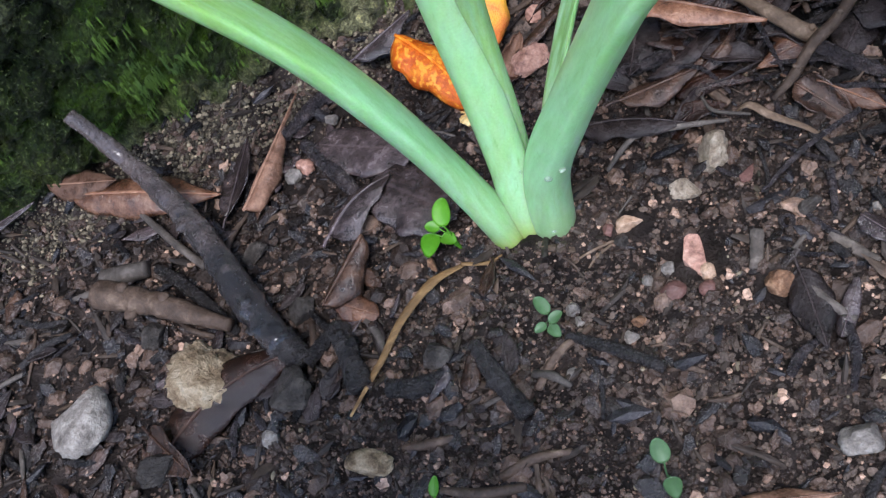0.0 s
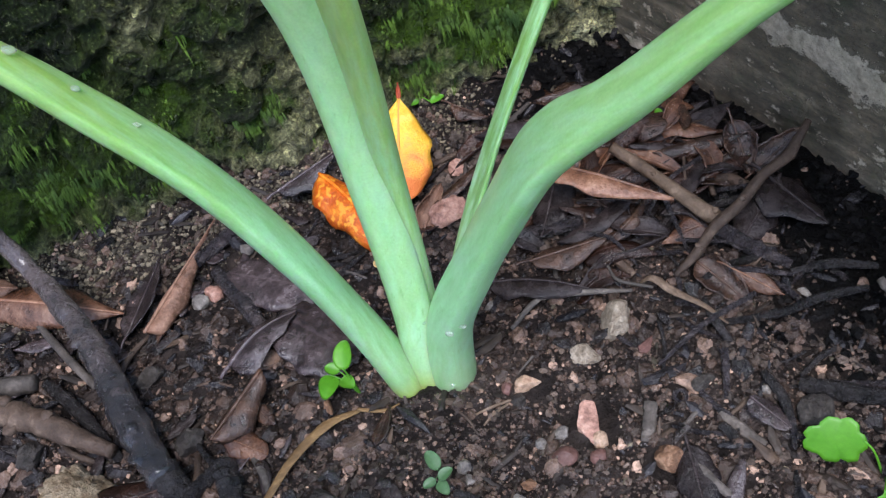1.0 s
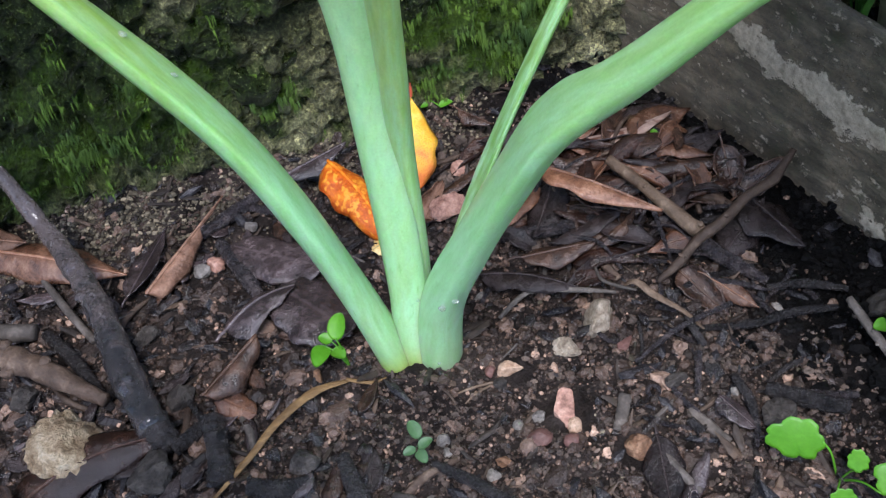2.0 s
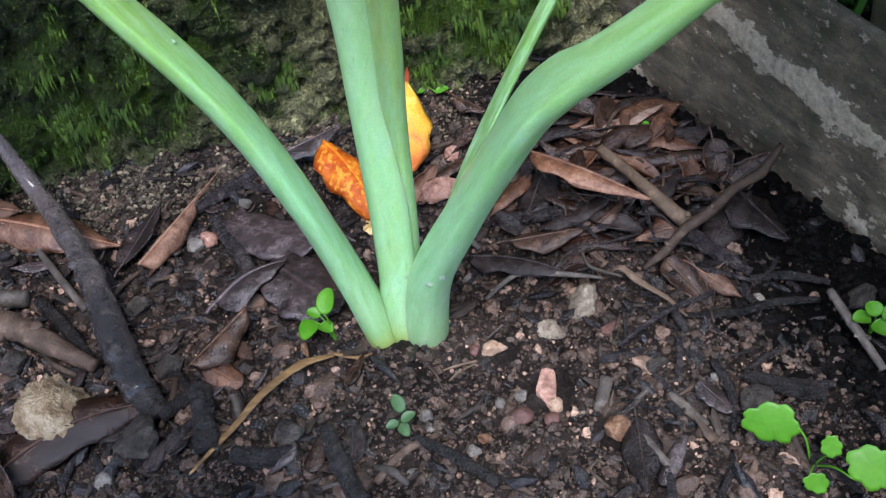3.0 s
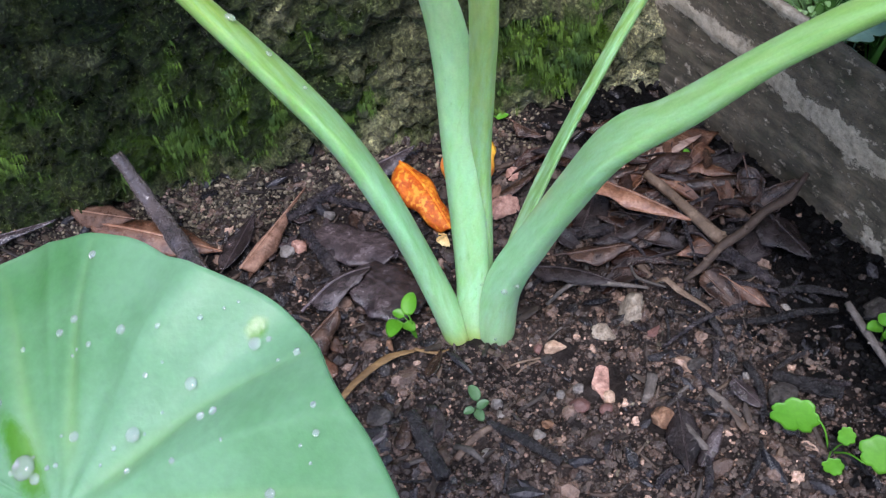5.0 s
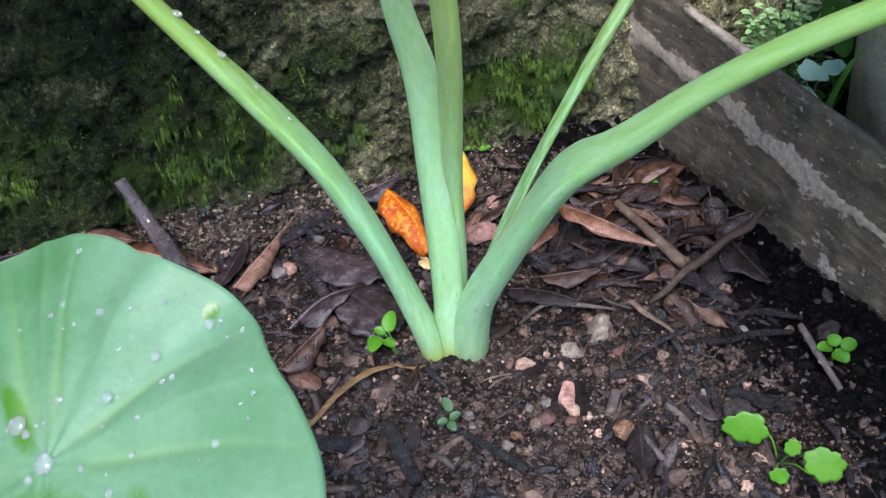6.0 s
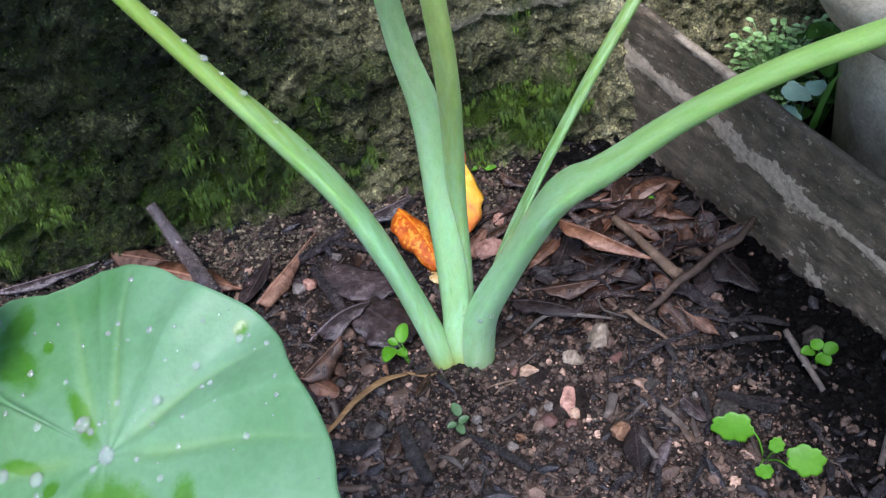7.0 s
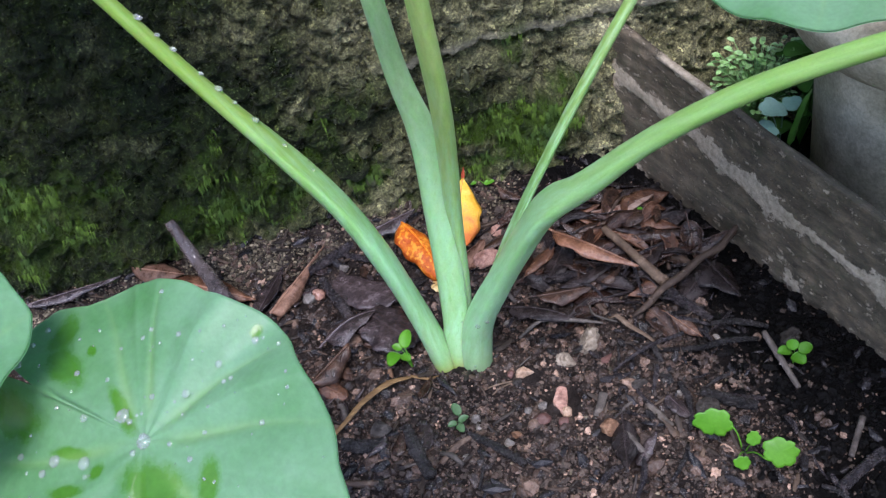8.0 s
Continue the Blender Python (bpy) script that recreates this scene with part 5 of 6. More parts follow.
dead((-0.0196, 0.1200, 0.0190), (-0.0030, 0.0735, 0.0060), 0.030, LEAF_ORANGE, "orange speckled fallen leaf curled into a funnel", curl=-95, roll=-15, arch=0.004, seed=9, shape=(0.85, 0.35), wave=0.11, name="orange_leaf")
dead((-0.0063, 0.0692, 0.0040), (-0.0116, 0.0677, 0.0030), 0.012, LEAF_CREAM, "pale yellow scrap beside the orange leaf", curl=-40, seed=10, shape=(0.8, 0.5))
dead((0.0090, 0.0930, 0.0080), (0.0270, 0.1345, 0.0310), 0.0340, LEAF_YELLOW, "upright yellow fallen leaf with a red tip", curl=-50, roll=8, arch=0.003, seed=11, rest=False, shape=(0.85, 0.85), name="yellow_leaf")
dead((0.0270, 0.1350, 0.0310), (0.0296, 0.1430, 0.0335), 0.0032, LEAF_RED, "reddish dry point of the yellow leaf", curl=-60, seed=12, rest=False, shape=(0.5, 0.9))
dead((0.0141, 0.0764, 0.0060), (0.0296, 0.0941, 0.0120), 0.017, LEAF_TAN, "pinkish tan leaf curled like a trough", curl=95, roll=18, seed=13)
dead((-0.0417, 0.1304, 0.0060), (-0.0086, 0.1375, 0.0100), 0.022, LEAF_PURPLE, "dull purple-brown leaf lying near the wall", curl=-50, roll=-20, seed=14)
dead((0.0510, 0.1414, 0.0120), (0.0640, 0.1254, 0.0100), 0.014, LEAF_BROWN, "small curled brown leaf by the wall foot", curl=-80, roll=-20, seed=15)
dead((0.0695, 0.0683, 0.0260), (0.1098, 0.0266, 0.0200), 0.022, LEAF_GLOSSY, "glossy coppery dead leaf arched over the litter", curl=-75, roll=-28, arch=0.003, lean=-0.005, seed=16, rest=False, name="arched_leaf")
dead((0.0970, 0.0961, 0.0100), (0.1431, 0.0910, 0.0160), 0.020, LEAF_SPOTTED, "pale brown dead leaf with dark spots", curl=-50, roll=-22, lean=-0.004, seed=17)
dead((0.0913, 0.0930, 0.0120), (0.1246, 0.0715, 0.0080), 0.011, LEAF_COPPER, "narrow reddish-brown leaf lying on the soil", curl=-55, roll=-15, seed=18)
dead((0.1142, 0.0427, 0.0200), (0.1234, 0.0182, 0.0120), 0.020, LEAF_COPPER, "strip of curled brown bark", curl=-125, roll=-10, seed=19, shape=(0.9, 0.3))
dead((0.1533, 0.0580, 0.0220), (0.1519, 0.0397, 0.0060), 0.017, LEAF_BROWN, "brown leaf leaning upright on the board", curl=60, roll=10, seed=20)
dead((0.1531, 0.0403, 0.0120), (0.1789, 0.0428, 0.0240), 0.016, LEAF_BROWN, "brown leaf folded against the board", curl=70, roll=25, seed=21)
dead((0.0295, 0.0347, 0.0080), (0.0670, 0.0083, 0.0100), 0.019, LEAF_DARK, "long dark wet leaf with a pale midrib", curl=-70, roll=-20, arch=0.003, seed=22)
dead((0.0486, 0.0351, 0.0080), (0.0828, 0.0316, 0.0080), 0.018, LEAF_BROWN, "dark brown leaf half buried in litter", curl=-45, roll=-12, seed=23)
dead((0.1082, 0.0057, 0.0100), (0.1181, -0.0201, 0.0050), 0.017, LEAF_BROWN, "red-brown leaf with a bent edge", curl=65, roll=22, seed=24)
dead((0.1169, -0.0058, 0.0080), (0.1289, -0.0238, 0.0040), 0.012, LEAF_COPPER, "brown edge of a curled leaf", curl=-70, roll=30, seed=25)
twig([(0.0834, 0.0057, 0.0050), (0.0876, 0.0027, 0.0090), (0.0920, -0.0053, 0.0075), (0.0998, -0.0163, 0.0060), (0.1041, -0.0262, 0.0040)], [0.0007, 0.0017, 0.0019, 0.0012, 0.0004], BARK_TAN, "curved dry strip of leaf on the soil", 26, False, name="dry_strip", category="dry leaf", flat=0.35, count=30)
twig([(0.0755, 0.0175, 0.0080), (0.0761, 0.0086, 0.0080), (0.0866, -0.0001, 0.0070)], [0.0006, 0.0008, 0.0006], BARK_GREY, "thin bent twig over the soil", 43, False)
dead((0.0676, -0.0635, 0.0040), (0.0597, -0.0938, 0.0040), 0.016, LEAF_DARK, "blackish leaf flat on the soil", curl=-30, roll=10, seed=27)
dead((0.0657, -0.0920, 0.0040), (0.0816, -0.0764, 0.0060), 0.008, LEAF_PURPLE, "grey strip of dead leaf", curl=-50, seed=28, shape=(0.6, 0.5))
dead((0.0952, -0.0570, 0.0040), (0.1010, -0.0737, 0.0040), 0.010, LEAF_PURPLE, "brown bark flake lying on the soil", curl=-25, roll=-10, seed=29, shape=(0.8, 0.4), name="bark_flake")
dead((0.1529, 0.0322, 0.0080), (0.1613, -0.0018, 0.0050), 0.030, LEAF_DARK, "large dark leaf in the shade of the board", curl=-30, roll=-20, seed=30)
# a brown leaf given the dark skin for the shade by the board
dead((0.1310, 0.0084, 0.0060), (0.1586, 0.0277, 0.0100), 0.020, LEAF_DARK, "dark leaf under crossed sticks", curl=-40, roll=15, seed=31)
dead((0.1289, 0.0465, 0.0140), (0.1502, 0.0490, 0.0180), 0.016, LEAF_BROWN, "short brown leaf in the litter heap", curl=-70, seed=32)
dead((0.0966, 0.0540, 0.0120), (0.1291, 0.0473, 0.0160), 0.014, LEAF_TAN, "pale brown leaf behind the arched leaf", curl=-55, roll=-20, seed=33)
dead((0.0767, 0.0714, 0.0100), (0.0582, 0.0448, 0.0060), 0.022, LEAF_DARK, "dark leaf beside the stalks", curl=-40, roll=10, seed=34)
dead((0.0838, 0.0563, 0.0100), (0.0955, 0.0268, 0.0080), 0.022, LEAF_BROWN, "dark brown leaf below the arched one", curl=-45, roll=20, seed=35)
dead((-0.2812, 0.1454, 0.0060), (-0.2120, 0.1434, 0.0120), 0.014, LEAF_PURPLE, "grey weathered leaf along the wall foot", curl=-60, roll=-15, seed=36)
dead((-0.2063, 0.1537, 0.0080), (-0.1686, 0.1304, 0.0100), 0.018, LEAF_TAN, "pinkish dead leaf at the wall foot", curl=-50, roll=15, seed=37)

# ---- bark, sticks and twigs ----
dead((-0.0740, 0.0951, 0.0040), (-0.0342, 0.0640, 0.0040), 0.028, LEAF_PURPLE, "flat slab of reddish-brown bark", curl=-16, roll=-6, seed=40, shape=(0.9, 0.25), thick=0.0025, name="bark_slab", group="bark pieces")
dead((-0.0552, 0.0585, 0.0030), (-0.0306, 0.0214, 0.0030), 0.034, LEAF_PURPLE, "broad flake of dark bark by the stalks", curl=-12, roll=-5, seed=41, shape=(0.9, 0.3), thick=0.0022, name="bark_slab", group="bark pieces")
twig([(-0.1654, 0.1396, 0.0515), (-0.1562, 0.1255, 0.0280), (-0.1439, 0.0989, 0.0200), (-0.1340, 0.0723, 0.0140), (-0.1260, 0.0391, 0.0100), (-0.1159, 0.0037, 0.0060)], [0.0036, 0.0043, 0.0052, 0.0061, 0.0069, 0.0067], BARK_STICK,
     "thick dark stick leaning towards the wall", 1, False, name="stick", category="stick", count=70, sides=20)
twig([(-0.1165, 0.0083, 0.0060), (-0.1100, -0.0047, 0.0030)], [0.0075, 0.0050], CHARCOAL, "charred stub at the end of the stick", 2)
twig([(-0.1676, 0.1197, 0.0060), (-0.1540, 0.0907, 0.0060), (-0.1411, 0.0663, 0.0040)], [0.0014, 0.0020, 0.0018], BARK_GREY, "thin pale twig lying on the soil", 3)
twig([(-0.1888, 0.0745, 0.0060), (-0.1623, 0.0525, 0.0060), (-0.1347, 0.0265, 0.0040)], [0.0062, 0.0056, 0.0030], BARK_BROWN, "stout brown branch piece", 4, name="stick", category="stick", count=44, sides=16)
twig([(-0.1617, 0.0769, 0.0050), (-0.1472, 0.0524, 0.0050), (-0.1342, 0.0255, 0.0030)], [0.0026, 0.0030, 0.0022], CHARCOAL, "dark charred twig lying on the soil", 5)
twig([(-0.1869, 0.0826, 0.0060), (-0.1655, 0.0776, 0.0050)], [0.0050, 0.0040], BARK_GREY, "pale broken stub of wood", 6)
twig([(-0.1097, -0.0055, 0.0040), (-0.0951, 0.0032, 0.0030)], [0.0036, 0.0026], CHARCOAL, "short charred twig lying on the soil", 7)
twig([(-0.0917, 0.0006, 0.0050), (-0.0913, -0.0286, 0.0050)], [0.0045, 0.0050], CHARCOAL, "blue-black charred stick lying on the soil", 8, name="stick", category="stick")
twig([(-0.0915, 0.1131, 0.0070), (-0.0708, 0.1229, 0.0080), (-0.0556, 0.1317, 0.0080)], [0.0026, 0.0034, 0.0030], BARK_DARK, "dark twig behind the rolled leaf", 9)
twig([(-0.0792, 0.1012, 0.0050), (-0.0709, 0.0764, 0.0050), (-0.0624, 0.0505, 0.0040)], [0.0030, 0.0038, 0.0026], BARK_DARK, "dark curved twig lying on the soil", 10)
twig([(-0.0653, 0.1267, 0.0060), (-0.0394, 0.1091, 0.0050)], [0.0024, 0.0022], BARK_DARK, "dark twig near the wall foot", 11)
twig([(-0.0368, 0.0006, 0.0030), (-0.0510, -0.0015, 0.0050), (-0.0668, -0.0102, 0.0050), (-0.0805, -0.0222, 0.0040), (-0.0989, -0.0364, 0.0020)], [0.0008, 0.0022, 0.0021, 0.0014, 0.0006], STRAW, "flattened golden dry stalk", 12, flat=0.35, sink=-0.0022, name="dry_stalk", category="dry stalk", count=30)
twig([(-0.0373, 0.0005, 0.0030), (-0.0283, -0.0039, 0.0020), (-0.0216, -0.0031, 0.0010)], [0.0008, 0.0007, 0.0004], STRAW, "thin dry root thread", 13)
twig([(-0.0818, -0.0337, 0.0040), (-0.0704, -0.0392, 0.0040), (-0.0598, -0.0376, 0.0030)], [0.0032, 0.0040, 0.0016], CHARCOAL, "dark pointed piece of wood", 14)
twig([(-0.0457, -0.0330, 0.0030), (-0.0433, -0.0495, 0.0030), (-0.0389, -0.0676, 0.0020)], [0.0030, 0.0036, 0.0034], CHARCOAL, "dark twig sunk in the soil", 15)
twig([(-0.0139, -0.0456, 0.0020), (-0.0012, -0.0595, 0.0030), (0.0109, -0.0740, 0.0020)], [0.0018, 0.0026, 0.0022], CHARCOAL, "dark root across the soil", 16)
twig([(0.1006, 0.0635, 0.0220), (0.1104, 0.0417, 0.0180), (0.1188, 0.0234, 0.0130), (0.1250, 0.0142, 0.0090)], [0.0024, 0.0028, 0.0030, 0.0034], BARK_TAN, "light brown stick across the litter", 17, False, name="stick", category="stick", count=24)
twig([(0.1739, 0.0347, 0.0240), (0.1600, 0.0262, 0.0190), (0.1464, 0.0222, 0.0180), (0.1322, 0.0152, 0.0150), (0.1202, 0.0117, 0.0130), (0.1080, 0.0055, 0.0090), (0.0971, 0.0019, 0.0060)], [0.0016, 0.0024, 0.0021, 0.0025, 0.0022, 0.0021, 0.0012], BARK_BROWN, "dark grey-brown stick lying over the others", 18, False, name="stick", category="stick", count=26)
twig([(0.0965, 0.0535, 0.0100), (0.1205, 0.0521, 0.0120), (0.1427, 0.0386, 0.0100)], [0.0022, 0.0027, 0.0023], BARK_BROWN, "brown branch under the litter", 19)
twig([(0.0301, 0.0101, 0.0030), (0.0413, 0.0154, 0.0055), (0.0483, 0.0157, 0.0065), (0.0650, 0.0094, 0.0065), (0.0794, 0.0041, 0.0045)], [0.0010, 0.0013, 0.0012, 0.0012, 0.0008], BARK_GREY, "long thin curved root", 20, False, count=34)
twig([(0.1011, -0.0212, 0.0040), (0.1235, -0.0284, 0.0050), (0.1403, -0.0308, 0.0080), (0.1577, -0.0337, 0.0060)], [0.0014, 0.0017, 0.0018, 0.0012], CHARCOAL, "black bowed root lying on the soil", 21, count=26)
twig([(0.1579, -0.0382, 0.0120), (0.1596, -0.0560, 0.0080), (0.1613, -0.0736, 0.0040)], [0.0017, 0.0019, 0.0016], BARK_GREY, "pale grey stick beside the clover", 22, False, name="stick", category="stick")
twig([(0.1135, -0.0586, 0.0040), (0.1233, -0.0666, 0.0040), (0.1359, -0.0757, 0.0030)], [0.0026, 0.0034, 0.0028], CHARCOAL, "dark twig on black soil", 23)
twig([(0.0844, -0.0561, 0.0040), (0.0876, -0.0654, 0.0040), (0.0915, -0.0734, 0.0030)], [0.0020, 0.0026, 0.0018], BARK_GREY, "frayed grey splinter lying on the soil", 24, flat=0.5)
twig([(0.0644, -0.0417, 0.0040), (0.0564, -0.0552, 0.0030)], [0.0024, 0.0026], BARK_GREY, "flat grey splinter of wood", 25, flat=0.4)
twig([(0.0807, 0.0552, 0.0120), (0.0807, 0.0294, 0.0090), (0.0846, 0.0141, 0.0060)], [0.0020, 0.0024, 0.0020], BARK_BROWN, "thin brown twig lying on the soil", 26)
twig([(0.0627, 0.0684, 0.0100), (0.0609, 0.0567, 0.0060), (0.0587, 0.0451, 0.0030)], [0.0011, 0.0012, 0.0010], BARK_GREY, "small pale forked twig", 27)
twig([(0.1187, 0.1116, 0.0060), (0.1287, 0.1160, 0.0120)], [0.0013, 0.0010], BARK_GREY, "pale splinter by the board", 28)
twig([(0.1275, 0.0746, 0.0060), (0.1481, 0.0723, 0.0070)], [0.0018, 0.0016], BARK_GREY, "pale twig by the board", 29)
twig([(0.1219, 0.0178, 0.0090), (0.1291, 0.0045, 0.0070), (0.1401, -0.0105, 0.0040)], [0.0040, 0.0036, 0.0020], BARK_DARK, "blue-black wet twig lying on the soil", 30)
twig([(0.1365, 0.0578, 0.0160), (0.1399, 0.0434, 0.0130), (0.1484, 0.0287, 0.0090)], [0.0024, 0.0026, 0.0022], BARK_BROWN, "brown stick in the litter heap", 31, name="stick", category="stick")
twig([(0.0451, 0.0546, 0.0050), (0.0724, 0.0473, 0.0070), (0.1007, 0.0434, 0.0080)], [0.0028, 0.0034, 0.0028], BARK_DARK, "dark stick behind the stalks", 32, name="stick", category="stick")
twig([(0.0337, 0.1038, 0.0060), (0.0429, 0.0852, 0.0050)], [0.0014, 0.0012], BARK_DARK, "dark twig behind the stalks", 33)
twig([(0.0311, 0.1162, 0.0060), (0.0477, 0.1180, 0.0060)], [0.0014, 0.0012], BARK_BROWN, "brown twig near the yellow leaf", 34)
twig([(0.0705, -0.0556, 0.0030), (0.0812, -0.0504, 0.0030)], [0.0011, 0.0008], BARK_GREY, "tiny grey twig lying on the soil", 36)
twig([(0.0978, -0.0347, 0.0030), (0.0887, -0.0529, 0.0030)], [0.0016, 0.0012], BARK_DARK, "dark upright-lying splinter lying on the soil", 37)
twig([(0.1535, -0.1327, 0.0030), (0.1833, -0.1196, 0.0040)], [0.0026, 0.0030], BARK_DARK, "dark twig among the bits", 38)
twig([(0.1844, -0.0978, 0.0040), (0.1679, -0.1169, 0.0030)], [0.0018, 0.0016], BARK_GREY, "grey twig lying on the soil", 39)
twig([(0.1157, -0.0591, 0.0030), (0.1376, -0.0761, 0.0030)], [0.0022, 0.0026], CHARCOAL, "charred twig lying on the soil", 40)
twig([(0.0028, -0.0196, 0.0020), (0.0099, -0.0198, 0.0030), (0.0180, -0.0202, 0.0030)], [0.0004, 0.0006, 0.0005], BARK_TAN, "fine looped rootlet lying on the soil", 41)
twig([(0.0049, -0.0252, 0.0020), (0.0094, -0.0232, 0.0030), (0.0165, -0.0212, 0.0030)], [0.0004, 0.0006, 0.0005], BARK_TAN, "fine rootlet lying on the soil", 42)
twig([(-0.0027, -0.0156, 0.0030), (-0.0001, -0.0206, 0.0030), (0.0013, -0.0255, 0.0020)], [0.0005, 0.0006, 0.0004], BARK_BROWN, "fine dark rootlet lying on the soil", 44)
twig([(0.0241, -0.0109, 0.0030), (0.0328, -0.0063, 0.0040)], [0.0004, 0.0005], BARK_GREY, "fine straight rootlet lying on the soil", 45)

# ---- pebbles and lumps ----
def brick_chip(place, size, turn, seed):
    """A broken flat chip: a slanting many-sided slab with rough faces and chipped edges."""
    bm = bmesh.new()
    rim = [bm.verts.new((x, y, -1)) for x, y in ((-0.25, 1.0), (0.35, 0.98), (0.9, 0.92), (0.88, 0.3), (0.62, -0.3), (0.4, -0.9), (-0.3, -1.0), (-0.72, -0.5), (-1.0, -0.05), (-0.6, 0.5))]
    bottom = bm.faces.new(rim)
    top = bmesh.ops.extrude_face_region(bm, geom=[bottom])["geom"]
    for v in top:
        if isinstance(v, bmesh.types.BMVert):
            v.co.z = 1
    bmesh.ops.bevel(bm, geom=list(bm.edges), offset=0.06, segments=2, affect="EDGES")
    bmesh.ops.triangulate(bm, faces=list(bm.faces))
    bmesh.ops.subdivide_edges(bm, edges=list(bm.edges), cuts=2)
    bmesh.ops.recalc_face_normals(bm, faces=list(bm.faces))
    v = np.array([w.co[:] for w in bm.verts])
    f = [tuple(q.index for q in p.verts) for p in bm.faces]
    bm.free()
    v = v * (1 + 0.22 * (fbm(v[:, 0] + 5 + v[:, 2], v[:, 1] + 3, 2.2, 4, seed) - 0.5)[:, None]) * np.array(size)
    v[:, 2] += 0.22 * v[:, 1]
    c, k = math.cos(radians(turn)), math.sin(radians(turn))
    v = np.c_[v[:, 0] * c - v[:, 1] * k, v[:, 0] * k + v[:, 1] * c, v[:, 2]] + np.array([place[0], place[1], gz(place[0], place[1]) + size[2] * 0.9])
    tagged(mesh_object("brick_chip", v, f, STONE_PINK, smooth=False), "pink angular chip of broken brick", "stone", "pebbles on the soil")


stone((0.0677, -0.0045, 0.0050), (0.0092, 0.0080, 0.0080), STONE_CREAM, "chunky cream-white stone lying on the soil", 3, 0.5, 20, "stone")
stone((0.0522, -0.0115, 0.0030), (0.0074, 0.0042, 0.0038), STONE_CREAM, "rough whitish flake of stone", 4, 0.5, -22, "stone")
stone((0.0268, -0.0165, 0.0030), (0.0060, 0.0044, 0.0038), STONE_PEACH, "peach-coloured chip near the stalks", 5, 0.5, 0)
brick_chip((0.0404, -0.0405, 0.0030), (0.0046, 0.0074, 0.0022), -6, 6)
stone((0.0414, -0.0473, 0.0020), (0.0034, 0.0036, 0.0030), STONE_PEACH, "small orange pebble lying on the soil", 7, 0.3)
stone((0.0381, -0.0541, 0.0020), (0.0034, 0.0030, 0.0026), STONE_RED, "small red pebble lying on the soil", 8, 0.3)
stone((0.0270, -0.0493, 0.0020), (0.0050, 0.0040, 0.0030), STONE_RED, "dull red stone half in the soil", 9, 0.4, 0, "stone")
stone((0.0600, -0.0641, 0.0040), (0.0048, 0.0060, 0.0046), STONE_ORANGE, "orange-brown nut-shaped pebble lying on the soil", 10, 0.35, 25)
stone((0.0183, -0.0152, 0.0020), (0.0026, 0.0028, 0.0022), STONE_RED, "tiny reddish pebble lying on the soil", 11, 0.3)
stone((0.0209, -0.0209, 0.0020), (0.0032, 0.0028, 0.0024), STONE_GREY, "tiny grey pebble lying on the soil", 12, 0.3)
stone((0.0743, -0.0176, 0.0030), (0.0070, 0.0036, 0.0026), STONE_RED, "flat pinkish-brown chip lying on the soil", 13, 0.5, 20, "brick_chip")
stone((0.0219, -0.0393, 0.0020), (0.0024, 0.0024, 0.0020), STONE_PALE, "white grain of gravel", 14, 0.4)
stone((0.0113, -0.0518, 0.0020), (0.0030, 0.0030, 0.0024), STONE_ORANGE, "small tan pebble lying on the soil", 15, 0.4)
stone((0.0063, -0.0562, 0.0020), (0.0028, 0.0030, 0.0024), STONE_PALE, "pale gravel grain lying on the soil", 16, 0.4)
stone((0.0305, -0.0387, 0.0020), (0.0030, 0.0026, 0.0022), STONE_PALE, "pale gravel grain lying on the soil", 17, 0.4)
stone((0.0272, 0.0277, 0.0040), (0.0036, 0.0026, 0.0026), STONE_PALE, "bright white bit beside the stalk", 18, 0.5, 10)
stone((0.0277, 0.0791, 0.0060), (0.0090, 0.0080, 0.0070), STONE_PINK, "pinkish white stone behind the stalks", 19, 0.35, 0, "stone")


def coir_lump(x, y, seed):
    """A torn lump of coconut husk: craggy core with frayed fibre ends."""
    rnd = np.random.RandomState(seed)
    _, _, v, f, _, _ = ico()
    v = v.copy()
    for _ in range(7):
        n = rnd.normal(size=3)
        n /= np.linalg.norm(n)
        v = v - np.outer(np.maximum(v @ n - rnd.uniform(0.55, 0.9), 0), n) * 0.95
    crag = np.abs(fbm(v[:, 0] * 1.5 + 3, v[:, 1] * 1.5 + v[:, 2] * 2.1, 2.6, 4, seed, 0.6) - 0.5) * 2
    pit = fbm(v[:, 0] * 3 + 9, v[:, 1] * 3 + v[:, 2] * 3, 3.0, 3, seed + 4, 0.7) - 0.5
    v = v * (1.05 - 0.38 * np.sqrt(crag)[:, None] + 0.22 * pit[:, None]) * np.array([0.0175, 0.0185, 0.0125])
    base = empty("coir_lump", x, y, gz(x, y))
    tagged(base, "pale beige torn lump of coconut fibre on the soil", "lump")
    mesh_object("core", v + np.array([0, 0, 0.0065]), f, FIBRE, base)
    for k in range(12):
        p = v[rnd.randint(len(v))] + np.array([0, 0, 0.0065])
        if p[2] < 0.004:
            continue
        d = np.array([p[0], p[1], 0.004]) / 0.017 + rnd.normal(size=3) * 0.5
        d /= np.linalg.norm(d)
        n = rnd.uniform(0.002, 0.005)
        tv, tf = tube([p * 0.9, p + d * n * 0.5, p + d * n + np.array([0, 0, -0.001])], [0.00035, 0.0003, 0.0002], 5, 6, 0.1, seed + k)
        mesh_object("fibre", tv, tf, FIBRE, base)


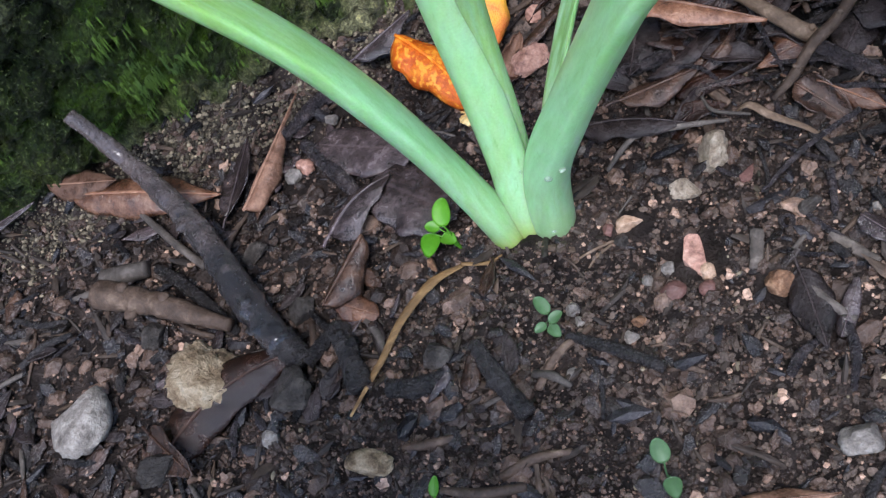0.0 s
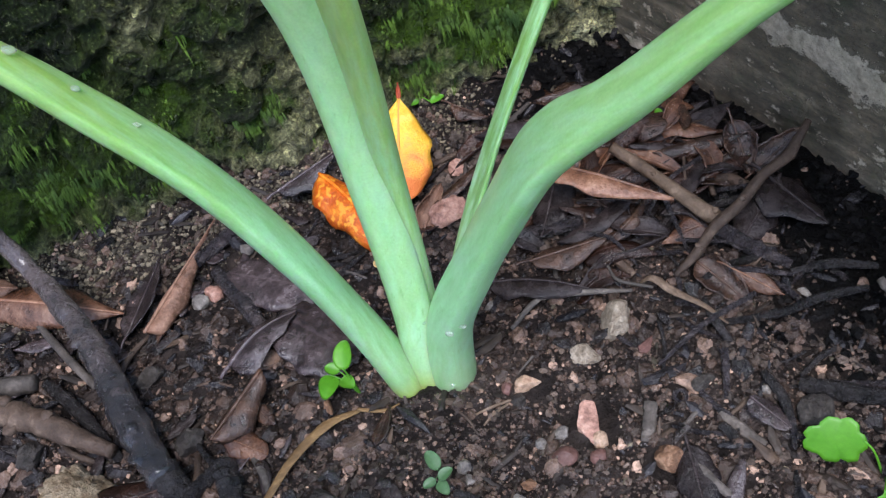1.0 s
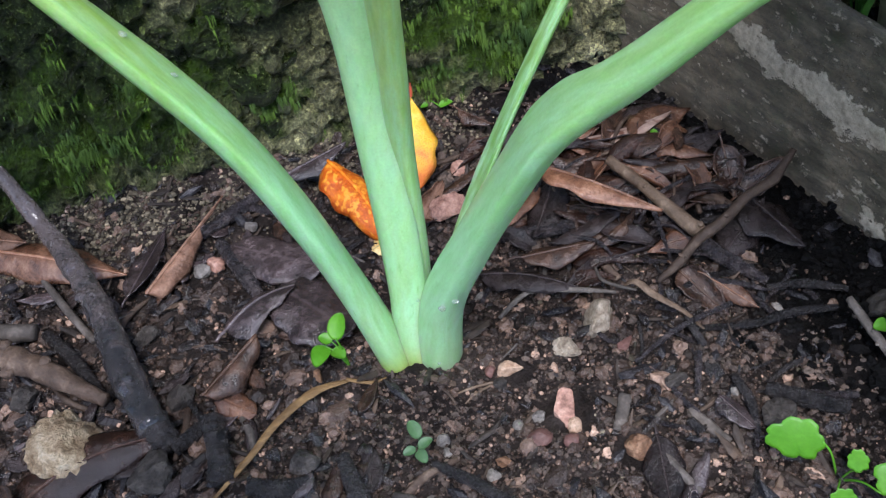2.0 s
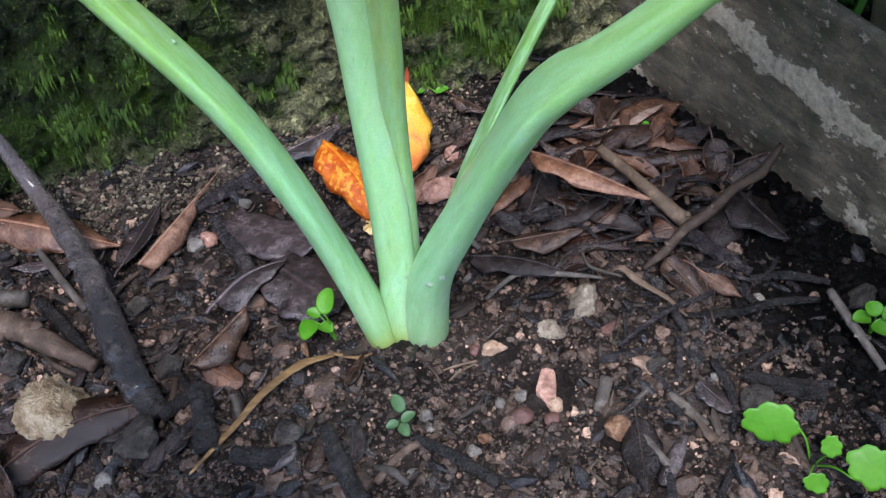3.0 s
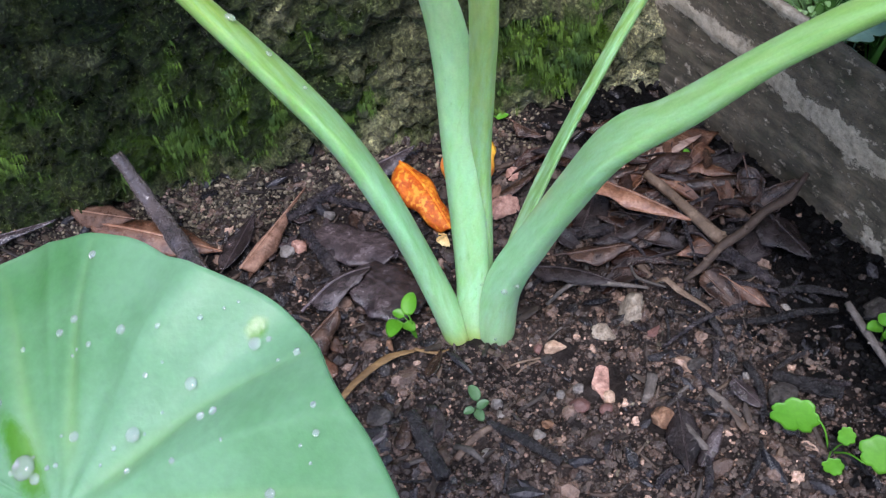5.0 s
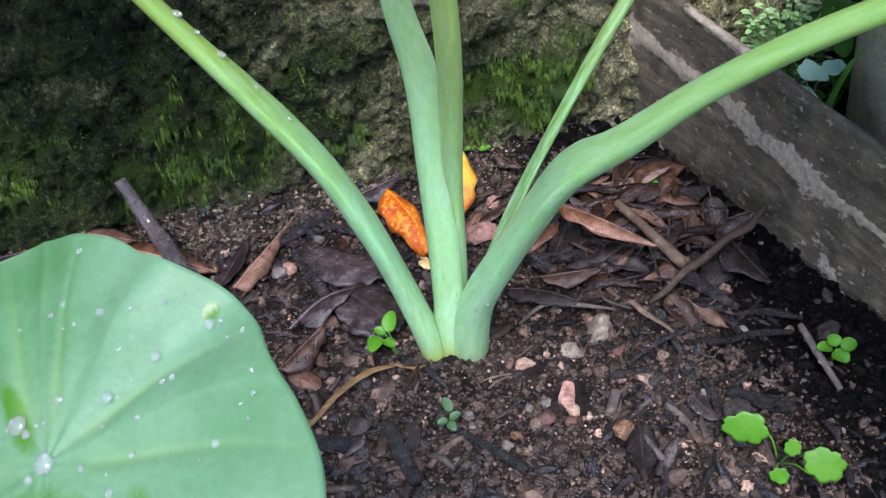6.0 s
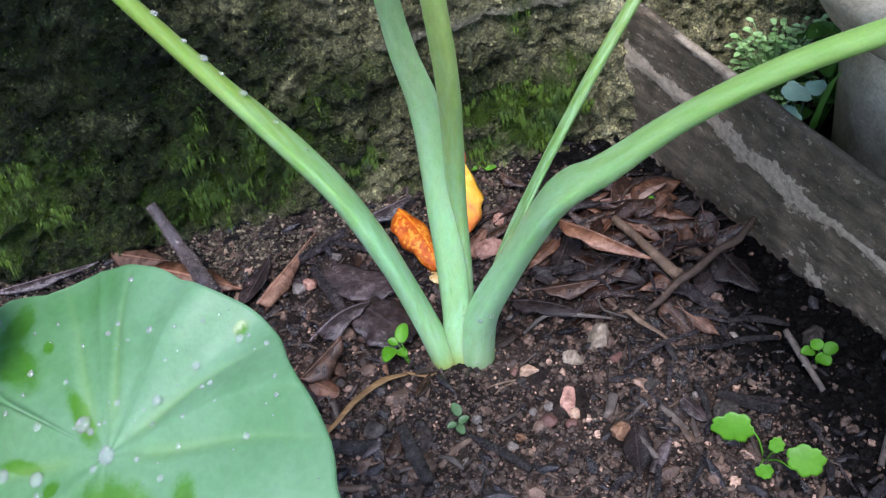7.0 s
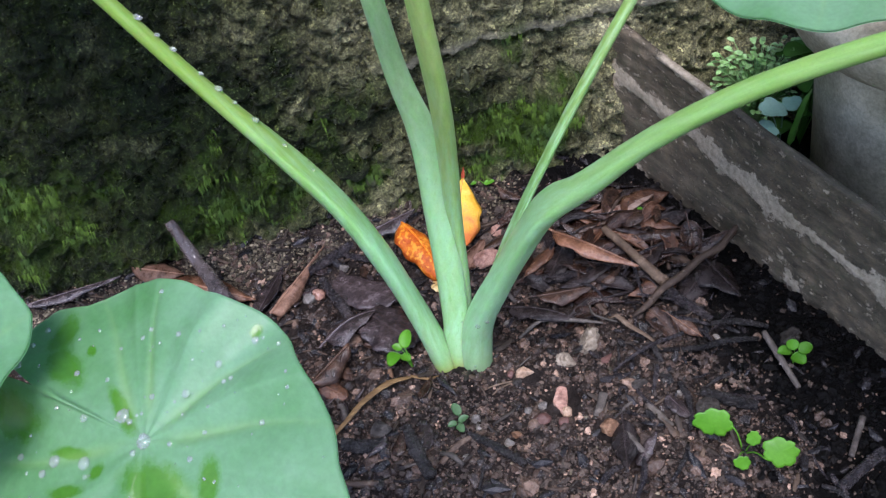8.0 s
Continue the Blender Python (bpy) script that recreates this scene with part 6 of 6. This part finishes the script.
coir_lump(-0.1515, 0.0115, 20)
stone((-0.1302, 0.0098, 0.0030), (0.0060, 0.0040, 0.0030), STONE_PALE, "flat white stone chip", 21, 0.5, 0, "stone")
stone((-0.1184, -0.0150, 0.0060), (0.0090, 0.0100, 0.0070), STONE_GREY, "dark grey stone lying on the soil", 22, 0.45, 0, "stone")
stone((-0.1041, 0.0191, 0.0040), (0.0070, 0.0075, 0.0050), STONE_GREY, "grey angular stone lying on the soil", 23, 0.5, 0, "stone")
stone((-0.1705, 0.0434, 0.0040), (0.0070, 0.0060, 0.0050), STONE_GREY, "dull stone lying on the soil", 24, 0.4, 0, "stone")
stone((-0.1319, -0.0288, 0.0030), (0.0034, 0.0040, 0.0030), STONE_PALE, "rounded white pebble lying on the soil", 25, 0.2)
stone((-0.0603, -0.0302, 0.0040), (0.0070, 0.0055, 0.0045), STONE_GREY, "lump of grey earth", 26, 0.4, 0, "stone")
stone((-0.0481, 0.0077, 0.0030), (0.0030, 0.0040, 0.0028), STONE_ORANGE, "tan chip by the sprout", 27, 0.5)
stone((-0.0840, 0.0932, 0.0040), (0.0048, 0.0050, 0.0040), STONE_PINK, "pinkish stone in the litter", 28, 0.45)
stone((-0.0906, 0.0906, 0.0040), (0.0044, 0.0040, 0.0036), STONE_PALE, "buff stone in the litter", 29, 0.45)
stone((-0.1176, 0.0598, 0.0040), (0.0070, 0.0050, 0.0045), STONE_GREY, "olive-grey stone lying on the soil", 30, 0.4, 0, "stone")
stone((-0.0647, 0.1113, 0.0040), (0.0038, 0.0036, 0.0034), STONE_PALE, "pale chip near the stalk", 31, 0.45)
stone((-0.0603, 0.0753, 0.0030), (0.0030, 0.0034, 0.0028), STONE_PINK, "small pale chip lying on the soil", 32, 0.45)
stone((0.1116, -0.0703, 0.0040), (0.0075, 0.0060, 0.0045), STONE_GREY, "grey stone by the green leaves", 33, 0.4, 0, "stone")
stone((0.1042, -0.0553, 0.0020), (0.0030, 0.0034, 0.0024), STONE_PALE, "pale chip lying on the soil", 34, 0.5)
stone((0.0844, -0.0435, 0.0030), (0.0050, 0.0036, 0.0030), STONE_GREY, "brown-grey chip lying on the soil", 35, 0.5)
stone((0.1378, -0.0228, 0.0030), (0.0018, 0.0040, 0.0018), STONE_PALE, "white sliver on dark soil", 36, 0.5, 20)
stone((0.1736, -0.0367, 0.0050), (0.0080, 0.0055, 0.0050), STONE_GREY, "stone in the shade", 37, 0.4, 0, "stone")
stone((-0.0076, -0.0371, 0.0030), (0.0030, 0.0026, 0.0026), STONE_PALE, "pale crumb behind the seedling", 38, 0.5)
stone((-0.0075, -0.0419, 0.0020), (0.0024, 0.0022, 0.0020), STONE_PALE, "pale crumb lying on the soil", 39, 0.5)
stone((-0.0275, -0.0546, 0.0020), (0.0024, 0.0024, 0.0018), STONE_PALE, "white grain lying on the soil", 40, 0.5)
stone((-0.0189, -0.0598, 0.0020), (0.0034, 0.0026, 0.0020), STONE_PALE, "white grain lying on the soil", 41, 0.5)
stone((0.0408, 0.1087, 0.0060), (0.0050, 0.0050, 0.0040), STONE_PINK, "pinkish stone near the wall", 42, 0.4)
stone((0.0370, 0.1937, 0.0120), (0.0060, 0.0050, 0.0090), STONE_GREY, "upright grey stone at the wall foot", 43, 0.35, 0, "stone")

stone((-0.2103, 0.0211, 0.004), (0.0150, 0.0160, 0.0100), STONE_PALE, "crumpled whitish lump of mortar", 44, 0.45, 10, "stone")
stone((-0.0983, -0.0570, 0.004), (0.0095, 0.0060, 0.0060), FIBRE, "small tan stone lying on the soil", 45, 0.35, -25)
stone((-0.1787, -0.0172, 0.004), (0.0100, 0.0085, 0.0060), STONE_GREY, "pinkish grey stone lying on the soil", 46, 0.45)
stone((0.0523, -0.1243, 0.004), (0.0075, 0.0065, 0.0050), STONE_PALE, "pale pebble lying on the soil", 47, 0.4)
dead((0.0043, -0.1244, 0.006), (0.0373, -0.1362, 0.006), 0.011, LEAF_TAN, "tan dead leaf lying on bare soil", curl=-50, roll=-15, seed=50)

def hollow_stem(place, r):
    """A short hollow piece of stem, seen end on."""
    prof = [(r * 0.62, 0.0), (r, 0.0), (r * 1.05, 0.003), (r, 0.006), (r * 0.62, 0.006), (r * 0.55, 0.003), (r * 0.62, 0.0)]
    n = 20
    z = gz(place[0], place[1]) - 0.001
    turn = Matrix.Rotation(radians(35), 3, "X")
    verts = []
    for w, h in prof:
        for j in range(n):
            a = 2 * math.pi * j / n
            p = turn @ Vector((w * math.cos(a), w * math.sin(a), h))
            verts.append((p.x + place[0], p.y + place[1], p.z + z))
    tagged(mesh_object("hollow_stem", verts, grid_faces(len(prof), n, True), BARK_DARK), "short dark hollow stem end in the soil", "stem")


hollow_stem((0.0747, -0.0419, 0.0030), 0.0026)


# ---- living small plants ----
def leaflet(parent, foot, centre, way, length, width, material, lobes=0, cup=0.15, seed=0, name="leaflet", label=""):
    """A small living leaf with its thin stalk. way: direction of its tip."""
    rnd = np.random.RandomState(seed)
    way = np.array(way, float)
    way /= np.linalg.norm(way)
    up = np.array([rnd.uniform(-0.2, 0.2), rnd.uniform(-0.35, 0.0), 1.0])
    up -= way * (up @ way)
    up /= np.linalg.norm(up)
    side = np.cross(up, way)
    nr, na = 7, 56 if lobes else 32
    verts = []
    for i in range(nr):
        r = i / (nr - 1)
        for j in range(na):
            a = 2 * math.pi * j / na
            x, y = math.cos(a), math.sin(a)
            shape = 1.0 + (-0.20 * (1 - abs(math.sin(0.5 * lobes * a + 0.3)) ** 0.7) + 0.07 * math.sin(2 * a + seed) + 0.02 * math.sin(17 * a + seed) if lobes else 0.0)
            p = way * x * length * 0.5 * shape + side * y * width * 0.5 * shape * (1 - 0.18 * x)
            h = (0.3 if lobes else 1.0) * (cup * width * (abs(y) ** 1.5) * r * r - 0.06 * length * (x * r) ** 2) + 0.012 * width * math.sin(3 * a + seed) * r * r
            verts.append(np.array(centre) - np.array(foot) + p * r + up * h)
    n = len(verts)
    top = np.array(verts)
    faces = grid_faces(nr, na, True)
    faces += [tuple(n + q for q in reversed(f)) for f in faces]
    last = (nr - 1) * na
    for j in range(na):
        k = (j + 1) % na
        faces.append((last + k, last + j, n + last + j, n + last + k))
    verts = np.vstack([top, top - up * 0.00015])
    mesh_object(name, verts, faces, material, parent, label)
    end = np.array(centre) - np.array(foot) - way * length * 0.47
    v, f = tube([(0, 0, -0.001), end * np.array([0.5, 0.5, 0.7]), end], [min(0.0005, length * 0.05), min(0.0004, length * 0.04), min(0.0004, length * 0.04)], 6, 10, 0.03, seed)
    mesh_object("stalk", v, f, material, parent)


def herb(name, foot, label, category, leaves, material, lobes=0):
    z = gz(foot[0], foot[1])
    foot = (foot[0], foot[1], z)
    base = empty(name, *foot)
    tagged(base, label, category, "small green plants")
    for k, (centre, way, length, width) in enumerate(leaves):
        leaflet(base, foot, centre, way, length * 0.92, width * 0.9, material, lobes, seed=k + len(leaves))
    return base


herb("sprout", (-0.0347, 0.0095, 0.0000), "small bright green sprout with rounded leaves", "sprout",
     [((-0.0447, 0.0114, 0.0120), (-0.5, -0.9, 0.1), 0.0125, 0.0085), ((-0.0347, 0.0169, 0.0200), (0.35, 0.9, 0.3), 0.0130, 0.0085),
      ((-0.0373, 0.0097, 0.0120), (0.5, -0.7, 0), 0.0078, 0.0066), ((-0.0410, 0.0156, 0.0160), (-0.7, 0.5, 0.2), 0.0065, 0.0055)], SPROUT)
herb("seedling", (-0.0165, -0.0371, 0.0000), "dull green seedling on bare soil", "seedling",
     [((-0.0171, -0.0359, 0.0120), (-0.2, 1.0, 0.2), 0.0088, 0.0058), ((-0.0145, -0.0412, 0.0090), (0.9, 0.3, 0.1), 0.0066, 0.0048),
      ((-0.0211, -0.0413, 0.0070), (-1.0, -0.2, 0), 0.0056, 0.0040), ((-0.0170, -0.0443, 0.0060), (0.3, -1.0, 0), 0.0070, 0.0050)], SPROUT_DULL)
herb("seedling", (-0.0063, -0.1073, 0.0), "bluish green seedling on bare soil", "seedling",
     [((-0.0048, -0.1024, 0.010), (0.1, 1.0, 0.2), 0.0090, 0.0070), ((-0.0064, -0.1146, 0.009), (-0.2, -1.0, 0.1), 0.0080, 0.0065)], SPROUT_DULL)
herb("leaf_sprig", (-0.0784, -0.0828, 0.0), "thin bright green sprig on the soil", "sprout",
     [((-0.0781, -0.0776, 0.007), (0.5, 1.0, 0.2), 0.0080, 0.0040), ((-0.0839, -0.0844, 0.006), (-0.9, -0.4, 0.1), 0.0075, 0.0040)], SPROUT)
herb("clover", (0.1685, -0.0537, 0.0000), "young clover-like plant with round green leaflets", "clover",
     [((0.1619, -0.0544, 0.0120), (-1, 0.1, 0.1), 0.0078, 0.0070), ((0.1665, -0.0537, 0.0150), (0, 1, 0.2), 0.0072, 0.0074),
      ((0.1723, -0.0574, 0.0140), (1, 0.3, 0.1), 0.0092, 0.0076), ((0.1673, -0.0607, 0.0110), (0.4, -1, 0), 0.0092, 0.0086)], SPROUT)
herb("lobed_weed", (0.1199, -0.0976, 0.0000), "bright green weed with lobed leaves", "weed",
     [((0.1072, -0.0875, 0.0140), (-0.9, 0.4, 0.1), 0.0215, 0.0190)], SPROUT, 7)
herb("lobed_weed", (0.1200, -0.0991, 0.0000), "green weed with wet lobed leaves", "weed",
     [((0.1230, -0.1012, 0.0120), (0.4, 0.9, 0.1), 0.0095, 0.0085), ((0.1320, -0.1128, 0.0120), (0.9, 0.1, 0.1), 0.0200, 0.0175),
      ((0.1130, -0.1107, 0.0080), (0, -1, 0), 0.0095, 0.0090)], SPROUT, 7)
herb("leaf_sprig", (0.0382, 0.1612, 0.0000), "pair of tiny yellow-green leaves at the wall", "sprout",
     [((0.0348, 0.1543, 0.0100), (-1, 0.2, 0), 0.0070, 0.0050), ((0.0466, 0.1502, 0.0100), (1, 0.2, 0), 0.0085, 0.0050)], SPROUT)
herb("leaf_sprig", (0.1343, 0.0830, 0.0000), "scrap of bright green seedling by the board", "sprout",
     [((0.1273, 0.0795, 0.0100), (-0.8, 0.3, 0.1), 0.0090, 0.0055), ((0.1303, 0.0807, 0.0130), (0.3, 1, 0.3), 0.0070, 0.0045)], SPROUT)


def bushy_herb(foot, size, leaves, material, label, leaf, seed, bias=(0, 0, 1), name="wall_herb"):
    """A low herb of many thin stems with small oval leaves."""
    rnd = random.Random(seed)
    foot = (foot[0], foot[1], foot[2])
    base = empty(name, *foot)
    tagged(base, label, "herb", "small green plants")
    for k in range(leaves):
        a = rnd.uniform(0, 6.28)
        r = size[0] * rnd.random() ** 0.6
        c = (foot[0] + r * math.cos(a), foot[1] + r * math.sin(a) * 0.55, foot[2] + size[1] * rnd.uniform(0.25, 1.0))
        leaflet(base, foot, c, (math.cos(a), math.sin(a) - 0.3, rnd.uniform(-0.2, 0.4)), leaf * rnd.uniform(0.7, 1.2), leaf * rnd.uniform(0.5, 0.8), material, seed=seed + k)


bushy_herb((0.232, 0.136, 0.010), (0.032, 0.068), 250, HERB, "low pale green herb with many tiny leaves", 0.0050, 60)
bushy_herb((0.200, 0.142, 0.004), (0.011, 0.052), 26, HERB, "small pale herb at the wall", 0.0050, 61)
bushy_herb((0.262, 0.125, -0.002), (0.030, 0.085), 20, HERB_DEEP, "deep green leafy weed behind the board", 0.024, 62, name="leafy_weed")
blue = empty("leafy_weed", 0.2489, 0.1282, 0.0)
tagged(blue, "bluish green weed with broad lobed leaves by the board", "weed", "small green plants")
for k, (c, way, n, w) in enumerate([((0.2127, 0.0756, 0.072), (-0.8, -0.3, 0.2), 0.022, 0.018), ((0.2264, 0.0784, 0.07), (1.0, 0.2, 0.1), 0.014, 0.013), ((0.2091, 0.0709, 0.062), (0.5, -0.9, -0.3), 0.014, 0.008)]):
    leaflet(blue, (0.2489, 0.1282, 0.0), c, way, n, w, HERB_BLUE, 5, seed=63 + k)


def grass_blade(a, b, width, seed):
    v, f, blade = leaf_sheet(a, b, width, 30, 20, 0.006, 0.004, seed=seed, shape=(0.35, 0.6))
    tagged(mesh_object("grass_blade", v, f, HERB_DEEP, attribute=("blade", blade)), "arched green grass blade behind the board", "grass", "small green plants")


grass_blade((0.2326, 0.0869, 0.03), (0.2164, 0.0427, 0.105), 0.0052, 1)
grass_blade((0.238, 0.100, -0.004), (0.215, 0.120, 0.070), 0.006, 2)


# ---- leaf that hangs in from above, beside the stout stalk ----
HANG = [(-180, 0.060), (-150, 0.062), (-110, 0.064), (-70, 0.066), (-30, 0.075), (0, 0.085), (30, 0.075), (70, 0.066), (110, 0.062), (150, 0.060)]
hang_top, hang_up = round_leaf("broad_leaf", (0.1580, -0.0460, 0.2465), (1.0, -0.15, 0.05), (0.15, 0.98, 0.12), [(d, r * 0.9) for d, r in HANG], [0, 55, -55, 110, -110, 175], "broad wet leaf hanging over the flower pot", "broad leaves", seed=5, foot=(0.40, -0.20, 0.0))


def hanging_drops():
    """Rain beads along the hanging leaf."""
    rnd = np.random.RandomState(31)
    for _ in range(40):
        i, j = rnd.randint(18, 43), rnd.randint(150, 300)
        drop(hang_top[i, j % hang_top.shape[1]], hang_up, rnd.uniform(0.0006, 0.0016), flat=0.5, proud=0.12)


hanging_drops()


# unseen blades added to the plant's own outer stalks above the bed, as shade
OUTER = [(-180, 0.062), (-150, 0.078), (-110, 0.090), (-70, 0.105), (-30, 0.125), (0, 0.145), (30, 0.125), (70, 0.105), (110, 0.090), (150, 0.078)]
round_leaf("", (0.217, -0.168, 0.276), (0.85, -0.50, -0.12), (0.30, 0.95, 0.15), OUTER, [0, 50, -50, 105, -105, 175], "unseen broad leaf blade added on the stout stalk", "", seed=9, plant=PLANT)
round_leaf("", (-0.168, 0.0505, 0.330), (-0.80, -0.15, 0.48), (-0.25, 0.93, 0.25), [(d, r * 0.72) for d, r in OUTER], [0, 50, -50, 105, -105, 175], "unseen broad leaf blade added on the bent stalk", "", seed=11, plant=PLANT)


# ---- loose litter between the large pieces ----
def strewn():
    rnd = random.Random(21)
    for k in range(150):
        x, y = rnd.gauss(0.116, 0.036), rnd.gauss(0.066, 0.036)
        a, n = rnd.choice([rnd.uniform(-0.9, 0.5), rnd.uniform(2.2, 3.6), rnd.uniform(0, 6.28)]), rnd.uniform(0.018, 0.044)
        ex, ey = x + n * math.cos(a), y + n * math.sin(a)
        if max(y, ey) > 0.135 or max(x - 0.150 - 0.33 * (0.12 - y), ex - 0.150 - 0.33 * (0.12 - ey)) > 0 or (min(x, ex) < 0.040 and min(y, ey) < 0.03) or min(y, ey) < -0.004 or (max(x, ex) > 0.138 and min(y, ey) < 0.034):
            continue
        upper = k > 80
        z = gz(x, y) + (0.006 + 0.010 * rnd.random() * math.exp(-((x - 0.118) / 0.04) ** 2 - ((y - 0.065) / 0.035) ** 2) if upper else 0.003)
        skin = rnd.choice([LEAF_BROWN, LEAF_BROWN, LEAF_DARK, LEAF_DARK, LEAF_RUSSET, LEAF_RUSSET, LEAF_COPPER] if upper else [LEAF_DARK, LEAF_DARK, LEAF_BROWN, LEAF_RUSSET])
        dead((x, y, z), (ex, ey, gz(ex, ey) + rnd.uniform(0.002, 0.012)), n * rnd.uniform(0.28, 0.48), skin,
             {LEAF_BROWN: "brown leaf piece in the litter heap", LEAF_COPPER: "coppery leaf piece on the litter heap", LEAF_DARK: "blackened leaf piece in the litter heap", LEAF_RUSSET: "russet leaf piece in the litter heap"}[skin],
             curl=rnd.choice([-1, 1, -1]) * rnd.uniform(25, 95), roll=rnd.uniform(-35, 35), arch=rnd.uniform(-0.002, 0.004), lean=rnd.uniform(-0.005, 0.005), seed=200 + k, rest=not upper, group="litter scraps lying on the soil", name="leaf_scrap", nu=16, nv=7)
    for k in range(36):
        x, y = rnd.gauss(0.108, 0.034), rnd.gauss(0.055, 0.032)
        a, n, r = rnd.uniform(0, 6.28), rnd.uniform(0.02, 0.05), rnd.uniform(0.0005, 0.0013)
        ex, ey = x + n * math.cos(a), y + n * math.sin(a)
        if max(y, ey) > 0.13 or max(x - 0.150 - 0.33 * (0.12 - y), ex - 0.150 - 0.33 * (0.12 - ey)) > 0 or min(x, ex) < 0.04:
            continue
        z = gz(x, y) + rnd.uniform(0.004, 0.010)
        twig([(x, y, z), ((x + ex) / 2 + rnd.uniform(-0.003, 0.003), (y + ey) / 2 + rnd.uniform(-0.003, 0.003), z + 0.001), (ex, ey, gz(ex, ey) + 0.003)], [r, r, r * 0.7],
             rnd.choice([BARK_DARK, BARK_BROWN, BARK_DARK]), "thin twig tangled in the litter heap", 600 + k, rest=False, sides=6, count=12)
    for k in range(75):
        x, y = rnd.uniform(-0.26, -0.03), rnd.uniform(-0.06, 0.115)
        a, n = rnd.uniform(0, 6.28), rnd.uniform(0.008, 0.022)
        z = gz(x, y) + 0.003
        dead((x, y, z), (x + n * math.cos(a), y + n * math.sin(a), z), n * rnd.uniform(0.3, 0.55), rnd.choice([LEAF_DARK, LEAF_PURPLE, LEAF_BROWN, LEAF_DARK]),
             "dark scrap of rotting leaf on the soil", curl=rnd.uniform(-60, 50), roll=rnd.uniform(-20, 20), seed=300 + k, group="litter scraps lying on the soil", name="leaf_scrap", nu=12, nv=7)
    for k in range(240):
        x, y = rnd.uniform(-0.28, 0.16), rnd.uniform(-0.17, 0.125)
        if math.hypot(x, y) < 0.035 or math.hypot(x - 0.040, y + 0.043) < 0.030 or x > 0.15 + 0.33 * (0.12 - y):
            continue
        a, n = rnd.uniform(0, 6.28), rnd.uniform(0.008, 0.032)
        r = rnd.uniform(0.0006, 0.0022)
        z = gz(x, y) + r
        # darker bark on the board's side, part of the shade put into colour
        twig([(x, y, z), (x + n * 0.5 * math.cos(a + 0.15), y + n * 0.5 * math.sin(a + 0.15), z + rnd.uniform(0, 0.002)), (x + n * math.cos(a), y + n * math.sin(a), z)], [r * 0.8, r, r * 0.6],
             rnd.choice([CHARCOAL, BARK_DARK] if x > 0.08 else [CHARCOAL, BARK_DARK, CHARCOAL, BARK_BROWN, BARK_DARK, BARK_BROWN, BARK_GREY]), "short broken twig on the soil", 400 + k, sides=7, count=9)


strewn()
